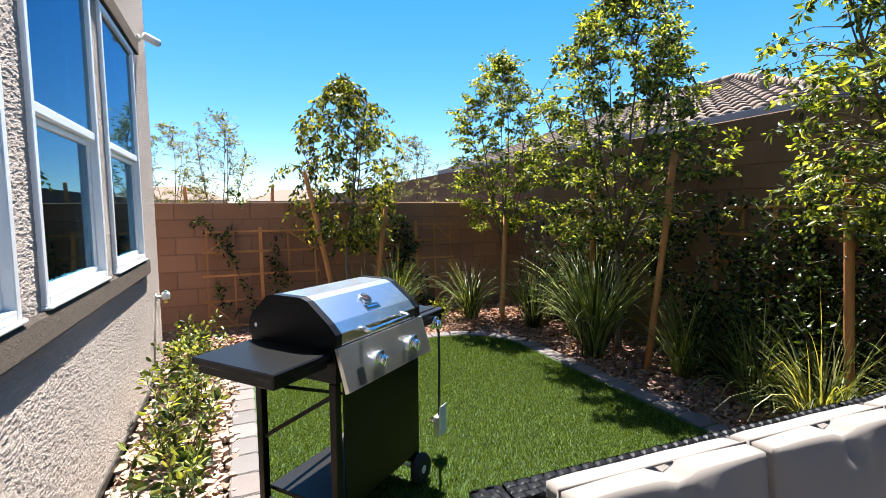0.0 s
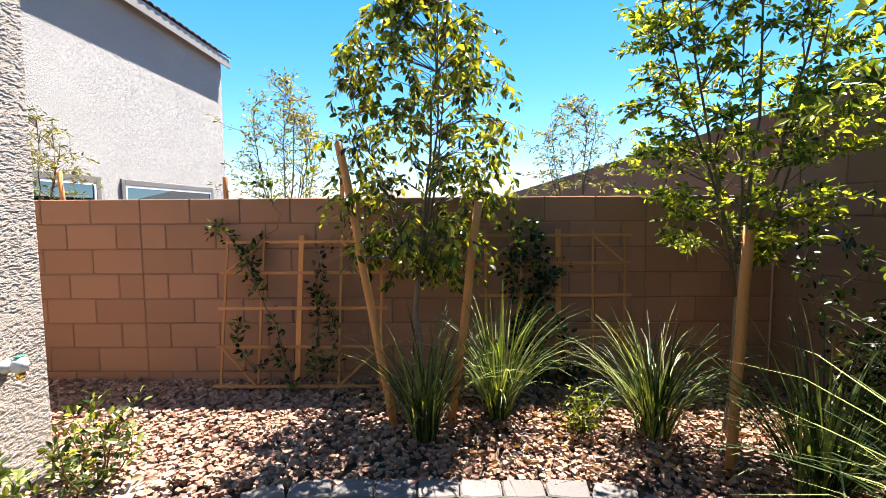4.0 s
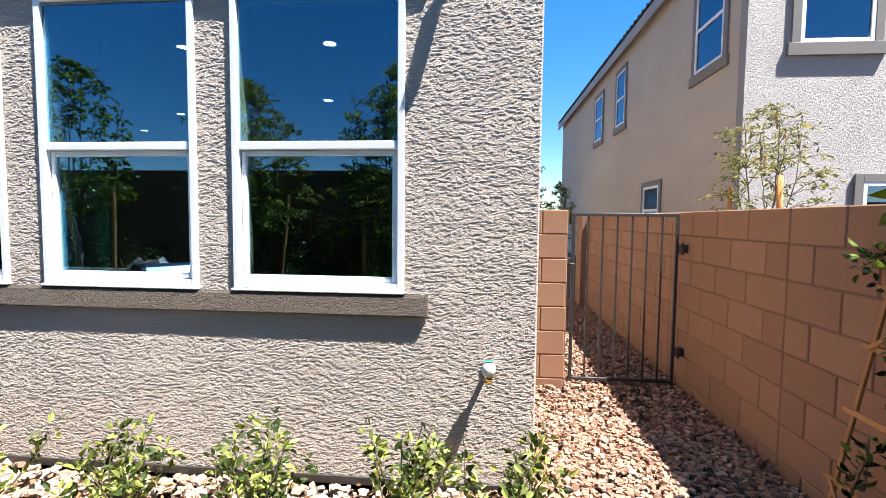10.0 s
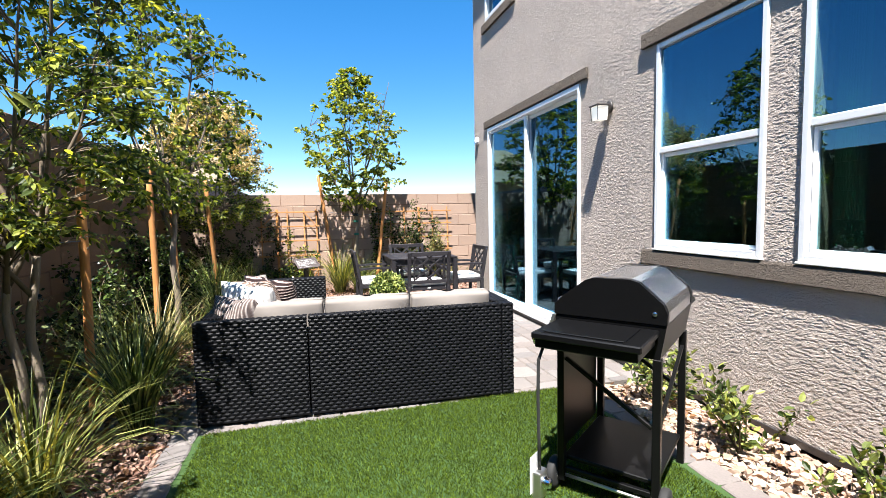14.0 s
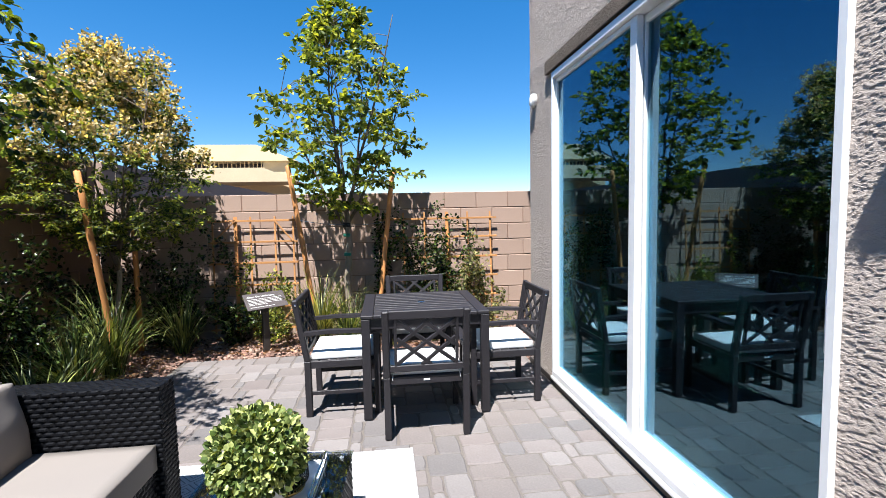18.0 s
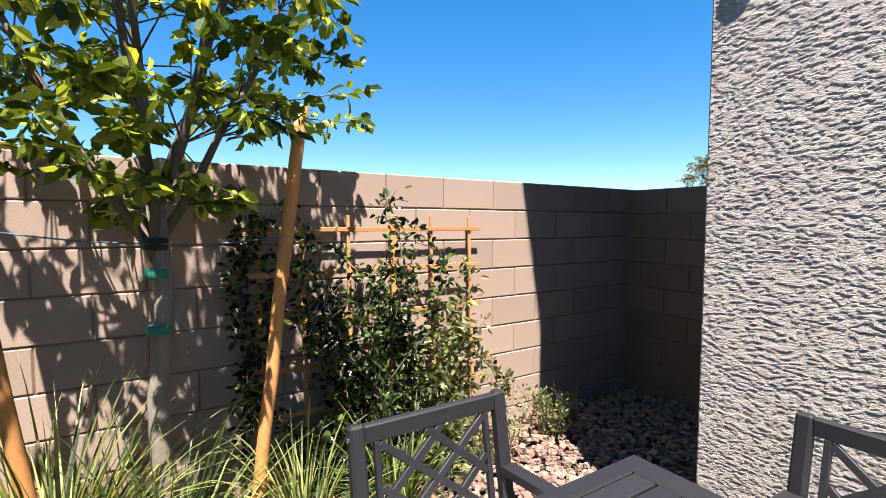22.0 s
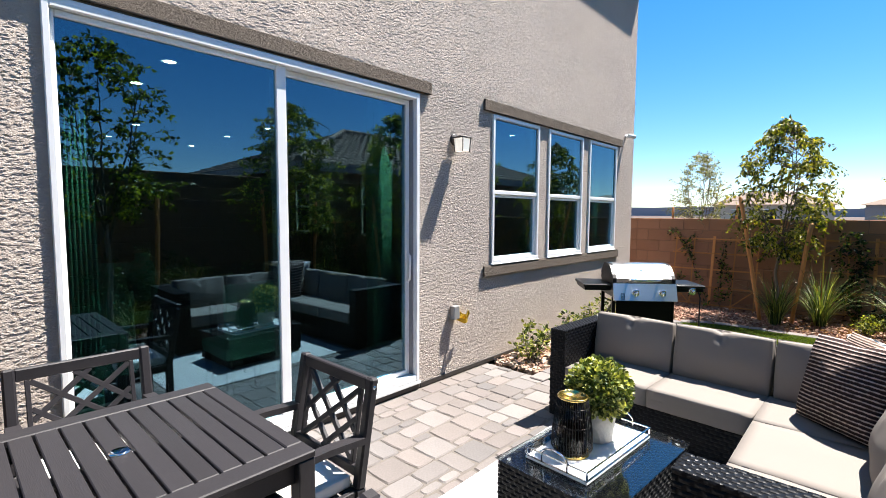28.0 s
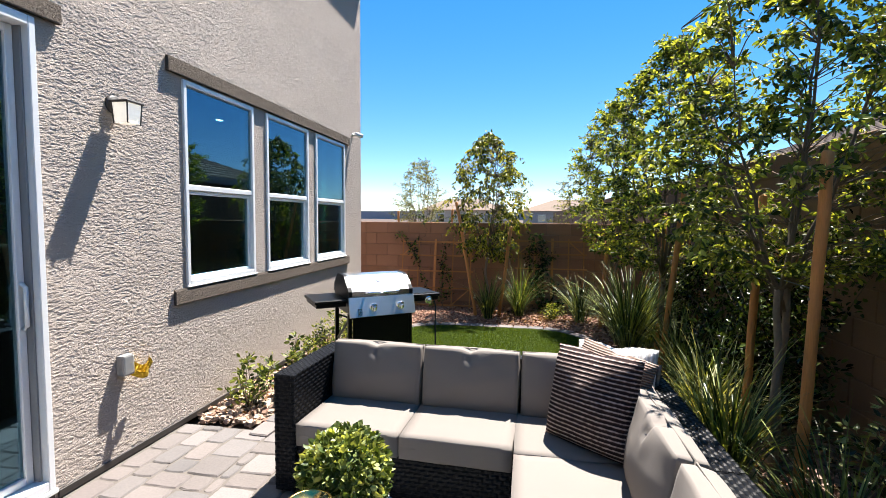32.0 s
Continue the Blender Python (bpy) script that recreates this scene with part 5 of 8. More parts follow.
    part("top_rim", bm, GOLD, l, "gold rim", smooth=True)
    bm = bmesh.new()
    bm_lathe(bm, [(0.087, 0.0), (0.088, 0.010), (0.080, 0.012), (0.080, 0.004)], 28)
    part("base_rim", bm, GOLD, l, "gold base", smooth=True)
    bm = bmesh.new()
    bm_lathe(bm, [(0.066, 0.0125), (0.074, 0.03), (0.070, 0.13), (0.055, 0.26), (0.052, 0.26), (0.064, 0.13), (0.068, 0.03), (0.060, 0.014)], 28)
    part("glass_cup", bm, SMOKE, l, "smoked glass cup", smooth=True)


def leaf(V, Fs, at, d, ln, wide, rng, up=None):
    """One folded leaf from at along d: a lance, or an oval where it is broad."""
    side = d.cross(Vector((rng.gauss(0, 1), rng.gauss(0, 1), rng.gauss(0.4, 1))))
    if side.length < 1e-4:
        side = Vector((1, 0, 0))
    side.normalize()
    n = side.cross(d)
    w = ln * wide * 0.5
    k = len(V)
    if wide < 0.44:
        mid = at + d * ln * 0.45 - n * ln * 0.05
        V += [at, mid + side * w + n * w * 0.35, at + d * ln - n * ln * 0.12, mid - side * w + n * w * 0.35, mid]
        Fs += [(k, k + 4, k + 1), (k + 4, k + 2, k + 1), (k, k + 3, k + 4), (k + 4, k + 3, k + 2)]
        return
    m0, m1 = at + d * ln * 0.30 - n * ln * 0.03, at + d * ln * 0.68 - n * ln * 0.07
    lift = n * w * 0.30
    V += [at, m0, m1, at + d * ln - n * ln * 0.16, m0 + side * w * 0.92 + lift, m1 + side * w * 0.86 + lift, m0 - side * w * 0.92 + lift, m1 - side * w * 0.86 + lift]
    Fs += [(k, k + 1, k + 4), (k + 1, k + 2, k + 5, k + 4), (k + 2, k + 3, k + 5), (k, k + 6, k + 1), (k + 1, k + 6, k + 7, k + 2), (k + 2, k + 7, k + 3)]


TABLE_GLASS = glass_material("clear_table_glass", (0.90, 0.95, 0.96), 0.0, (0.62, 0.62, 0.62))
SMOKE = glass_material("smoked_glass", (0.30, 0.29, 0.28), 0.0, (0.6, 0.6, 0.6))
MARBLE = surface("white_marble", (0.68, 0.68, 0.68), rough=0.2, grain=6, spread=0.08, stain=12, stain_amount=0.06, bump=0.0)
GOLD = surface("gold_metal", (0.75, 0.53, 0.18), rough=0.22, metal=1.0, grain=40, spread=0.05, bump=0.0)
POT = surface("embossed_white_pot", (0.49, 0.476, 0.456), rough=0.6, grain=55, spread=0.12, bump=0.8, bump_size=0.006)
LEAF_PALE = leaf_material("pale_boxwood_leaf", (0.075, 0.135, 0.028), (0.34, 0.40, 0.15), gloss=0.5, through_light=0.2)


def rug_material():
    m, t, b = nodes_of("diamond_rug")
    c = t.nodes.new("ShaderNodeTexCoord")
    sep = t.nodes.new("ShaderNodeSeparateXYZ")
    t.links.new(c.outputs["Object"], sep.inputs[0])
    def tri(src, p):
        return maths(t, 'ABSOLUTE', maths(t, 'SUBTRACT', maths(t, 'FRACT', maths(t, 'DIVIDE', src, p)), 0.5))
    d = maths(t, 'ADD', tri(sep.outputs[0], 0.17), tri(sep.outputs[1], 0.17))
    ring = maths(t, 'FRACT', maths(t, 'MULTIPLY', d, 5.0))
    n = add(t, "TexNoise", Scale=300.0, Detail=2.0)
    t.links.new(c.outputs["Object"], n.inputs["Vector"])
    k = maths(t, 'MULTIPLY_ADD', n.outputs[0], 0.25, ring)
    r = ramp(t, k, [(0.30, (0.20, 0.20, 0.21)), (0.42, (0.42, 0.415, 0.41)), (1.0, (0.48, 0.475, 0.47))])
    t.links.new(r.outputs[0], b.inputs["Base Color"])
    b.inputs["Roughness"].default_value = 0.95
    bp = t.nodes.new("ShaderNodeBump")
    bp.inputs["Strength"].default_value = 0.4
    bp.inputs["Distance"].default_value = 0.002
    t.links.new(k, bp.inputs["Height"])
    t.links.new(bp.outputs[0], b.inputs["Normal"])
    return m


RUG = rug_material()


def build_dining():
    t = thing("patio_table", "square black-stained slatted wooden patio table with umbrella hole", "table")
    x0, x1, y0, y1, z = 0.645, 1.555, -0.69, 0.215, 0.745
    b = 0.085
    for q in ((x0, x0 + b, y0, y1), (x1 - b, x1, y0, y1)):
        box_part("frame_board", *q, z - 0.024, z, DARK_WOOD_Y, t, 0.004)
    for q in ((x0 + b + 0.002, x1 - b - 0.002, y0, y0 + 0.06), (x0 + b + 0.002, x1 - b - 0.002, y1 - 0.06, y1)):
        box_part("frame_board", *q, z - 0.024, z, DARK_WOOD, t, 0.004)
    n = 11
    sp = (y1 - y0 - 0.12) / n
    for k in range(n):
        a = y0 + 0.06 + k * sp
        box_part("slat", x0 + b + 0.003, x1 - b - 0.003, a + 0.004, a + sp - 0.004, z - 0.022, z - 0.001, DARK_WOOD, t, 0.003)
    for q in ((x0 + 0.03, x1 - 0.03, y0 + 0.03, y0 + 0.05), (x0 + 0.03, x1 - 0.03, y1 - 0.05, y1 - 0.03), (x0 + 0.03, x0 + 0.05, y0 + 0.052, y1 - 0.052), (x1 - 0.05, x1 - 0.03, y0 + 0.052, y1 - 0.052), ((x0 + x1) / 2 - 0.03, (x0 + x1) / 2 + 0.03, y0 + 0.052, y1 - 0.052)):
        box_part("apron", *q, z - 0.105, z - 0.026, DARK_WOOD, t, 0.003)
    for x, y in itertools.product((x0 + 0.04, x1 - 0.04), (y0 + 0.04, y1 - 0.04)):
        sx, sy = (1 if x > 1.1 else -1), (1 if y > -0.2 else -1)
        box_part("leg", x - 0.03 + sx * 0.008, x + 0.03 + sx * 0.008, y - 0.03 + sy * 0.008, y + 0.03 + sy * 0.008, 0.002, z - 0.026, DARK_WOOD_Y, t, 0.004)
    bm = bmesh.new()
    bm_lathe(bm, [(0.033, 0), (0.033, 0.003), (0.024, 0.006), (0.0, 0.006)], 20, ((x0 + x1) / 2, (y0 + y1) / 2, z - 0.0005))
    part("umbrella_cap", bm, CHROME, t, "silver umbrella-hole cap", smooth=True)

    # armchair: facing -y, its back at y = 0 and its middle at x = 0
    c = thing("patio_armchair", "black-stained lattice-back wooden armchair with a white seat pad", "chair", "armchairs round the patio table")
    hw = 0.255
    tilt = 0.075
    def back(z_):
        return 0.0 + max(0.0, z_ - 0.42) * tilt / 0.48
    for s in (-1, 1):
        bm = bmesh.new()
        bm_bar(bm, (s * hw, 0.0, 0.002), (s * hw, 0.0, 0.43), 0.045, 0.042, 0.004, Vector((1, 0, 0)))
        part("back_leg", bm, DARK_WOOD_Y, c)
        bm = bmesh.new()
        bm_bar(bm, (s * hw, 0.0, 0.428), (s * hw, back(0.90), 0.90), 0.042, 0.045, 0.008, Vector((1, 0, 0)))
        part("back_post", bm, DARK_WOOD_Y, c)
        bm = bmesh.new()
        bm_bar(bm, (s * hw, -0.49, 0.002), (s * hw, -0.49, 0.625), 0.042, 0.042, 0.004, Vector((1, 0, 0)))
        part("front_leg", bm, DARK_WOOD_Y, c)
        bm = bmesh.new()
        pts = [(0.018, 0.640), (-0.15, 0.652), (-0.38, 0.648), (-0.535, 0.632)]
        up = [(y, z_ + 0.014) for y, z_ in pts] + [(y, z_ - 0.014) for y, z_ in pts[::-1]]
        bm_prism(bm, up, "x", s * hw - 0.026, s * hw + 0.026)
        part("armrest", bm, DARK_WOOD_Y, c)
        bm = bmesh.new()
        bm_bar(bm, (s * hw, -0.468, 0.40), (s * hw, -0.022, 0.40), 0.022, 0.055, 0.003)
        part("side_rail", bm, DARK_WOOD_Y, c)
        bm = bmesh.new()
        bm_lathe(bm, [(0.008, 0), (0.008, 0.004), (0.004, 0.006)], 10, (0, 0, 0), Matrix.Rotation(s * math.pi / 2, 4, 'Y'))
        bmesh.ops.translate(bm, vec=(s * (hw + 0.022), back(0.85), 0.862), verts=bm.verts[:])
        part("bolt", bm, CHROME, c, "silver bolt head")
    bm = bmesh.new()
    bm_bar(bm, (-hw + 0.02, back(0.868), 0.868), (hw - 0.02, back(0.868), 0.868), 0.028, 0.058, 0.005)
    part("top_rail", bm, DARK_WOOD, c)
    bm = bmesh.new()
    bm_bar(bm, (-hw + 0.02, back(0.49), 0.49), (hw - 0.02, back(0.49), 0.49), 0.026, 0.045, 0.004)
    part("lower_rail", bm, DARK_WOOD, c)
    for s in (-1, 1):
        bm = bmesh.new()
        bm_bar(bm, (s * 0.195, back(0.51), 0.51), (s * 0.195, back(0.84), 0.84), 0.02, 0.018, 0.002, Vector((1, 0, 0)))
        part("lattice_upright", bm, DARK_WOOD_Y, c)
    w, z0, z1 = 0.186, 0.512, 0.840
    def lat(a, b):
        q = bmesh.new()
        bm_bar(q, (a[0], back(a[1]) + 0.0, a[1]), (b[0], back(b[1]) + 0.0, b[1]), 0.017, 0.024, 0.002, Vector((0, 0.2, 1)))
        part("lattice_bar", q, DARK_WOOD, c)
    for s in (-1, 1):
        lat((-s * w, z1 - 0.01), (s * w, z0 + 0.01))
        lat((-s * 0.03, z1), (s * w, z0 + 0.135))
        lat((-s * w, z0 + 0.19), (s * 0.03, z0))
    for nm, y, z_ in (("seat_rail", -0.478, 0.40), ("seat_rail", -0.012, 0.40)):
        bm = bmesh.new()
        bm_bar(bm, (-hw + 0.024, y, z_), (hw - 0.024, y, z_), 0.022, 0.055, 0.003)
        part(nm, bm, DARK_WOOD, c)
    for k in range(7):
        y = -0.44 + k * 0.066
        bm = bmesh.new()
        bm_bar(bm, (-hw + 0.012, y, 0.421), (hw - 0.012, y, 0.421), 0.05, 0.014, 0.002)
        part("seat_slat", bm, DARK_WOOD, c)
    bm = bmesh.new()
    bm_box(bm, -0.02, 0.02, 0.0005, 0.003, 0.395, 0.407)
    bmesh.ops.translate(bm, vec=(0, 0.0, 0), verts=bm.verts[:])
    part("maker_plate", bm, PLASTIC_WHITE, c, "small white plate")
    for sx in (-1, 1):
        bm = bmesh.new()
        bm_bar(bm, (sx * hw, -0.47, 0.18), (sx * hw, -0.02, 0.18), 0.02, 0.03, 0.002)
        part("stretcher", bm, DARK_WOOD_Y, c)
    places = [pose(1.13, 0.515, 0.002, 0, 0, 0), pose(1.10, -1.005, 0.002, 0, 0, 180), pose(0.25, -0.18, 0.002, 0, 0, 90), pose(1.945, -0.18, 0.002, 0, 0, -90)]
    c.matrix_basis = places[0] @ Matrix.Diagonal((1, 1, 0.945, 1))
    for m in places[1:]:
        copy_thing(c, m)
    # seat pads lie on the chairs
    me = puff("seat_pad", 0.47, 0.45, 0.055, round_=0.35, bulge=0.006)
    me.materials[0] = CUSHION_WHITE
    for m in places:
        ob = new("seat_pad", me)
        ob.matrix_basis = m @ Matrix.Translation((0, -0.245, 0.433))
        tagged(ob, "white canvas seat pad on the black armchair", "cushion", "armchair seat pads")
        for sx in (-1, 1):
            bm = bmesh.new()
            bm_tube(bm, [(sx * 0.19, 0.215, 0.0), (sx * 0.215, 0.235, -0.012), (sx * 0.22, 0.25, -0.05)], 0.003, 5)
            part("tie", bm, CUSHION_WHITE, ob)


def build_grill():
    g = thing("gas_grill", "two-burner gas grill with black cabinet and steel lid on the turf", "grill", m=pose(1.088, 4.328, 0.006, 0, 0, 38))
    # legs
    for sx, sy in itertools.product((-1, 1), (-1, 1)):
        box_part("leg", sx * 0.285 - 0.017, sx * 0.285 + 0.017, (-0.2 if sy < 0 else 0.215) - 0.017, (-0.2 if sy < 0 else 0.215) + 0.017, 0.05 if sx > 0 else 0.0, 0.70, BLACK_METAL, g, 0.003)
    box_part("front_panel", -0.265, 0.265, -0.226, -0.219, 0.17, 0.70, BLACK_METAL, g, 0.002)
    box_part("bottom_shelf", -0.262, 0.262, -0.20, 0.215, 0.14, 0.16, BLACK_METAL, g, 0.003)
    for sx in (-1, 1):
        bm = bmesh.new()
        bm_bar(bm, (sx * 0.285, -0.18, 0.11), (sx * 0.285, 0.195, 0.11), 0.022, 0.022, 0.002)
        part("side_bar", bm, BLACK_METAL, g)
        bm = bmesh.new()
        bm_bar(bm, (sx * 0.285, -0.18, 0.64), (sx * 0.285, 0.195, 0.40), 0.018, 0.018, 0.002)
        part("side_brace", bm, BLACK_METAL, g)
    bm = bmesh.new()
    bm_bar(bm, (-0.27, 0.215, 0.62), (0.27, 0.215, 0.38), 0.016, 0.016)
    part("rear_brace", bm, BLACK_METAL, g)
    bm = bmesh.new()
    bm_tube(bm, [(0.285, -0.2, 0.075), (0.285, 0.24, 0.075)], 0.008, 8)
    part("axle", bm, STEEL, g)
    for y in (-0.235, 0.25):
        wl = thing("wheel", "", "")
        wl.parent = g
        bm = bmesh.new()
        rot = Matrix.Translation((0.285, y, 0.075)) @ Matrix.Rotation(math.pi / 2, 4, 'X')
        bm_lathe(bm, [(0.045, -0.018), (0.070, -0.018), (0.075, -0.010), (0.075, 0.010), (0.070, 0.018), (0.045, 0.018)], 24, (0, 0, 0), rot)
        part("tyre", bm, RUBBER, wl, smooth=True)
        bm = bmesh.new()
        bm_lathe(bm, [(0.012, -0.020), (0.044, -0.012), (0.044, 0.012), (0.012, 0.020)], 18, (0, 0, 0), rot)
        part("hub", bm, PLASTIC_WHITE, wl, smooth=True)
    # firebox
    bm = bmesh.new()
    bm_prism(bm, [(-0.215, 0.70), (0.225, 0.70), (0.25, 0.845), (-0.225, 0.845)], "x", -0.296, 0.296)
    part("firebox", bm, BLACK_METAL, g)
    bm = bmesh.new()
    bm_prism(bm, [(-0.290, 0.682), (-0.270, 0.674), (-0.222, 0.842), (-0.238, 0.845)], "x", -0.305, 0.305)
    part("control_panel", bm, STEEL, g, "brushed steel control panel")
    for k in range(9):
        box_part("vent_slot", -0.235, -0.195, -0.2895 + k * 0.0021, -0.2855 + k * 0.0021, 0.690 + k * 0.007, 0.693 + k * 0.007, BLACK_METAL, g, 0.0)
    # knobs
    for x, y, z_ in ((-0.09, -0.2675, 0.757), (0.165, -0.2675, 0.757), (0.47, -0.215, 0.775)):
        k = thing("knob", "", "")
        k.parent = g
        rot = Matrix.Translation((x, y, z_)) @ Matrix.Rotation(radians(107), 4, 'X')
        bm = bmesh.new()
        bm_lathe(bm, [(0.036, 0), (0.036, 0.007), (0.028, 0.011), (0.026, 0.012)], 26, (0, 0, 0), rot)
        part("bezel", bm, CHROME, k, smooth=True)
        bm = bmesh.new()
        bm_lathe(bm, [(0.024, 0.011), (0.0225, 0.034), (0.018, 0.038), (0.0, 0.038)], 26, (0, 0, 0), rot)
        bm_box(bm, -0.006, 0.006, -0.023, 0.023, 0.036, 0.046, 0.003, 1, rot)
        part("grip", bm, CHROME, k)
    # lid: steel skin, black ends
    prof = [(-0.225, 0.848), (-0.225, 0.893), (-0.19, 0.930), (-0.085, 1.010), (-0.05, 1.022), (0.10, 1.024), (0.14, 1.014), (0.235, 0.930), (0.25, 0.893), (0.25, 0.848)]
    bm = bmesh.new()
    bm_prism(bm, prof, "x", -0.268, 0.268)
    part("lid", bm, LID_STEEL, g, "polished steel lid")
    for s in (-1, 1):
        q = [(y * 1.012, 0.848 + (z_ - 0.848) * 1.012) for y, z_ in prof]
        bm = bmesh.new()
        bm_prism(bm, q, "x", s * 0.2685 if s > 0 else -0.302, 0.302 if s > 0 else -0.2685)
        part("lid_end", bm, BLACK_METAL, g, "black lid end cap")
        bm = bmesh.new()
        bm_lathe(bm, [(0.010, 0), (0.010, 0.004), (0.006, 0.006)], 12, (0, 0, 0), Matrix.Translation((s * 0.302, 0.205, 0.89)) @ Matrix.Rotation(s * math.pi / 2, 4, 'Y'))
        part("hinge_bolt", bm, CHROME, g)
    h = bmesh.new()
    bm_tube(h, [(-0.15, -0.215, 0.890), (-0.15, -0.262, 0.884), (-0.135, -0.272, 0.882), (0.135, -0.272, 0.882), (0.15, -0.262, 0.884), (0.15, -0.215, 0.890)], 0.010, 10)
    part("lid_handle", h, CHROME, g, smooth=True)
    slope = Matrix.Translation((0.0, -0.130, 0.972)) @ Matrix.Rotation(radians(34.8), 4, 'X')
    bm = bmesh.new()
    bm_lathe(bm, [(0.030, 0), (0.030, 0.010), (0.026, 0.013)], 26, (0, 0, 0), slope)
    part("thermometer", bm, CHROME, g, "round thermometer")
    bm = bmesh.new()
    bm_lathe(bm, [(0.024, 0.0132), (0.024, 0.0145)], 26, (0, 0, 0), slope)
    part("thermometer_dial", bm, BLACK_METAL, g)
    for k in range(9):
        a = radians(220 - 32.5 * k)
        bm = bmesh.new()
        bm_box(bm, 0.016, 0.021, -0.0007, 0.0007, 0.0146, 0.0151, 0.0, 1, slope @ Matrix.Rotation(a, 4, 'Z'))
        part("dial_mark", bm, PLASTIC_WHITE, g)
    bm = bmesh.new()
    bm_box(bm, -0.003, 0.014, -0.0009, 0.0009, 0.0152, 0.0158, 0.0, 1, slope @ Matrix.Rotation(radians(240), 4, 'Z'))
    part("needle", bm, NEEDLE_RED, g, "red needle")
    bm = bmesh.new()
    bm_box(bm, -0.050, 0.050, -0.064, -0.030, 0.0005, 0.0032, 0.001, 1, slope)
    part("badge_frame", bm, CHROME, g)
    bm = bmesh.new()
    bm_box(bm, -0.045, 0.045, -0.060, -0.034, 0.001, 0.004, 0.001, 1, slope)
    part("badge", bm, BLACK_METAL, g, "plain black oval badge")
    bm = bmesh.new()
    bm_box(bm, -0.034, 0.034, -0.052, -0.042, 0.0041, 0.0052, 0.0, 1, slope)
    part("badge_bar", bm, CHROME, g)
    # shelves
    bm = bmesh.new()
    bm_box(bm, -0.585, -0.307, -0.205, 0.225, 0.800, 0.828, 0.005)
    part("side_shelf", bm, BLACK_METAL, g)
    bm = bmesh.new()
    bm_box(bm, -0.57, -0.31, -0.19, 0.205, 0.765, 0.799, 0.004)
    part("shelf_bracket", bm, BLACK_METAL, g)
    bm = bmesh.new()
    bm_box(bm, 0.307, 0.60, -0.205, 0.225, 0.800, 0.828, 0.005)
    part("side_shelf", bm, BLACK_METAL, g)
    bm = bmesh.new()
    bm_box(bm, 0.335, 0.575, -0.165, 0.160, 0.8285, 0.834, 0.002)
    part("side_burner_lid", bm, BLACK_METAL, g)
    bm = bmesh.new()
    bm_box(bm, 0.31, 0.585, -0.195, 0.21, 0.762, 0.799, 0.004)
    part("shelf_bracket", bm, BLACK_METAL, g)
    bm = bmesh.new()
    bm_tube(bm, [(0.55, -0.17, 0.765), (0.56, -0.19, 0.70), (0.555, -0.195, 0.55), (0.56, -0.19, 0.38), (0.565, -0.185, 0.23)], 0.007, 8)
    part("gas_hose", bm, RUBBER, g, smooth=True)
    bm = bmesh.new()
    bm_box(bm, 0.53, 0.60, -0.205, -0.165, 0.11, 0.23, 0.010, 2)
    part("regulator", bm, STEEL, g)
    bm = bmesh.new()
    bm_lathe(bm, [(0.026, 0), (0.026, 0.012), (0.020, 0.016), (0.020, 0.030)], 18, (0, 0, 0), Matrix.Translation((0.568, -0.165, 0.185)) @ Matrix.Rotation(-math.pi / 2, 4, "X"))
    part("regulator_nut", bm, CHROME, g, smooth=True)
    bm = bmesh.new()
    bm_box(bm, 0.525, 0.605, -0.2105, -0.208, 0.13, 0.29, 0.0)
    part("tag", bm, PLASTIC_WHITE, g, "white paper tag")


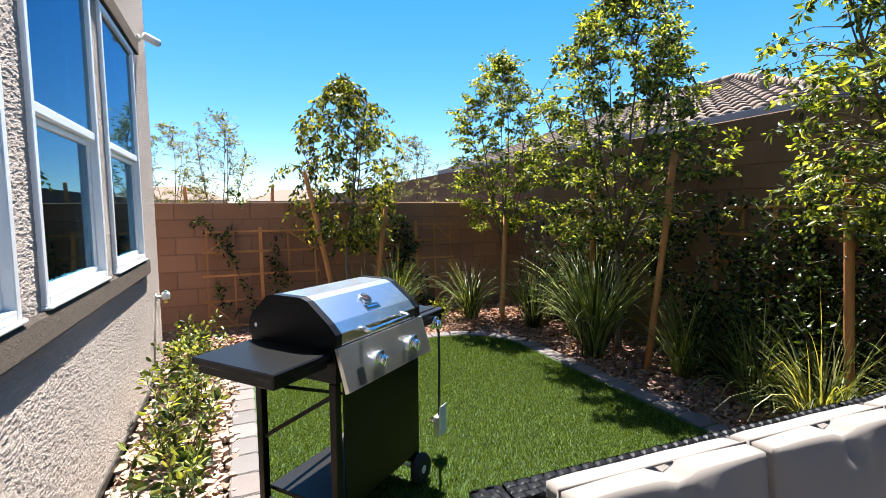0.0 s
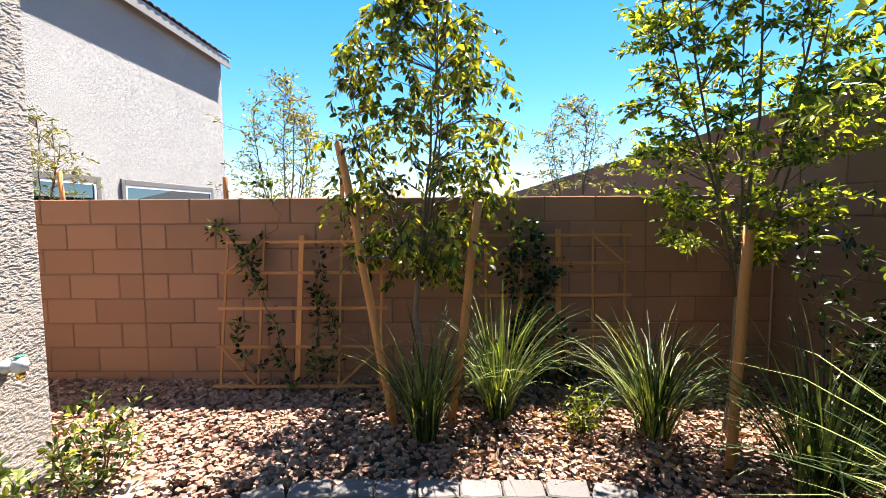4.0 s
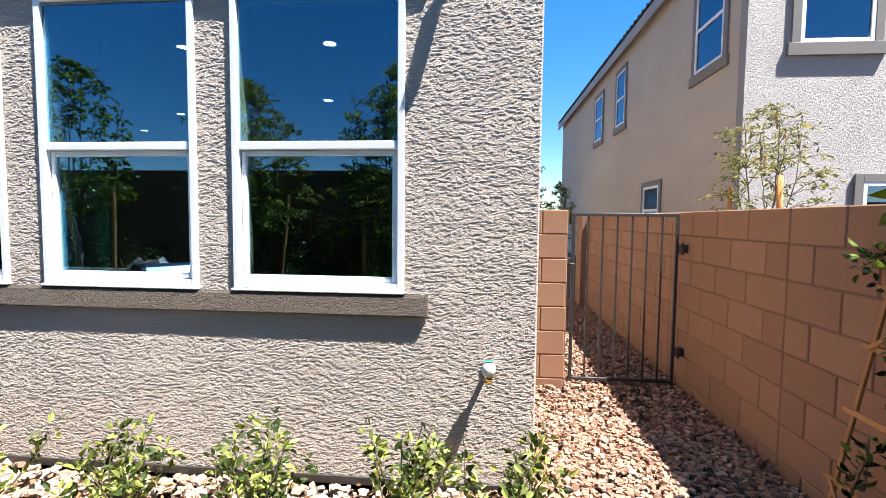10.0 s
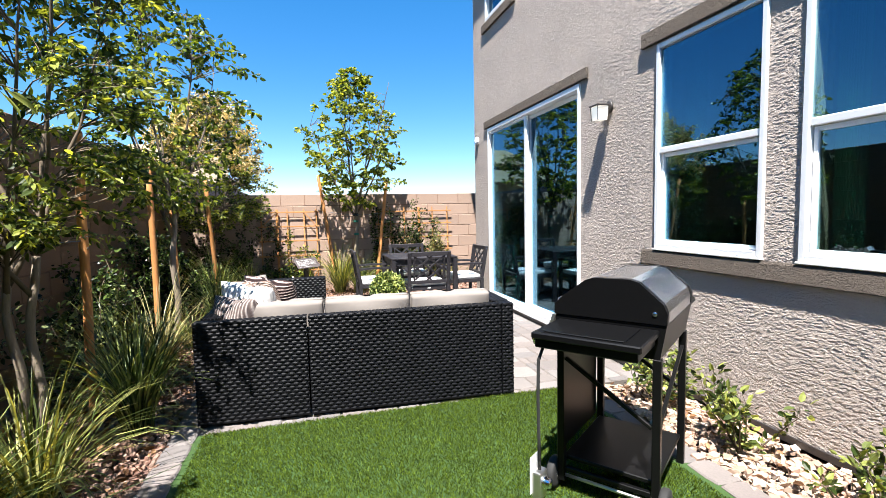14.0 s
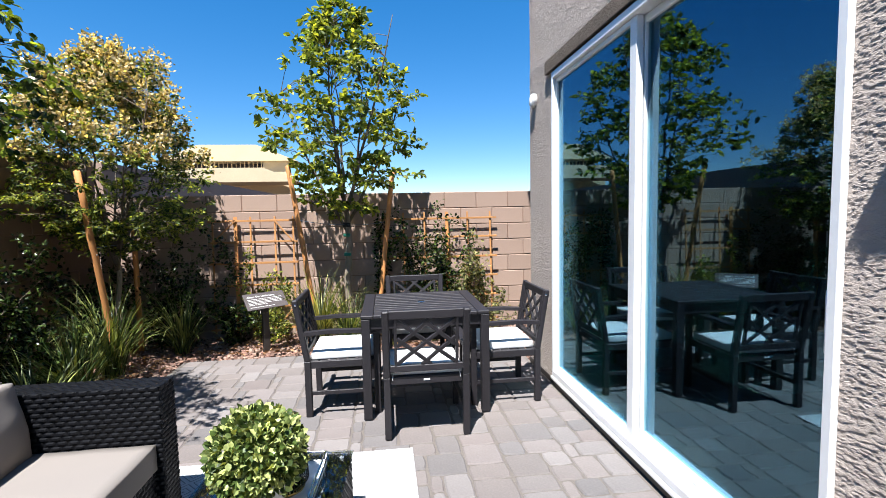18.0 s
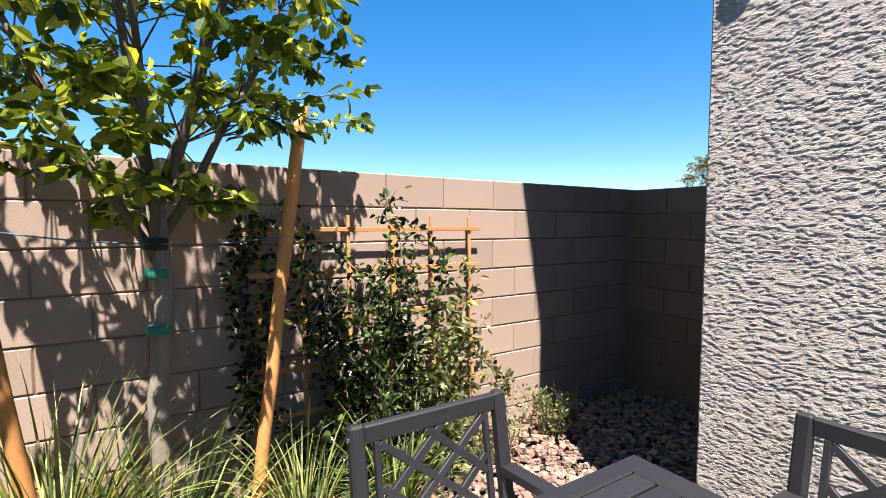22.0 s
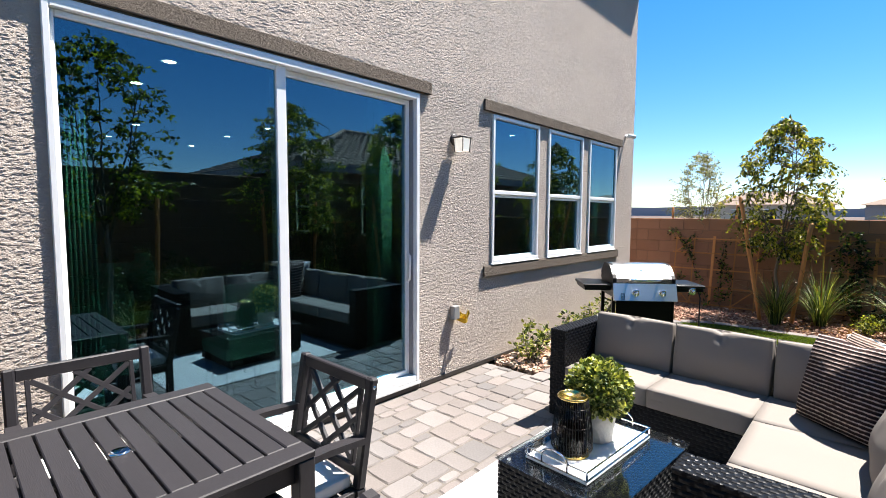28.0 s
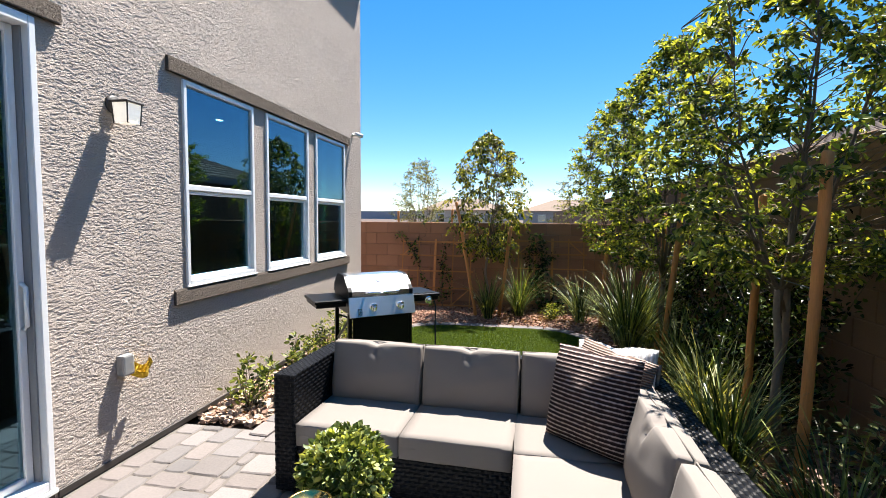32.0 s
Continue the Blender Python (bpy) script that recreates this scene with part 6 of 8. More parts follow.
def build_fixtures():
    # wall lantern
    l = thing("wall_lamp", "dark bronze wall lantern with frosted glass on the stucco", "lamp", m=pose(0, 2.66, 2.215))
    bm = bmesh.new()
    bm_lathe(bm, [(0.055, 0.001), (0.055, 0.012), (0.045, 0.022), (0.0, 0.024)], 24, (0, 0, 0), Matrix.Rotation(math.pi / 2, 4, 'Y'))
    part("backplate", bm, IRON, l, smooth=True)
    bm = bmesh.new()
    bm_tube(bm, [(0.02, 0, 0.0), (0.04, 0, 0.022), (0.08, 0, 0.026), (0.10, 0, 0.012)], 0.010, 8)
    part("arm", bm, IRON, l, smooth=True)
    bm = bmesh.new()
    bm_box(bm, 0.035, 0.165, -0.065, 0.065, 0.002, 0.014, 0.003)
    part("cap", bm, IRON, l)
    bm = bmesh.new()
    a = [bm.verts.new((0.1 + sx * 0.052, sy * 0.052, 0.001)) for sx, sy in ((-1, -1), (1, -1), (1, 1), (-1, 1))]
    b = [bm.verts.new((0.1 + sx * 0.045, sy * 0.045, -0.115)) for sx, sy in ((-1, -1), (1, -1), (1, 1), (-1, 1))]
    for i in range(4):
        bm.faces.new((a[i], a[(i + 1) % 4], b[(i + 1) % 4], b[i]))
    bm.faces.new(a[::-1])
    bm.faces.new(b)
    part("glass_shade", bm, FROST, l, "frosted white glass shade")
    for sx, sy in ((-1, -1), (1, -1), (1, 1), (-1, 1)):
        bm = bmesh.new()
        bm_bar(bm, (0.1 + sx * 0.054, sy * 0.054, 0.003), (0.1 + sx * 0.047, sy * 0.047, -0.12), 0.006, 0.006)
        part("corner_bar", bm, IRON, l)
    # alarm sounder
    al = thing("alarm_sounder", "round white alarm sounder on the stucco wall", "alarm", m=pose(0.0, -0.69, 2.43))
    bm = bmesh.new()
    bm_lathe(bm, [(0.060, 0.001), (0.060, 0.03), (0.052, 0.040), (0.0, 0.044)], 28, (0, 0, 0), Matrix.Rotation(math.pi / 2, 4, 'Y'))
    part("body", bm, PLASTIC_WHITE, al, smooth=True)
    # weatherproof outlet with a yellow tag
    o = thing("outdoor_outlet", "cloudy weatherproof outlet box with a yellow ribbon", "outlet", m=pose(0, 2.655, 0.61))
    bm = bmesh.new()
    bm_box(bm, 0.001, 0.06, -0.042, 0.042, -0.065, 0.065, 0.012, 2)
    part("cover", bm, BUBBLE, o, "cloudy plastic cover")
    # loose loops of yellow caution ribbon tucked under the cover
    for lean, drop, reach, twist in ((0.030, -0.010, 0.115, 0.4), (0.055, -0.055, 0.085, 1.6), (0.015, -0.040, 0.135, 2.6)):
        bm = bmesh.new()
        n, rows = 14, []
        for k in range(n + 1):
            u = k / n
            c = Vector((0.035 + lean * math.sin(math.pi * u) + 0.03 * u, 0.036 + reach * u, drop - 0.030 * math.sin(math.pi * 1.3 * u)))
            a = twist + 2.4 * u
            w = Vector((0.5 * math.sin(a), 0.35 * math.cos(a), 1.0)).normalized() * (0.024 - 0.006 * u)
            rows.append((bm.verts.new(c - w), bm.verts.new(c + w)))
        for (p0, p1), (q0, q1) in zip(rows, rows[1:]):
            bm.faces.new((p0, q0, q1, p1))
        bmesh.ops.solidify(bm, geom=bm.faces[:], thickness=0.0008)
        part("ribbon", bm, YELLOW, o, "curled yellow ribbon", smooth=True)
    # hose bib
    h = thing("hose_bib", "white vacuum-breaker hose tap with a green handle", "tap", m=pose(0, 6.755, 0.655))
    bm = bmesh.new()
    bm_lathe(bm, [(0.032, 0.001), (0.032, 0.008), (0.014, 0.012), (0.014, 0.06)], 18, (0, 0, 0), Matrix.Rotation(math.pi / 2, 4, 'Y'))
    part("flange", bm, PLASTIC_WHITE, h, smooth=True)
    bm = bmesh.new()
    bm_lathe(bm, [(0.03, -0.02), (0.034, 0.01), (0.03, 0.035), (0.012, 0.045)], 18, (0.075, 0, 0))
    part("body", bm, PLASTIC_WHITE, h, smooth=True)
    bm = bmesh.new()
    bm_lathe(bm, [(0.017, -0.055), (0.019, -0.03), (0.016, -0.021)], 16, (0.075, 0, 0))
    part("spout", bm, GOLD, h, "brass spout", smooth=True)
    bm = bmesh.new()
    bm_box(bm, 0.062, 0.088, -0.022, 0.022, 0.046, 0.053, 0.003)
    part("handle", bm, GREEN_TAPE, h, "green handle")
    # security camera high on the wall
    c = thing("security_camera", "white bullet security camera under the eave corner", "camera", m=pose(0, 6.63, 2.73))
    bm = bmesh.new()
    bm_lathe(bm, [(0.03, 0.001), (0.03, 0.012), (0.01, 0.02), (0.01, 0.05)], 16, (0, 0, 0), Matrix.Rotation(math.pi / 2, 4, 'Y'))
    part("mount", bm, PLASTIC_WHITE, c, smooth=True)
    bm = bmesh.new()
    bm_tube(bm, [(0.05, -0.04, 0.01), (0.14, 0.03, -0.015)], 0.03, 14)
    part("housing", bm, PLASTIC_WHITE, c, smooth=True)
    bm = bmesh.new()
    bm_tube(bm, [(0.1405, 0.0305, -0.0152), (0.147, 0.035, -0.017)], 0.022, 14)
    part("lens", bm, BLACK_METAL, c)
    # garden sign
    s = thing("garden_sign", "grey plaque sign on a dark post with white lettering", "sign", m=pose(2.66, -1.66, 0.0, 0, 0, 38))
    bm = bmesh.new()
    bm_box(bm, -0.035, 0.035, -0.02, 0.02, -0.05, 0.50, 0.003)
    part("post", bm, IRON, s)
    tilt = Matrix.Translation((0, 0.03, 0.565)) @ Matrix.Rotation(math.pi, 4, 'Z') @ Matrix.Rotation(radians(48), 4, 'X')
    bm = bmesh.new()
    bm_box(bm, -0.22, 0.22, -0.10, 0.10, -0.004, 0.004, 0.002, 1, tilt)
    part("plaque", bm, SIGN_GREY, s)
    cu = bpy.data.curves.new("heading", 'FONT')
    cu.body = "About Our Landscaping"
    cu.size, cu.extrude = 0.031, 0.0004
    cu.materials.append(PLASTIC_WHITE)
    tx = new("heading", cu)
    tx.parent = s
    tx.matrix_basis = tilt @ Matrix.Translation((-0.185, 0.048, 0.0046))
    rng = random.Random(8)
    for y, w in ((0.026, 0.36), (0.009, 0.36), (-0.008, 0.355), (-0.025, 0.36), (-0.042, 0.21), (-0.072, 0.26)):
        bm = bmesh.new()
        x = -0.185
        while x < -0.185 + w - 0.01:
            n = min(rng.uniform(0.014, 0.05), -0.185 + w - x)
            bm_box(bm, x, x + n, y - 0.0024, y + 0.0024, 0.0042, 0.0048, 0.0, 1, tilt)
            x += n + 0.006
        part("text_line", bm, PLASTIC_WHITE, s)


FROST = emitter("frosted_glass", (0.95, 0.88, 0.76), 0.16)
BUBBLE = surface("cloudy_plastic", (0.24, 0.235, 0.23), rough=0.25, grain=20, spread=0.1, bump=0.02)
YELLOW = surface("yellow_tag", (0.66, 0.47, 0.035), rough=0.7, grain=20, spread=0.12, bump=0.02)
GREEN_TAPE = surface("green_plastic", (0.0112, 0.1416, 0.0928), rough=0.5, grain=30, spread=0.1, bump=0.02)
NEEDLE_RED = surface("red_needle", (0.45, 0.03, 0.02), rough=0.5, grain=30, spread=0.05, bump=0.0)
SIGN_GREY = surface("sign_grey", (0.084, 0.072, 0.072), rough=0.95, grain=30, spread=0.06, bump=0.05, spec=0.05)

build_sofa()
build_cushions()
build_pillows()
build_coffee_table()
build_dining()
build_grill()
build_fixtures()

# ---- planting ----
BLADE_PALE = leaf_material("pale_strap_leaf", (0.08, 0.096, 0.032), (0.368, 0.344, 0.168), gloss=0.4, through_light=0.3)


def bend(p, d, ln, rng, steps, up=0.0, wild=0.25):
    """A wandering branch line."""
    pts = [p.copy()]
    q, d = p.copy(), d.normalized()
    for _ in range(steps):
        d = (d + Vector((rng.gauss(0, wild), rng.gauss(0, wild), rng.gauss(0, wild) + up))).normalized()
        q = q + d * (ln / steps)
        pts.append(q.copy())
    return pts


def make_tree(name, label, x, y, z0, z1, R, twigs, per, leaf_size, mat, seed, trunk_r=0.035, stems=7, droop=0.25, wide=0.40, bloom=0.0, twin=False, group="", keep=None, peak=0.75, fork=None, twig_mat=None):
    """A staked young tree: trunk, upright limbs, twigs that fill a lumpy crown from z0 to z1, leaves along each twig."""
    rng = random.Random(seed)
    t = thing(name, label, "tree", group, pose(x, y, 0))
    fork = fork or z0 * 0.95
    trunks = []
    for k in range(2 if twin else 1):
        off = Vector((rng.uniform(-0.06, 0.06), rng.uniform(-0.06, 0.06), 0)) if twin else Vector((0, 0, 0))
        top = Vector((rng.uniform(-0.04, 0.04), rng.uniform(-0.04, 0.04), fork)) + off
        b = Vector((0, 0, -0.03)) + off
        trunks.append([b.lerp(top, i / 8) + Vector((0.016 * math.sin(i * 1.3 + seed + k), 0.016 * math.cos(i * 1.1 + seed), 0)) for i in range(9)])
    bm = bmesh.new()
    for pts in trunks:
        r0 = trunk_r * (0.8 if twin else 1.0)
        bm_tube(bm, pts, [r0 * (1.3 if i == 0 else 1.0 - 0.3 * i / 8) for i in range(9)], 10)
    part("trunk", bm, BARK, t)

    def envelope(h, ang):
        body = max(0.0, math.sin(math.pi * min(1.0, max(0.0, h)) ** peak)) ** 0.65
        lump = 0.84 + 0.42 * noise.noise(Vector((1.6 * math.cos(ang) + seed, 1.6 * math.sin(ang), h * 3.6)))
        return R * body * lump

    lb = bmesh.new()
    nodes = []
    for k in range(stems):
        pts = trunks[k % len(trunks)]
        st = pts[-1] if k < 3 else pts[-1].lerp(pts[-3], rng.uniform(0, 0.8))
        ang = 2 * math.pi * (k * 0.381966 + 0.08 * rng.random())
        h = 0.96 if k == 0 else rng.uniform(0.55, 0.93)
        rr = 0.15 * R if k == 0 else rng.uniform(0.35, 0.75) * R
        end = Vector((math.cos(ang) * rr, math.sin(ang) * rr, z0 + (z1 - z0) * h))
        mid = st.lerp(end, 0.5) + Vector((math.cos(ang), math.sin(ang), 0)) * 0.12 * R + Vector((rng.gauss(0, 0.03), rng.gauss(0, 0.03), 0))
        limb = []
        for i in range(11):
            u = i / 10
            limb.append(st * (1 - u) ** 2 + mid * (2 * u * (1 - u)) + end * u * u + Vector((rng.gauss(0, 0.008), rng.gauss(0, 0.008), 0)))
        bm_tube(lb, limb, [trunk_r * 0.40 * (1 - 0.9 * i / 10) + 0.0018 for i in range(11)], 6)
        nodes += limb[1:]
    runs = [nodes[-5:]]
    made = 0
    while made < twigs:
        h = rng.random()
        ang = rng.uniform(0, 2 * math.pi)
        rad = envelope(h, ang) * math.sqrt(rng.uniform(0.12, 1.0))
        p = Vector((math.cos(ang) * rad, math.sin(ang) * rad, z0 + (z1 - z0) * h))
        made += 1
        if keep and not keep(p.x + x, p.y + y, p.z):
            continue
        st = min(nodes, key=lambda q: (q - p).length + 1.2 * max(0.0, q.z - p.z + 0.10))
        out = Vector((math.cos(ang), math.sin(ang), 0))
        mid = st.lerp(p, 0.5) + Vector((0, 0, 0.10 * (p - st).length))
        tip = p + out * rng.uniform(0.04, 0.16) + Vector((rng.gauss(0, 0.04), rng.gauss(0, 0.04), rng.uniform(-0.02, 0.12) - 0.30 * droop))
        tw = [st, mid, p, p.lerp(tip, 0.5) + Vector((0, 0, 0.03 * droop)), tip]
        bm_tube(lb, tw, [0.0042, 0.0032, 0.0022, 0.0015, 0.0008], 4, False)
        runs.append(tw)
    part("branchwork", lb, twig_mat or TWIG, t)
    V, Fs, VB, FB = [], [], [], []
    for tw in runs:
        m = rng.uniform(0.7, 1.3) * per
        for q in range(int(m)):
            s = (0.30 + 0.70 * (q + rng.random()) / m) * (len(tw) - 1) * 0.999
            i = min(int(s), len(tw) - 2)
            p = tw[i].lerp(tw[i + 1], s - i)
            d = (tw[i + 1] - tw[i]).normalized()
            c = Vector((rng.gauss(0, 1), rng.gauss(0, 1), rng.gauss(0, 0.6))).normalized()
            d = (d * 0.45 + c + Vector((0, 0, -droop))).normalized()
            p = p + c * rng.uniform(0, 0.025)
            if keep and not keep(p.x + x, p.y + y, p.z):
                continue
            leaf(V, Fs, p, d, leaf_size * rng.uniform(0.55, 1.2), wide, rng)
        tip = tw[-1]
        if bloom and tip.z > z0 + (z1 - z0) * 0.42 and rng.random() < bloom:
            for _ in range(34):
                p = tip + Vector((rng.gauss(0, 0.035), rng.gauss(0, 0.035), rng.uniform(-0.03, 0.12)))
                leaf(VB, FB, p, Vector((rng.gauss(0, 1), rng.gauss(0, 1), rng.gauss(0.6, 0.6))).normalized(), 0.036, 0.7, rng)
    ob = new("crown", raw_mesh("crown", V, Fs, mat))
    ob.parent = t
    if VB:
        ob = new("blossom", raw_mesh("blossom", VB, FB, LEAF_BLOOM))
        ob.parent = t
        tagged(ob, "cream-yellow flower clusters")
    return t


def make_stake(top, foot, r=0.027, label="orange-stained lodgepole tree stake, leaning"):
    bm = bmesh.new()
    a, b = Vector((foot[0], foot[1], -0.04)), Vector(top)
    n = 7
    rng = random.Random(int(top[0] * 100 + top[1] * 37))
    pts = [a.lerp(b, i / n) + Vector((rng.gauss(0, 0.0025), rng.gauss(0, 0.0025), 0)) for i in range(n + 1)]
    pts.append(b + (b - a).normalized() * 0.006)
    bm_tube(bm, pts, [r] * n + [r * 0.98, r * 0.8], 12)
    s = thing("tree_stake", label, "stake", "tree stakes")
    part("pole", bm, STAKE, s, smooth=True)
    # a knot on the pole
    bm = bmesh.new()
    p = a.lerp(b, 0.62)
    d = (b - a).normalized()
    side = d.cross(Vector((0.3, 1, 0.1))).normalized()
    bm_tube(bm, [p + side * r * 0.8, p + side * (r + 0.004)], [0.012, 0.006], 8)
    part("knot", bm, BARK, s)
    return s


def make_clump(label, x, y, n, ln, width, spread, mat, seed, lift=1.0, clear=None):
    """A tuft of arching strap leaves."""
    rng = random.Random(seed)
    t = thing("strap_leaf_clump", label, "plant", "strap-leaf clumps", pose(x, y, 0))
    V, Fs = [], []
    for k in range(n):
        a = rng.uniform(0, 2 * math.pi)
        out = Vector((math.cos(a), math.sin(a), 0))
        side = Vector((-out.y, out.x, 0))
        st = out * rng.uniform(0, 0.07) + side * rng.gauss(0, 0.03)
        l = ln * rng.uniform(0.55, 1.12)
        lean = rng.random() ** 0.7 * spread
        w = width * rng.uniform(0.6, 1.1)
        sag = rng.uniform(0.5, 1.5) * (0.35 + lean)
        p = st.copy()
        ang = lean * 0.55
        segs = 6
        tw = rng.uniform(-0.5, 0.5)
        for i in range(segs + 1):
            u = i / segs
            ww = w * (0.75 + 0.5 * u if u < 0.4 else (1 - u) / 0.6 * 0.95 + 0.02)
            sd = (side * math.cos(tw * u) + out * math.sin(tw * u))
            V.append(p - sd * ww / 2)
            V.append(p + sd * ww / 2)
            step = l / segs
            p = p + (out * math.sin(ang) + Vector((0, 0, 1)) * math.cos(ang)) * step
            ang += sag * 2.0 / segs * (0.4 + u)
            if p.z < 0.02:
                p.z = 0.02
        o = len(V) - 2 * (segs + 1)
        for i in range(segs):
            q = o + 2 * i
            Fs.append((q, q + 1, q + 3, q + 2))
        if k < 24:
            ob = new("leaf_blade", raw_mesh("leaf_blade", V, Fs, mat))
            ob.parent = t
            V, Fs = [], []
    ob = new("tuft", raw_mesh("tuft", V, Fs, mat))
    ob.parent = t
    return t


def make_shrub(label, x, y, h, r, n, size, mat, seed, name="shrub", wide=0.5, group="low shrubs"):
    rng = random.Random(seed)
    t = thing(name, label, "shrub", group, pose(x, y, 0))
    bm = bmesh.new()
    V, Fs = [], []
    for k in range(11):
        a = rng.uniform(0, 2 * math.pi)
        d = Vector((math.cos(a) * rng.uniform(0.1, 0.8), math.sin(a) * rng.uniform(0.1, 0.8), 1))
        st = Vector((math.cos(a) * 0.03, math.sin(a) * 0.03, -0.02))
        pts = bend(st, d, h * rng.uniform(0.7, 1.1), rng, 5, 0.02, 0.18)
        for p in pts:
            rr = math.hypot(p.x, p.y)
            if rr > r:
                p.x *= r / rr
                p.y *= r / rr
        bm_tube(bm, pts, [0.006, 0.005, 0.004, 0.003, 0.002, 0.001], 5, False)
        for _ in range(n // 11):
            s = rng.random() ** 0.7 * 4.99
            i = int(s)
            p = pts[i].lerp(pts[i + 1], s - i)
            c = Vector((rng.gauss(0, 1), rng.gauss(0, 1), rng.gauss(0.5, 0.7))).normalized()
            leaf(V, Fs, p + c * rng.uniform(0.0, 0.06), c, size * rng.uniform(0.6, 1.2), wide, rng)
    part("stem", bm, TWIG, t)
    ob = new("foliage", raw_mesh("foliage", V, Fs, mat))
    ob.parent = t
    return t


def make_vine(label, face, u0, u1, z1, n, seed, size=0.045, mat=None, dense=1.0, depth=0.10):
    """A climber on a wall; face(u, z, out) gives the place."""
    rng = random.Random(seed)
    t = thing("climbing_vine", label, "vine", "vines on the trellises")
    bm = bmesh.new()
    V, Fs = [], []
    runs = []
    for k in range(max(3, int((u1 - u0) * 7 * dense))):
        u, z = rng.uniform(u0 * 0.7 + u1 * 0.3, u0 * 0.3 + u1 * 0.7), 0.0
        pts = []
        goal = z1 * rng.uniform(0.6, 1.08)
        o = rng.uniform(0.02, depth)
        while z < goal:
            pts.append(face(u, z, o))
            u = min(u1, max(u0, u + rng.gauss(0, 0.07) * (u1 - u0 + 0.4)))
            o = min(depth, max(0.015, o + rng.gauss(0, 0.02)))
            z += rng.uniform(0.06, 0.13)
        if len(pts) > 2:
            runs.append(pts)
            bm_tube(bm, pts, [0.004 * (1 - 0.7 * i / len(pts)) + 0.001 for i in range(len(pts))], 5, False)
    for k in range(n):
        pts = rng.choice(runs)
        s = rng.random() * (len(pts) - 1.001)
        i = int(s)
        p = pts[i].lerp(pts[i + 1], s - i)
        c = Vector((rng.gauss(0, 1), rng.gauss(0, 1), rng.gauss(0, 1))).normalized()
        leaf(V, Fs, p + c * rng.uniform(0.0, 0.07), c, size * rng.uniform(0.6, 1.25), 0.55, rng)
    part("stem", bm, TWIG, t)
    ob = new("foliage", raw_mesh("foliage", V, Fs, mat or LEAF_DARK))
    ob.parent = t
    return t


def make_trained_vine(label, face, stems, seed, size=0.05, mat=None, per_metre=190):
    """A climber whose stems follow given lines (u, z) up a trellis, leaves in small bunches along them."""
    rng = random.Random(seed)
    t = thing("climbing_vine", label, "vine", "vines on the trellises")
    V, Fs = [], []
    for line in stems:
        pts = []
        for (u0, z0), (u1, z1) in zip(line, line[1:]):
            n = max(2, int(math.hypot(u1 - u0, z1 - z0) / 0.05))
            for i in range(n):
                pts.append(face(u0 + (u1 - u0) * i / n + rng.gauss(0, 0.008), z0 + (z1 - z0) * i / n, 0.035 + 0.02 * math.sin(9 * z0 + i * 0.5) + rng.gauss(0, 0.004)))
        pts.append(face(*line[-1], 0.04))
        bm = bmesh.new()
        bm_tube(bm, pts, [0.0045 * (1 - 0.75 * i / len(pts)) + 0.0008 for i in range(len(pts))], 6, False)
        part("stem", bm, TWIG, t)
        bunch = [rng.random() ** 1.3 for _ in range(12)]
        for _ in range(int(per_metre * 0.05 * len(pts))):
            s = rng.random() * (len(pts) - 1.001)
            if bunch[int(s * 12 / len(pts))] < 0.18:
                continue
            i = int(s)
            p = pts[i].lerp(pts[i + 1], s - i)
            c = Vector((rng.gauss(0, 1), rng.gauss(0, 1), rng.gauss(0.15, 0.8))).normalized()
            if abs(c.dot(face(0, 1, 1) - face(0, 1, 0))) > 0.8:
                c.z += 0.8
                c.normalize()
            leaf(V, Fs, p + c * rng.uniform(0.0, 0.065), c, size * rng.uniform(0.55, 1.25), 0.55, rng)
    ob = new("foliage", raw_mesh("foliage", V, Fs, mat or LEAF_DARK))
    ob.parent = t
    return t


def make_trellis(label, place, us, zs, post=None, braces=True, over=0.05):
    """Lath grid: place(u, z, layer) gives world places; us the uprights, zs the rails."""
    t = thing("garden_trellis", label, "trellis", "wooden trellises")
    for i, u in enumerate(us):
        thick = post is not None and i == post
        bm = bmesh.new()
        bm_bar(bm, place(u, 0.0 if thick else zs[0] - over, 0.0), place(u, zs[-1] + over, 0.0), 0.040 if thick else 0.020, 0.014, 0.002, place(u, 0.5, 1.0) - place(u, 0.5, 0.0))
        part("upright", bm, LATH if not thick else STAKE, t)
    for z in zs:
        bm = bmesh.new()
        bm_bar(bm, place(us[0] - over, z, 0.014), place(us[-1] + over, z, 0.014), 0.024, 0.010, 0.002, place(us[0], z, 1.0) - place(us[0], z, 0.0))
        part("rail", bm, LATH, t)
    if braces:
        for ua, za, ub, zb in ((us[0], zs[1], us[1], zs[0]), (us[-1], zs[1], us[-2], zs[0]), (us[0], zs[-2], us[1], zs[-1]), (us[-1], zs[-2], us[-2], zs[-1])):
            bm = bmesh.new()
            bm_bar(bm, place(ua, za, 0.026), place(ub, zb, 0.026), 0.018, 0.008, 0.002, place(us[0], 0.5, 1.0) - place(us[0], 0.5, 0.0))
            part("brace", bm, LATH, t)
    return t


def north_face(u, z, o=0.0):
    return Vector((u, NORTH_Y - 0.045 - 0.07 * max(0.0, 1 - z / 1.2) - o, z))


def leaning_face(u, z, o=0.0):
    """The trellis by the gate: its foot stands a good way out from the wall."""
    return Vector((u, NORTH_Y - 0.045 - 0.23 * max(0.0, 1 - z / 1.13) - o, z))


def leaning_vine(u, z, o=0.0):
    return leaning_face(u + 0.9 * (0.21 * max(0.0, 1 - z / 1.13) - 0.03), z, o)


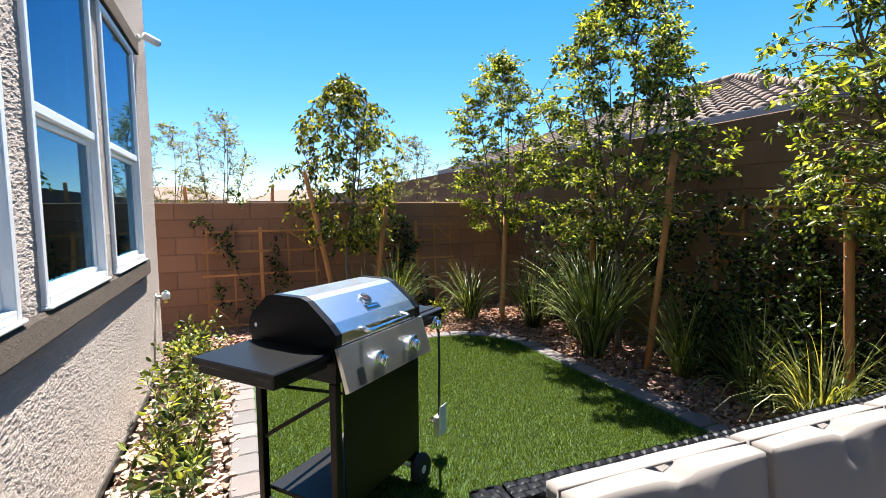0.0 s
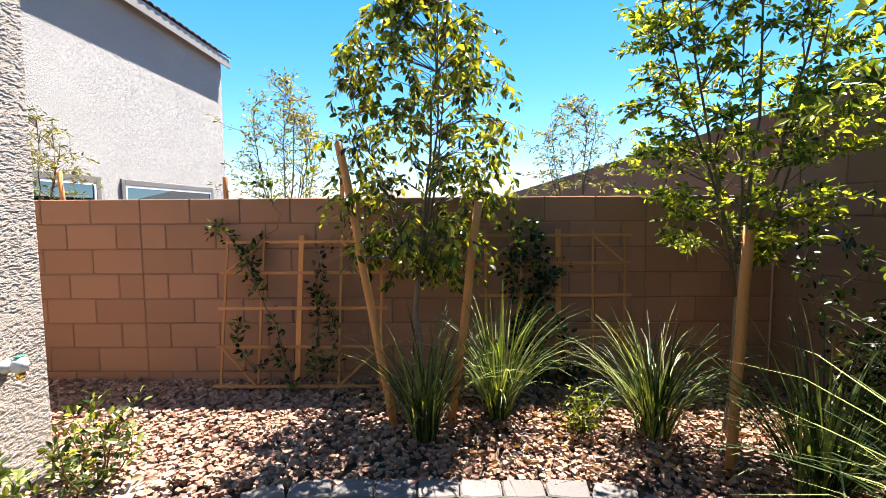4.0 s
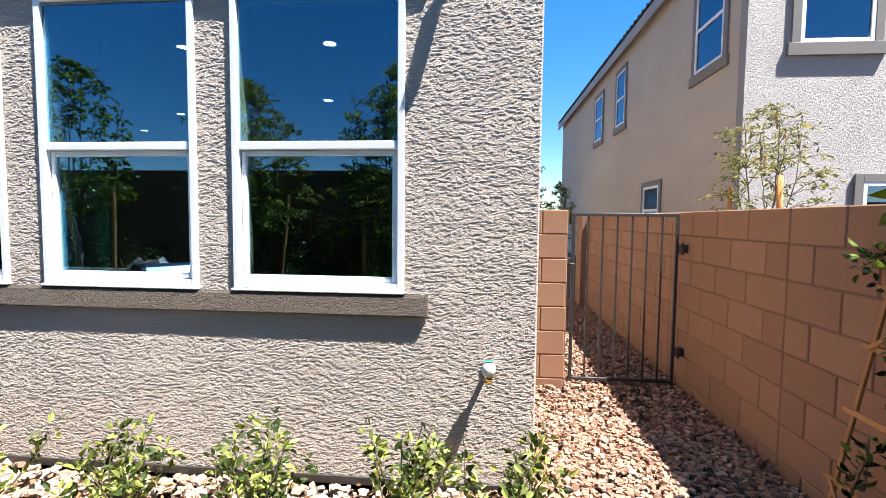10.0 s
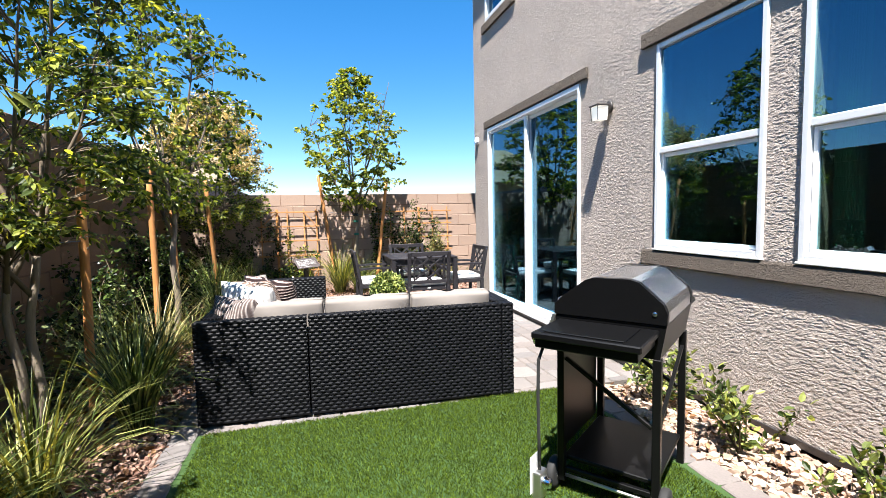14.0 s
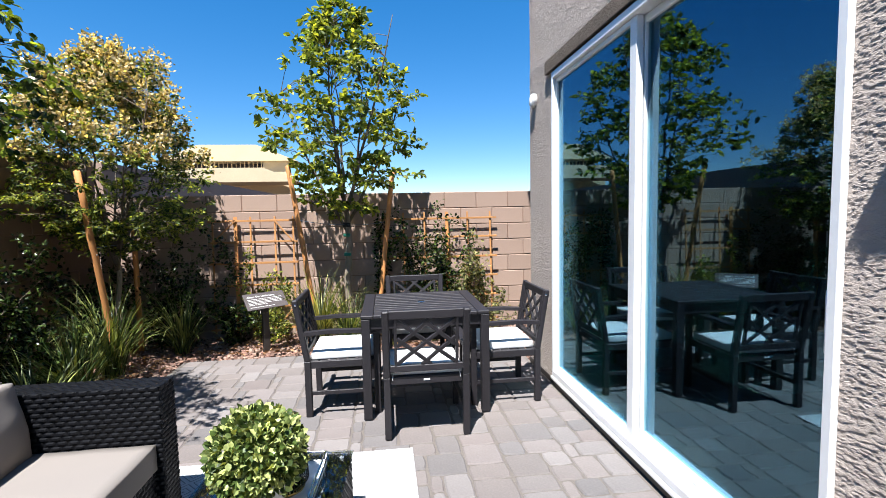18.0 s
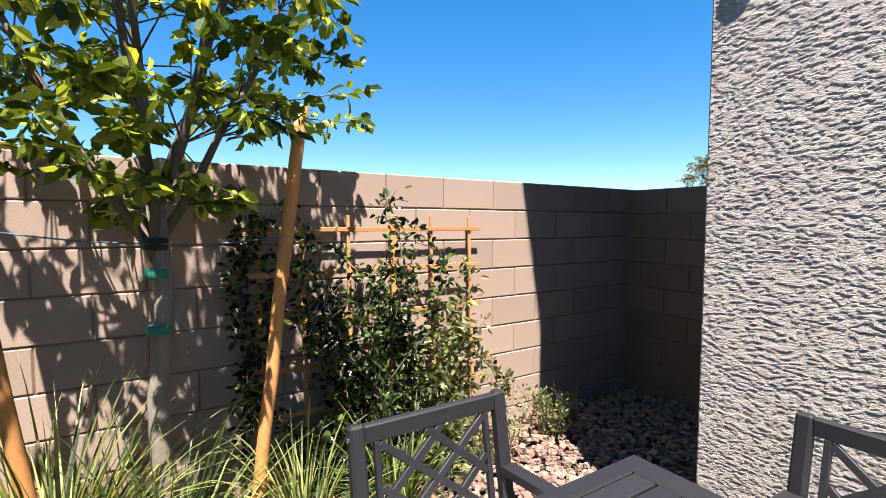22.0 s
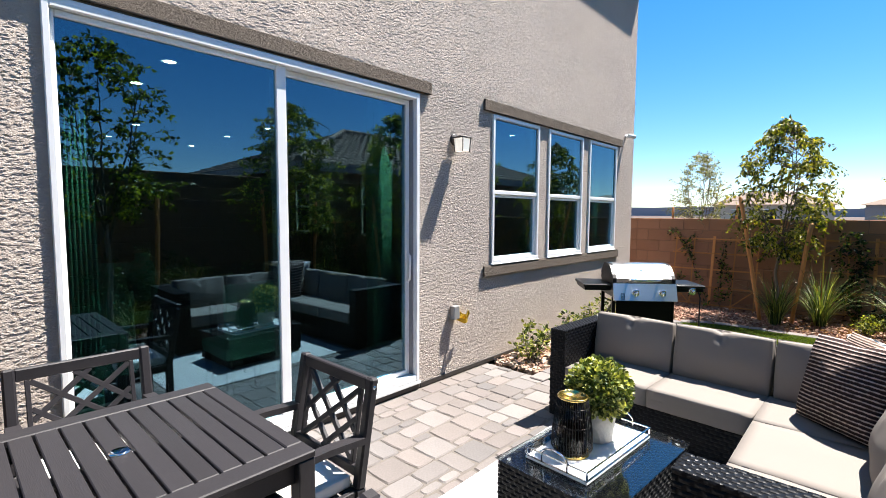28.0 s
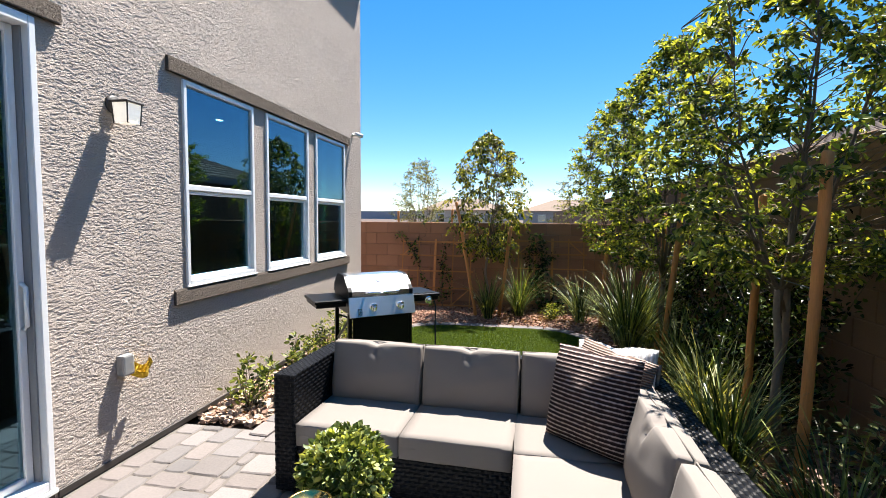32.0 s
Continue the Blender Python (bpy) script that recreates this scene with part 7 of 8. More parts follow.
def south_face(u, z, o=0.0):
    return Vector((u, SOUTH_Y + 0.045 + 0.08 * max(0.0, 1 - z / 1.5) + o, z))


def east_face(u, z, o=0.0):
    return Vector((EAST_X - 0.045 - 0.07 * max(0.0, 1 - z / 1.4) - o, u, z))


wood = "square wooden lath trellis fixed against the block wall"
make_trellis("square wooden lath trellis leaning on the block wall by the gate", leaning_face, [0.31, 0.60, 0.90, 1.22, 1.54], [0.04, 0.33, 0.62, 0.89, 1.13], post=2)
make_trellis(wood, north_face, [2.36, 2.64, 2.93, 3.20, 3.45], [0.10, 0.42, 0.70, 0.95, 1.17], post=2)
make_trellis(wood, south_face, [0.05, 0.34, 0.60, 0.88, 1.14, 1.36], [0.12, 0.42, 0.66, 0.90, 1.15, 1.38], post=2, braces=False, over=0.08)
make_trellis(wood, south_face, [2.46, 2.67, 2.95, 3.12, 3.38], [0.12, 0.38, 0.64, 0.90, 1.15, 1.40], post=3)
make_trellis(wood, east_face, [4.05, 4.30, 4.58, 4.84, 5.05], [0.10, 0.40, 0.66, 0.90, 1.14, 1.37], post=2)
make_trellis(wood, east_face, [6.25, 6.50, 6.75, 7.00, 7.25], [0.10, 0.40, 0.66, 0.90, 1.14, 1.33], post=2)

vine = "dark glossy-leaved climbing vine trained on a wooden trellis"
sparse = "dark glossy-leaved vine climbing the trellis past the wall top"
make_trained_vine(sparse, leaning_vine, [[(0.74, -0.02), (0.72, 0.17), (0.64, 0.48), (0.55, 0.73), (0.51, 0.96), (0.57, 1.13), (0.73, 1.23), (0.76, 1.35), (0.68, 1.52), (0.60, 1.66)],
                                       [(0.55, 0.80), (0.40, 1.12), (0.28, 1.27), (0.21, 1.20)], [(0.66, 0.28), (0.45, 0.17), (0.33, 0.34), (0.36, 0.55)]], 21, mat=LEAF_CLIMB)
make_trained_vine(sparse, leaning_vine, [[(0.89, 0.0), (0.92, 0.2), (0.96, 0.42), (0.99, 0.64), (1.02, 0.86), (1.06, 1.04), (1.17, 1.12)],
                                       [(0.99, 0.72), (1.10, 0.60), (1.12, 0.40), (1.06, 0.30)], [(0.93, 0.25), (1.02, 0.16), (1.10, 0.28)]], 22, mat=LEAF_CLIMB)
make_vine(vine, north_face, 2.55, 3.15, 1.28, 900, 23, dense=1.0, size=0.055)
# bush in two leaf colours: dark for its shaded part, pale for its sunlit part
make_vine("dense dark green bush trained over the trellis", south_face, 0.35, 1.45, 1.55, 4200, 24, dense=1.6, depth=0.34)
make_vine("leafy vine on the trellis, coloured pale green as its sunlit part", south_face, -0.05, 0.75, 1.22, 2400, 25, dense=1.6, depth=0.36, mat=LEAF_GREY)
make_vine(vine, south_face, 2.5, 3.0, 1.15, 1300, 26, dense=1.4, depth=0.25, mat=LEAF)
make_vine(vine, south_face, 3.1, 4.4, 1.35, 3200, 19, dense=1.2, depth=0.3)
make_vine(vine, east_face, 3.4, 5.4, 1.50, 9000, 27, dense=1.8, depth=0.42)
make_vine(vine, east_face, 5.5, 7.6, 1.35, 4200, 28, dense=1.6, depth=0.30)
make_vine("dark glossy-leaved climbing vine on the shaded wall", east_face, 0.6, 1.9, 1.10, 3800, 29, dense=1.8, depth=0.40)
make_vine(vine, east_face, -1.3, 0.5, 1.25, 8000, 30, dense=1.8, depth=0.42)
make_vine(vine, east_face, -2.3, -1.4, 1.25, 1800, 31, dense=1.2, depth=0.35)


def clear_of_path(x, y, z):
    """Leave the walker's way free of leaves."""
    if z > 2.05 and x > 2.55 or z > 1.78 and x < 2.1 and -1.3 < y < -0.8:
        return True
    return not (x < 3.05 and -1.3 < y < 6.6) and not (x < 1.42 and 5 < y < 7.75) and not (y < 7.25 and x < 2.9 and y > 6.0)


g = "staked trees along the walls"
make_tree("garden_tree", "young staked tree with yellow-green drooping leaves by the trellis", 1.86, 7.86, 0.98, 2.95, 0.82, 350, 20, 0.064, LEAF_YELLOW, 41, 0.026, 4, droop=0.65, wide=0.46, group=g, keep=clear_of_path)
make_tree("garden_tree", "slim upright young tree with small green leaves", 3.75, 7.45, 1.1, 3.25, 0.74, 330, 40, 0.047, LEAF_BRIGHT, 42, 0.026, 6, droop=0.15, wide=0.45, twin=True, group=g, keep=clear_of_path, peak=0.6)
make_tree("garden_tree", "tall staked tree with dense small green leaves", 4.0, 5.6, 1.05, 3.45, 1.10, 540, 34, 0.048, LEAF, 43, 0.034, 8, droop=0.2, wide=0.48, group=g, keep=clear_of_path, peak=0.50)
make_tree("garden_tree", "twin-trunked staked tree with olive-green leaves", 4.05, 3.35, 1.20, 3.3, 1.00, 480, 30, 0.050, LEAF, 44, 0.034, 8, droop=0.3, wide=0.45, twin=True, group=g, keep=clear_of_path, peak=0.62)
make_tree("garden_tree", "staked tree with broad glossy green leaves overhanging the sofa", 3.95, 0.80, 1.45, 3.6, 0.98, 250, 18, 0.064, LEAF_BROAD, 45, 0.036, 6, droop=0.35, wide=0.60, group=g, keep=clear_of_path)
make_tree("garden_tree", "staked tree topped with cream-yellow blossom", 3.98, -1.5, 1.15, 3.05, 1.02, 540, 40, 0.048, LEAF, 46, 0.032, 8, droop=0.25, wide=0.45, bloom=0.85, group=g, keep=clear_of_path)
make_tree("garden_tree", "sunlit staked tree with bright green broad leaves by the far wall", 1.80, -1.98, 1.46, 3.8, 0.98, 280, 21, 0.074, LEAF_BRIGHT, 47, 0.045, 7, droop=0.25, wide=0.58, group=g, keep=clear_of_path, fork=1.5)

for top, foot in (((1.37, 7.68, 1.80), (1.72, 7.56)), ((2.25, 7.50, 1.42), (2.08, 7.62)), ((3.98, 5.02, 1.84), (3.84, 5.12)), ((4.12, 6.15, 1.62), (4.05, 6.05)),
                  ((3.93, 2.77, 1.88), (3.93, 2.85)), ((4.16, 3.90, 1.72), (4.04, 3.76)), ((3.96, 1.36, 1.80), (3.98, 1.30)), ((4.05, 0.35, 1.45), (4.02, 0.42)),
                  ((3.94, -0.90, 1.86), (3.90, -1.24)), ((4.10, -2.05, 1.35), (4.05, -1.95)), ((2.405, -1.92, 1.985), (2.14, -1.98)), ((1.27, -1.85, 1.90), (1.50, -1.90)),
                  ((3.62, 7.10, 1.28), (3.55, 7.05))):
    make_stake(top, foot)

clump = "arching dark green strap-leaf clump"
vari = "variegated cream-striped strap-leaf clump"
for k, (x, y, n, ln, w, sp, mat, lab) in enumerate((
        (1.92, 7.38, 150, 0.86, 0.014, 0.8, BLADE, clump), (2.40, 7.68, 170, 0.95, 0.014, 0.8, BLADE, clump), (3.30, 7.40, 170, 0.90, 0.013, 0.9, BLADE, clump),
        (3.62, 5.52, 340, 1.28, 0.017, 0.75, BLADE, "large pale green arching strap-leaf clump"), (3.75, 6.70, 190, 1.0, 0.014, 0.9, BLADE, clump), (3.95, 6.15, 150, 1.0, 0.014, 0.9, BLADE, clump),
        (3.95, 4.85, 170, 0.95, 0.013, 0.9, BLADE, clump), (3.92, 4.25, 190, 0.80, 0.012, 1.2, BLADE, clump), (3.80, 3.78, 240, 0.85, 0.012, 1.2, BLADE_VARI, vari),
        (3.64, 3.00, 210, 0.95, 0.014, 0.8, BLADE, clump), (3.82, 2.35, 160, 0.80, 0.013, 1.0, BLADE, clump), (3.88, 1.66, 200, 0.95, 0.012, 1.3, BLADE_PALE, vari), (4.1, 1.95, 110, 0.75, 0.013, 1.0, BLADE, clump),
        (3.78, 1.02, 120, 0.60, 0.011, 1.0, BLADE, clump), (3.66, 0.18, 140, 0.75, 0.012, 1.2, BLADE, clump), (3.80, -0.45, 170, 0.85, 0.013, 0.9, BLADE, clump),
        (3.90, -1.10, 220, 0.98, 0.014, 0.8, BLADE, clump), (3.55, -1.78, 150, 0.85, 0.014, 0.9, BLADE, clump), (2.12, -1.80, 250, 0.95, 0.016, 0.8, BLADE_VARI, "sunlit yellow-green strap-leaf clump"),
        (1.78, -1.72, 170, 0.78, 0.014, 0.9, BLADE, clump), (1.30, -1.72, 160, 0.68, 0.013, 1.0, BLADE_VARI, clump), (0.85, -1.80, 170, 0.66, 0.013, 1.0, BLADE, clump))):
    make_clump(lab + " in the gravel bed", x, y, n, ln, w, sp, mat, 60 + k)

for k, (x, y, h, r) in enumerate(((0.26, 3.62, 0.42, 0.20), (0.31, 4.32, 0.45, 0.24), (0.34, 5.02, 0.40, 0.24), (0.33, 5.72, 0.48, 0.26), (0.22, 6.35, 0.42, 0.20), (0.30, 6.85, 0.50, 0.20))):
    make_shrub("small grey-green broadleaf shrub in the gravel beside the house", x, y, h, r, 420, 0.050, LEAF_SHRUB, 90 + k)
for k, (x, y, h, r) in enumerate(((-0.45, -2.05, 0.34, 0.30), (0.15, -1.98, 0.42, 0.34), (2.75, -2.05, 0.35, 0.25), (2.9, 7.5, 0.28, 0.25), (4.1, 7.0, 0.35, 0.3))):
    make_shrub("low spreading shrub with small mixed green leaves", x, y, h, r, 620, 0.032, LEAF_GREY if k < 2 else LEAF, 100 + k)

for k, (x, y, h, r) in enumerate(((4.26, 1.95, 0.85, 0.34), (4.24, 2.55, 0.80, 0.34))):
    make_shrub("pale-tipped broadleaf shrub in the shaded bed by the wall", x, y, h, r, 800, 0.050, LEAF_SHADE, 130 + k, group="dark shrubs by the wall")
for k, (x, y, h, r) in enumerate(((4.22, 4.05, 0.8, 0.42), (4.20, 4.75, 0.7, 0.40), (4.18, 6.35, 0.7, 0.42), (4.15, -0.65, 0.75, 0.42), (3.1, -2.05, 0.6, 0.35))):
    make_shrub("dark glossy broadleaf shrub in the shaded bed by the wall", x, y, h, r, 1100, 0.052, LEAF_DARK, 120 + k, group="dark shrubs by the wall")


def fallen_leaves():
    rng = random.Random(7)
    V, Fs = [], []
    for x0, x1, y0, y1, n in ((3.42, 4.6, -2.3, 6.9, 2600), (2.0, 4.6, 6.95, 8.3, 800), (0.6, 3.4, -2.35, -1.5, 500), (0.05, 0.6, 3.3, 6.9, 160)):
        for _ in range(n):
            p = Vector((rng.uniform(x0, x1), rng.uniform(y0, y1), rng.uniform(0.022, 0.045)))
            d = Vector((rng.gauss(0, 1), rng.gauss(0, 1), rng.gauss(0, 0.25))).normalized()
            leaf(V, Fs, p, d, rng.uniform(0.03, 0.065), 0.45, rng)
    ob = new("leaf_litter", raw_mesh("leaf_litter", V, Fs, LITTER))
    tagged(ob, "dry brown fallen leaves on the gravel", "leaf litter", kind="stuff")


fallen_leaves()


def tree_ties():
    t = thing("tree_tie", "black strap and blue wire tying the tree to its stakes", "tree tie")
    bm = bmesh.new()
    bm_lathe(bm, [(0.037, 1.31), (0.043, 1.315), (0.043, 1.355), (0.037, 1.36)], 14, (1.80, -1.98, 0))
    part("strap", bm, RUBBER, t)
    for z in (0.98, 1.20):
        bm = bmesh.new()
        bm_lathe(bm, [(0.036, z), (0.0425, z + 0.003), (0.0425, z + 0.035), (0.036, z + 0.038)], 14, (1.80, -1.98, 0))
        part("tape", bm, GREEN_TAPE, t, "green nursery tape")
    for a, b in (((1.80, -1.945, 1.335), (2.325, -1.93, 1.40)), ((1.80, -1.945, 1.335), (1.36, -1.85, 1.36))):
        bm = bmesh.new()
        a, b = Vector(a), Vector(b)
        bm_tube(bm, [a.lerp(b, k / 6) - Vector((0, 0, 0.012 * math.sin(math.pi * k / 6))) for k in range(7)], 0.003, 5)
        part("wire", bm, BLUE_WIRE, t)
    for x, y, z, p, q in ((1.86, 7.86, 1.05, (1.52, 7.62, 1.08), (2.2, 7.54, 1.05)), (4.0, 5.6, 1.15, (3.95, 5.16, 1.2), (4.10, 6.12, 1.15)), (3.98, -1.5, 1.2, (3.92, -1.02, 1.2), (4.08, -2.0, 1.15)), (4.0, 3.35, 1.2, (3.93, 2.8, 1.2), (4.0, 3.81, 1.2))):
        w = thing("tree_tie", "thin wire tie between tree trunk and stakes", "tree tie", "wire tree ties")
        for e in (p, q):
            bm = bmesh.new()
            bm_tube(bm, [(x, y, z), e], 0.003, 5)
            part("wire", bm, BLUE_WIRE, w)


BLUE_WIRE = surface("blue_grey_wire", (0.0544, 0.0872, 0.1304), rough=0.5, grain=30, spread=0.1, bump=0.0)
tree_ties()

# ---- beyond the walls ----
def tile_slope(V, Fs, p0, p1, q0, q1, pitch=0.30, course=0.36, rise=0.055):
    """Barrel tiles on a roof slope: eave from p0 to p1, ridge from q0 to q1."""
    p0, p1, q0, q1 = (Vector(v) for v in (p0, p1, q0, q1))
    up = ((q0 + q1) / 2 - (p0 + p1) / 2)
    along = (p1 - p0).normalized()
    upn = (up - along * up.dot(along)).normalized()
    nrm = along.cross(upn).normalized()
    if nrm.z < 0:
        nrm = -nrm
    n = max(1, int(up.length / course))
    for j in range(n):
        a0, a1 = p0.lerp(q0, j / n), p1.lerp(q1, j / n)
        b0, b1 = p0.lerp(q0, (j + 1.12) / n), p1.lerp(q1, (j + 1.12) / n)
        s0, s1 = (a0 - p0).dot(along), (a1 - p0).dot(along)
        m = max(2, int((s1 - s0) / pitch * 6))
        k0 = len(V)
        for i in range(m + 1):
            u = i / m
            s = s0 + (s1 - s0) * u
            h = abs(math.sin(math.pi * s / pitch)) * rise
            lo = a0.lerp(a1, u) + nrm * (h + 0.035)
            hi = b0.lerp(b1, min(1, max(0, u))) + nrm * (h * 0.9 + 0.002)
            V += [lo - nrm * 0.03, lo, hi]
        for i in range(m):
            q = k0 + 3 * i
            Fs += [(q, q + 3, q + 4, q + 1), (q + 1, q + 4, q + 5, q + 2)]


def far_window(parent, face, a, b, z0, z1, pos, mat_trim, sill=True):
    """A framed window on a far facade. face 'x': on the plane x = pos, running in y; 'y': on y = pos, running in x."""
    out = 1 if face == "x" else -1
    def bx(nm, u0, u1, w0, w1, d0, d1, mat, par, bevel=0.004):
        lo, hi = sorted((pos + out * d0, pos + out * d1))
        if face == "x":
            return box_part(nm, lo, hi, u0, u1, w0, w1, mat, par, bevel)
        return box_part(nm, u0, u1, lo, hi, w0, w1, mat, par, bevel)
    w = thing("window", "", "")
    w.parent = parent
    bx("pane", a, b, z0, z1, 0.006, 0.012, FAR_GLASS, w, 0)
    f = 0.06
    for u0, u1, w0, w1 in ((a, a + f, z0, z1), (b - f, b, z0, z1), (a + f, b - f, z0, z0 + f), (a + f, b - f, z1 - f, z1), (a + f, b - f, (z0 + z1) / 2 - 0.03, (z0 + z1) / 2 + 0.03)):
        bx("frame", u0, u1, w0, w1, 0.014, 0.035, VINYL, w)
    t = 0.12
    for u0, u1, w0, w1 in ((a - t, a, z0 - t, z1 + t), (b, b + t, z0 - t, z1 + t), (a, b, z1, z1 + t)):
        bx("surround", u0, u1, w0, w1, 0.003, 0.04, mat_trim, w)
    if sill:
        bx("sill", a - t - 0.05, b + t + 0.05, z0 - t - 0.06, z0 - 0.002, 0.003, 0.055, mat_trim, w)


FAR_GLASS = glass_material("far_window_glass", (0.05, 0.09, 0.10), 0.22, (0.5, 0.66, 0.85))
TRIM_GREY = surface("grey_window_trim", (0.1848, 0.1688, 0.152), rough=0.85, grain=60, spread=0.15, bump=0.3)


def north_neighbour():
    h = thing("neighbour_house", "two-storey white and beige stucco house beyond the north wall", "house")
    x, y0, y1, xw, z = -5.08, 10.5, 19.6, -21.7, 6.15
    bm = bmesh.new()
    bm_box(bm, x - 0.2, x, y0, y1, -0.05, z)
    part("wall", bm, STUCCO_WHITE, h, "sunlit off-white stucco")
    bm = bmesh.new()
    bm_box(bm, xw, x - 0.202, y0, y0 + 0.2, -0.05, z)
    part("wall", bm, STUCCO_BEIGE, h, "shaded beige stucco")
    bm = bmesh.new()
    bm_box(bm, xw, x - 0.202, y1 - 0.2, y1, -0.05, z)
    part("wall", bm, STUCCO_BEIGE, h)
    o, zr = 0.21, z + 0.05
    V, Fs = [], []
    cx, rz = (x + xw) / 2, z + 2.4
    A, B, C, D = (x + o, y0 - o, zr), (x + o, y1 + o, zr), (xw - o, y1 + o, zr), (xw - o, y0 - o, zr)
    R0, R1 = (x - 4.6, (y0 + y1) / 2, rz), (xw + 4.6, (y0 + y1) / 2, rz)
    tile_slope(V, Fs, A, B, R0, R0)
    tile_slope(V, Fs, D, A, R1, R0)
    ob = new("roof", raw_mesh("roof", V, Fs, TILE_BROWN, True))
    ob.parent = h
    tagged(ob, "brown barrel tile roof")
    box_part("fascia", x + o - 0.04, x + o, y0 - o, y1 + o, z - 0.22, z + 0.04, FASCIA, h)
    box_part("fascia", xw - o, x + o - 0.042, y0 - o, y0 - o + 0.04, z - 0.22, z + 0.04, FASCIA, h)
    box_part("soffit", xw - o, x + o - 0.045, y0 - o + 0.045, y1 + o, z - 0.02, z - 0.001, FASCIA, h)
    far_window(h, "x", 11.22, 12.22, 4.0, 5.45, x, TRIM_GREY)
    for a, b, z0, z1 in ((12.2, 14.05, 0.9, 2.0), (14.9, 18.6, 0.3, 2.0)):
        far_window(h, "x", a, b, z0, z1, x, TRIM_GREY)
    for a, b, z0, z1 in ((-6.75, -5.72, 4.05, 5.55), (-11.95, -11.1, 4.1, 5.6), (-14.6, -13.6, 4.1, 5.55), (-9.3, -8.3, 1.1, 2.2)):
        far_window(h, "y", a, b, z0, z1, y0, TRIM_GREY)


def east_neighbour():
    h = thing("neighbour_house", "single-storey brown stucco house with a tan tile hip roof", "house")
    x0, x1, y0, y1, z = 8.85, 17.5, 6.5, 20.0, 2.92
    bm = bmesh.new()
    bm_box(bm, x0, x1, y0, y1, -0.05, z)
    part("wall", bm, STUCCO_BROWN, h)
    o = 0.45
    V, Fs = [], []
    A, B, C, D = (x0 - o, y0 - o, z), (x1 + o, y0 - o, z), (x1 + o, y1 + o, z), (x0 - o, y1 + o, z)
    R0, R1 = ((x0 + x1) / 2, y0 + 4.4, z + 1.9), ((x0 + x1) / 2, y1 - 4.4, z + 1.9)
    tile_slope(V, Fs, D, A, R1, R0)
    tile_slope(V, Fs, A, B, R0, R0)
    tile_slope(V, Fs, B, C, R0, R1)
    ob = new("roof", raw_mesh("roof", V, Fs, TILE, True))
    ob.parent = h
    tagged(ob, "tan concrete barrel tiles")
    for nm, a, b in (("ridge", A, R0), ("ridge", R0, R1)):
        a, b = Vector(a), Vector(b)
        n = int((b - a).length / 0.4)
        for k in range(n):
            bm = bmesh.new()
            bm_tube(bm, [a.lerp(b, k / n) + Vector((0, 0, 0.05)), a.lerp(b, (k + 1.1) / n) + Vector((0, 0, 0.07))], [0.12, 0.10], 8)
            part("ridge_tile", bm, TILE, h)
    box_part("fascia", x0 - o - 0.04, x0 - o, y0 - o, y1 + o, z - 0.20, z + 0.04, FASCIA, h)
    box_part("fascia", x0 - o + 0.002, x1 + o, y0 - o - 0.04, y0 - o, z - 0.20, z + 0.04, FASCIA, h)
    bm = bmesh.new()
    bm_lathe(bm, [(0.07, 0), (0.07, 0.42), (0.10, 0.44), (0.10, 0.55)], 14, (10.3, 8.4, 3.5))
    part("vent_pipe", bm, FASCIA, h)
    for a, b in ((7.9, 8.9), (10.4, 11.4), (14.0, 15.2)):
        w = thing("window", "", "")
        w.parent = h
        box_part("pane", x0 - 0.012, x0 - 0.006, a, b, 0.95, 2.35, FAR_GLASS, w, 0)
        for q in ((a, a + 0.06, 0.95, 2.35), (b - 0.06, b, 0.95, 2.35), (a + 0.06, b - 0.06, 0.95, 1.01), (a + 0.06, b - 0.06, 2.29, 2.35), (a + 0.06, b - 0.06, 1.62, 1.68)):
            box_part("frame", x0 - 0.05, x0 - 0.014, *q, VINYL, w)


def framed_house():
    """A house under construction far past the corner."""
    h = thing("unfinished_house", "timber-framed house under construction with plywood roof sheathing", "house")
    x0, x1, y, z = 9.5, 20.0, -40.0, 5.0
    bm = bmesh.new()
    bm_prism(bm, [(x0 - 0.6, 6.35), (x1 + 0.6, 6.35), (x1 - 2.8, 7.75), (x0 + 2.8, 7.75)], "y", y - 6, y + 0.4)
    part("roof_sheathing", bm, PLYWOOD, h)
    bm = bmesh.new()
    bm_prism(bm, [(x0 - 1.5, 4.2), (x1 + 1.0, 4.2), (x1 - 1.5, 5.3), (x0 + 1.2, 5.3)], "y", y + 0.41, y + 5)
    part("porch_sheathing", bm, PLYWOOD, h)
    box_part("upper_wall", x0 + 0.2, x0 + 2.4, y - 0.2, y, 4.9, 6.34, PLYWOOD, h)
    # near-black sheet standing in for the shade behind the studs
    box_part("inside_shade_sheet", x0 + 2.42, x1 - 0.2, y - 2.0, y - 1.8, 4.9, 6.34, IRON, h)
    for k in range(22):
        x = x0 + 2.5 + k * 0.36
        box_part("stud", x, x + 0.05, y - 0.12, y, 4.9, 6.34, PLYWOOD, h, 0)
    box_part("lower_wall", x0, x1, y - 0.2, y, -0.05, 4.88, PLYWOOD, h)


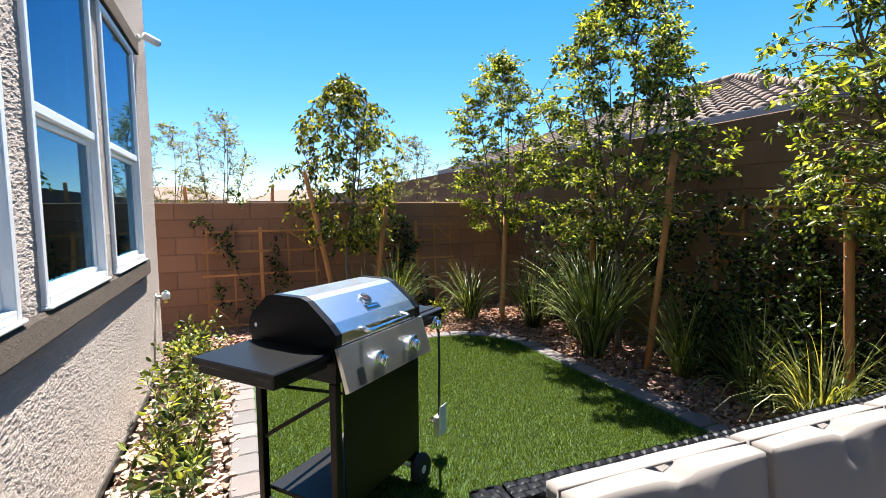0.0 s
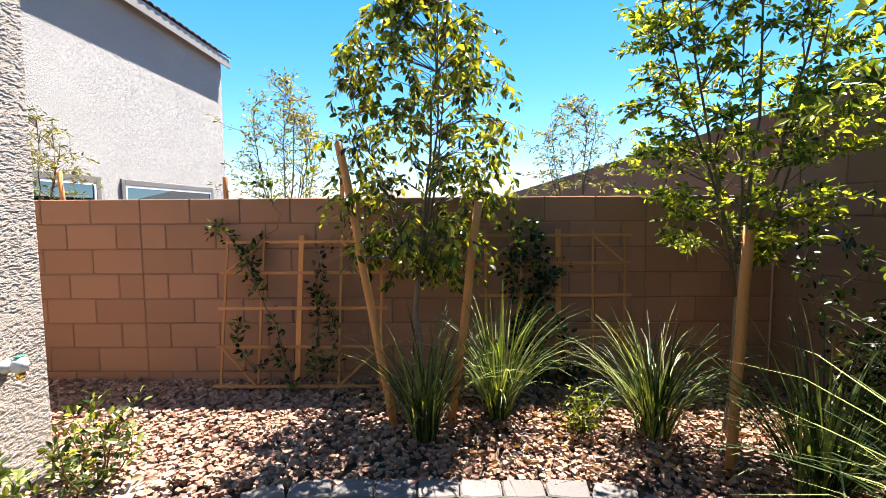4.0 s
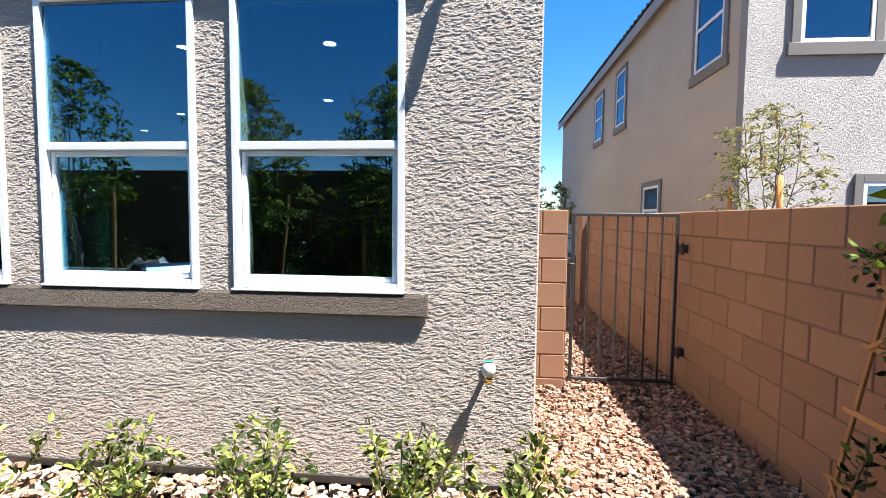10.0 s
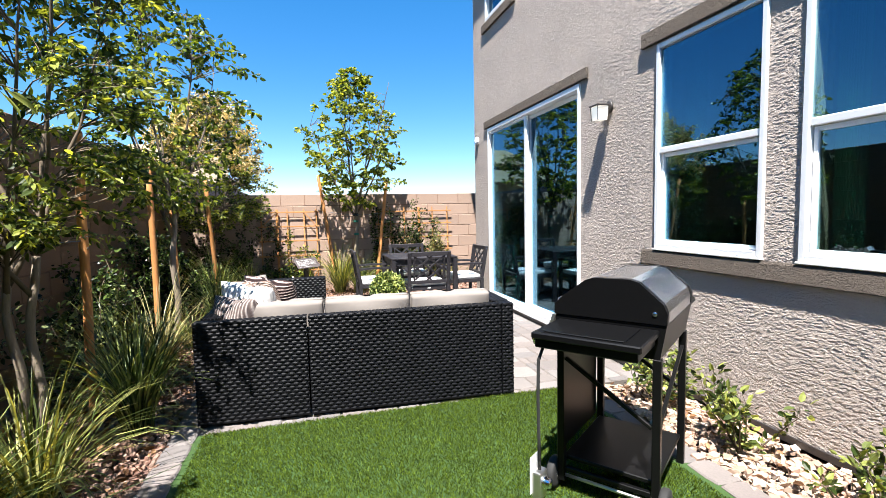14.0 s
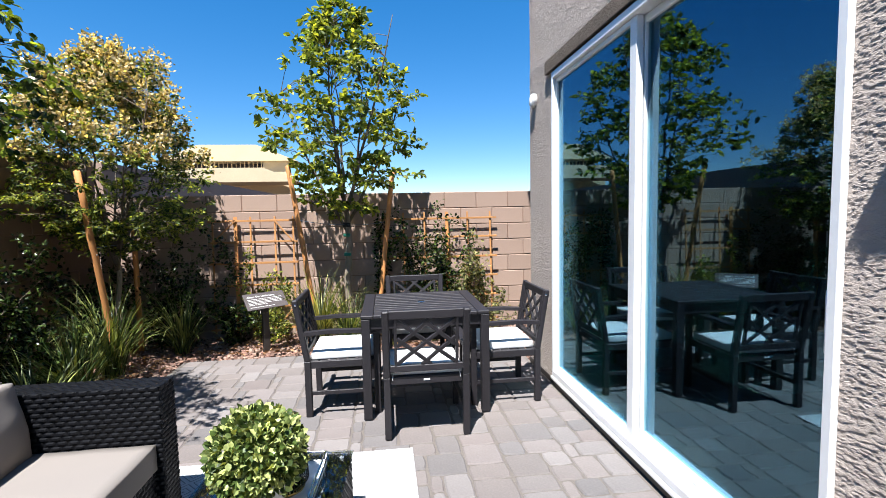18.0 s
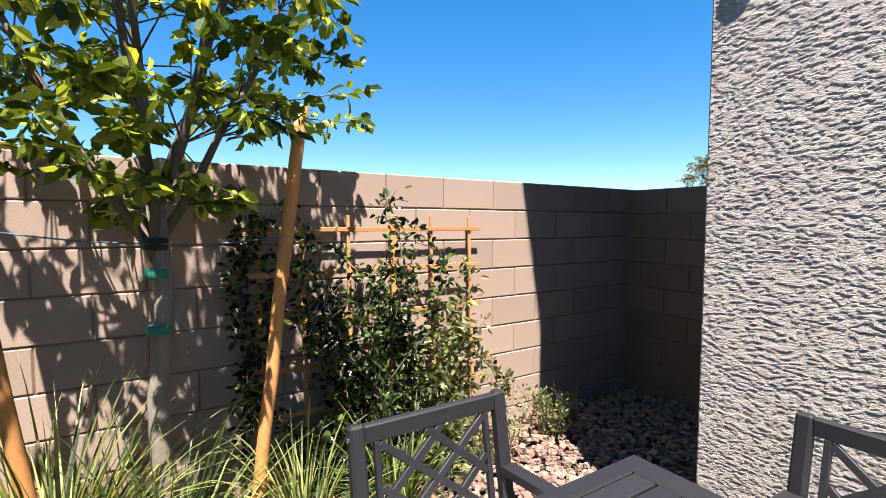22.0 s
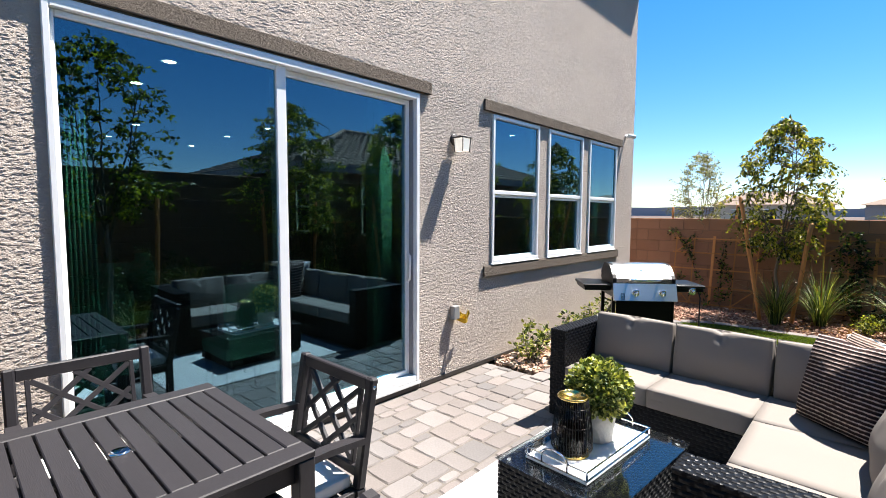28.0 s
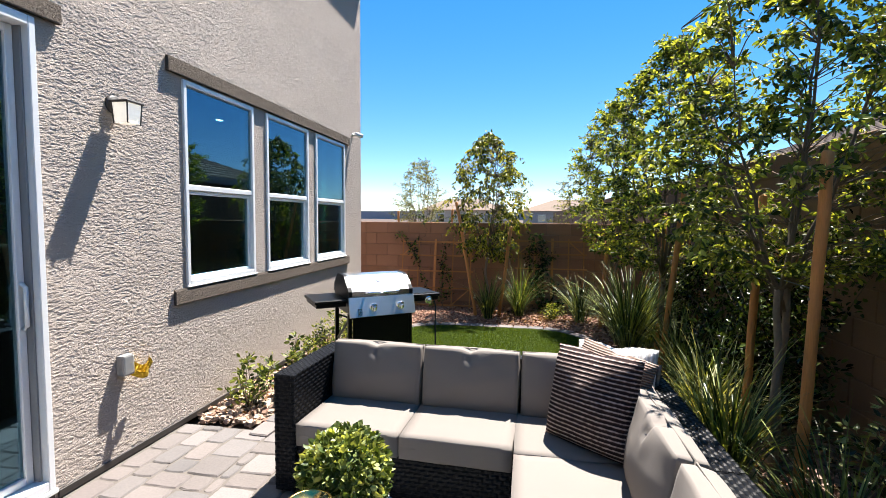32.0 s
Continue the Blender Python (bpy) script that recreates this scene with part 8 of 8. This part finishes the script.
def far_house(x, y, w, d, zw, zr, mat, label, turn=0):
    h = thing("far_house", label, "house", "distant houses", pose(x, y, 0, 0, 0, turn))
    bm = bmesh.new()
    bm_box(bm, -w / 2, w / 2, -d / 2, d / 2, -0.05, zw)
    part("wall", bm, mat, h)
    bm = bmesh.new()
    o = 0.5
    b = [bm.verts.new(p) for p in ((-w / 2 - o, -d / 2 - o, zw), (w / 2 + o, -d / 2 - o, zw), (w / 2 + o, d / 2 + o, zw), (-w / 2 - o, d / 2 + o, zw))]
    r = [bm.verts.new((-w / 5, 0, zr)), bm.verts.new((w / 5, 0, zr))]
    for f in ((b[0], b[1], r[1], r[0]), (b[1], b[2], r[1]), (b[2], b[3], r[0], r[1]), (b[3], b[0], r[0]), b[::-1]):
        bm.faces.new(f)
    part("roof", bm, TILE, h)
    for k in range(-1, 2):
        u = k * w / 3.4
        wn_ = thing("window", "", "")
        wn_.parent = h
        box_part("pane", u - 0.6, u + 0.6, -d / 2 - 0.02, -d / 2 - 0.004, zw - 1.9, zw - 0.7, FAR_GLASS, wn_, 0)
        box_part("frame", u - 0.7, u + 0.7, -d / 2 - 0.03, -d / 2 - 0.021, zw - 0.7, zw - 0.6, VINYL, wn_, 0)


def mountains():
    V, Fs = [], []
    n = 120
    rng = random.Random(3)
    for k in range(n + 1):
        a = 2 * math.pi * k / n
        r = 1250
        h = 12 + 16 * noise.noise(Vector((math.cos(a) * 3, math.sin(a) * 3, 0.5))) + 8 * noise.noise(Vector((math.cos(a) * 11, math.sin(a) * 11, 2)))
        h = max(4, h) + 6
        V += [(r * math.cos(a), r * math.sin(a), -2), (r * math.cos(a), r * math.sin(a), h)]
    for k in range(n):
        Fs.append((2 * k, 2 * k + 2, 2 * k + 3, 2 * k + 1))
    ob = new("backdrop", raw_mesh("backdrop", V, Fs, RIDGE_HAZE))
    tagged(ob, "hazy blue-grey ridge line on the horizon", "mountains", kind="structure")


north_neighbour()
east_neighbour()
framed_house()
for q in ((-8, 78, 13, 9, 3.0, 4.9, STUCCO_BEIGE, "distant beige stucco house with a low tile roof", 10), (10, 84, 15, 10, 3.0, 5.0, STUCCO_WHITE, "distant pale stucco house with a low tile roof", -8), (30, 80, 14, 10, 3.0, 5.0, STUCCO_BEIGE, "distant beige stucco house with a low tile roof", 0),
          (-62, -6.2, 9.5, 9, 5.45, 5.8, STUCCO_BEIGE, "distant tan stucco house west of the yard", 90), (-8, -85, 16, 10, 3.0, 4.3, STUCCO_WHITE, "distant pale house past the far wall", 180), (24, -95, 18, 10, 3.0, 4.4, STUCCO_BEIGE, "distant beige house past the far wall", 180)):
    far_house(*q)
mountains()

olive = "wispy grey-green olive tree beyond the block wall"
g = "trees beyond the wall"
make_tree("olive_tree", olive, 0.45, 9.25, 1.0, 2.65, 0.62, 150, 22, 0.048, LEAF_GREY, 71, 0.02, 6, droop=0.0, wide=0.32, group=g)
make_tree("olive_tree", olive, -1.95, 9.1, 0.9, 2.4, 0.60, 150, 22, 0.048, LEAF_GREY, 72, 0.02, 6, droop=0.3, wide=0.32, group=g)
make_tree("olive_tree", olive, -0.6, 13.0, 1.0, 3.1, 0.75, 150, 22, 0.06, LEAF_GREY, 74, 0.02, 6, droop=0.1, wide=0.32, group=g)
make_tree("olive_tree", olive, 3.6, 10.4, 1.0, 2.7, 0.75, 190, 24, 0.05, LEAF_GREY, 75, 0.02, 6, droop=0.1, wide=0.32, group=g)
make_tree("olive_tree", "dark green young tree past the end of the alley", -9.6, 7.78, 1.0, 3.05, 0.50, 110, 18, 0.07, LEAF_DARK, 77, 0.03, 5, droop=0.1, wide=0.45, group=g)
make_tree("olive_tree", "dark green young tree past the end of the alley", -11.0, 8.75, 0.5, 2.4, 0.6, 120, 18, 0.07, LEAF, 78, 0.03, 5, droop=0.1, wide=0.45, group=g)
make_tree("young_evergreen", "dark upright young evergreen tree beyond the side wall", -4.6, -2.32, 1.60, 3.12, 0.30, 64, 24, 0.070, LEAF_DARK, 73, 0.03, 3, droop=-0.3, wide=0.5, group=g, peak=0.5, fork=1.7)
make_tree("olive_tree", "pale leafy bush beyond the far wall", -7.0, -4.65, 1.2, 2.62, 0.55, 260, 20, 0.06, LEAF_GREY, 76, 0.02, 6, droop=0.1, wide=0.35, group=g)
for top, foot in (((0.07, 8.85, 1.68), (0.12, 8.8)), ((1.10, 8.95, 1.72), (1.05, 8.9)), ((-1.55, 9.0, 1.75), (-1.5, 8.95)), ((-2.3, 9.0, 1.72), (-2.2, 9.0))):
    make_stake(top, foot, 0.022, "wooden tree stake beyond the block wall")
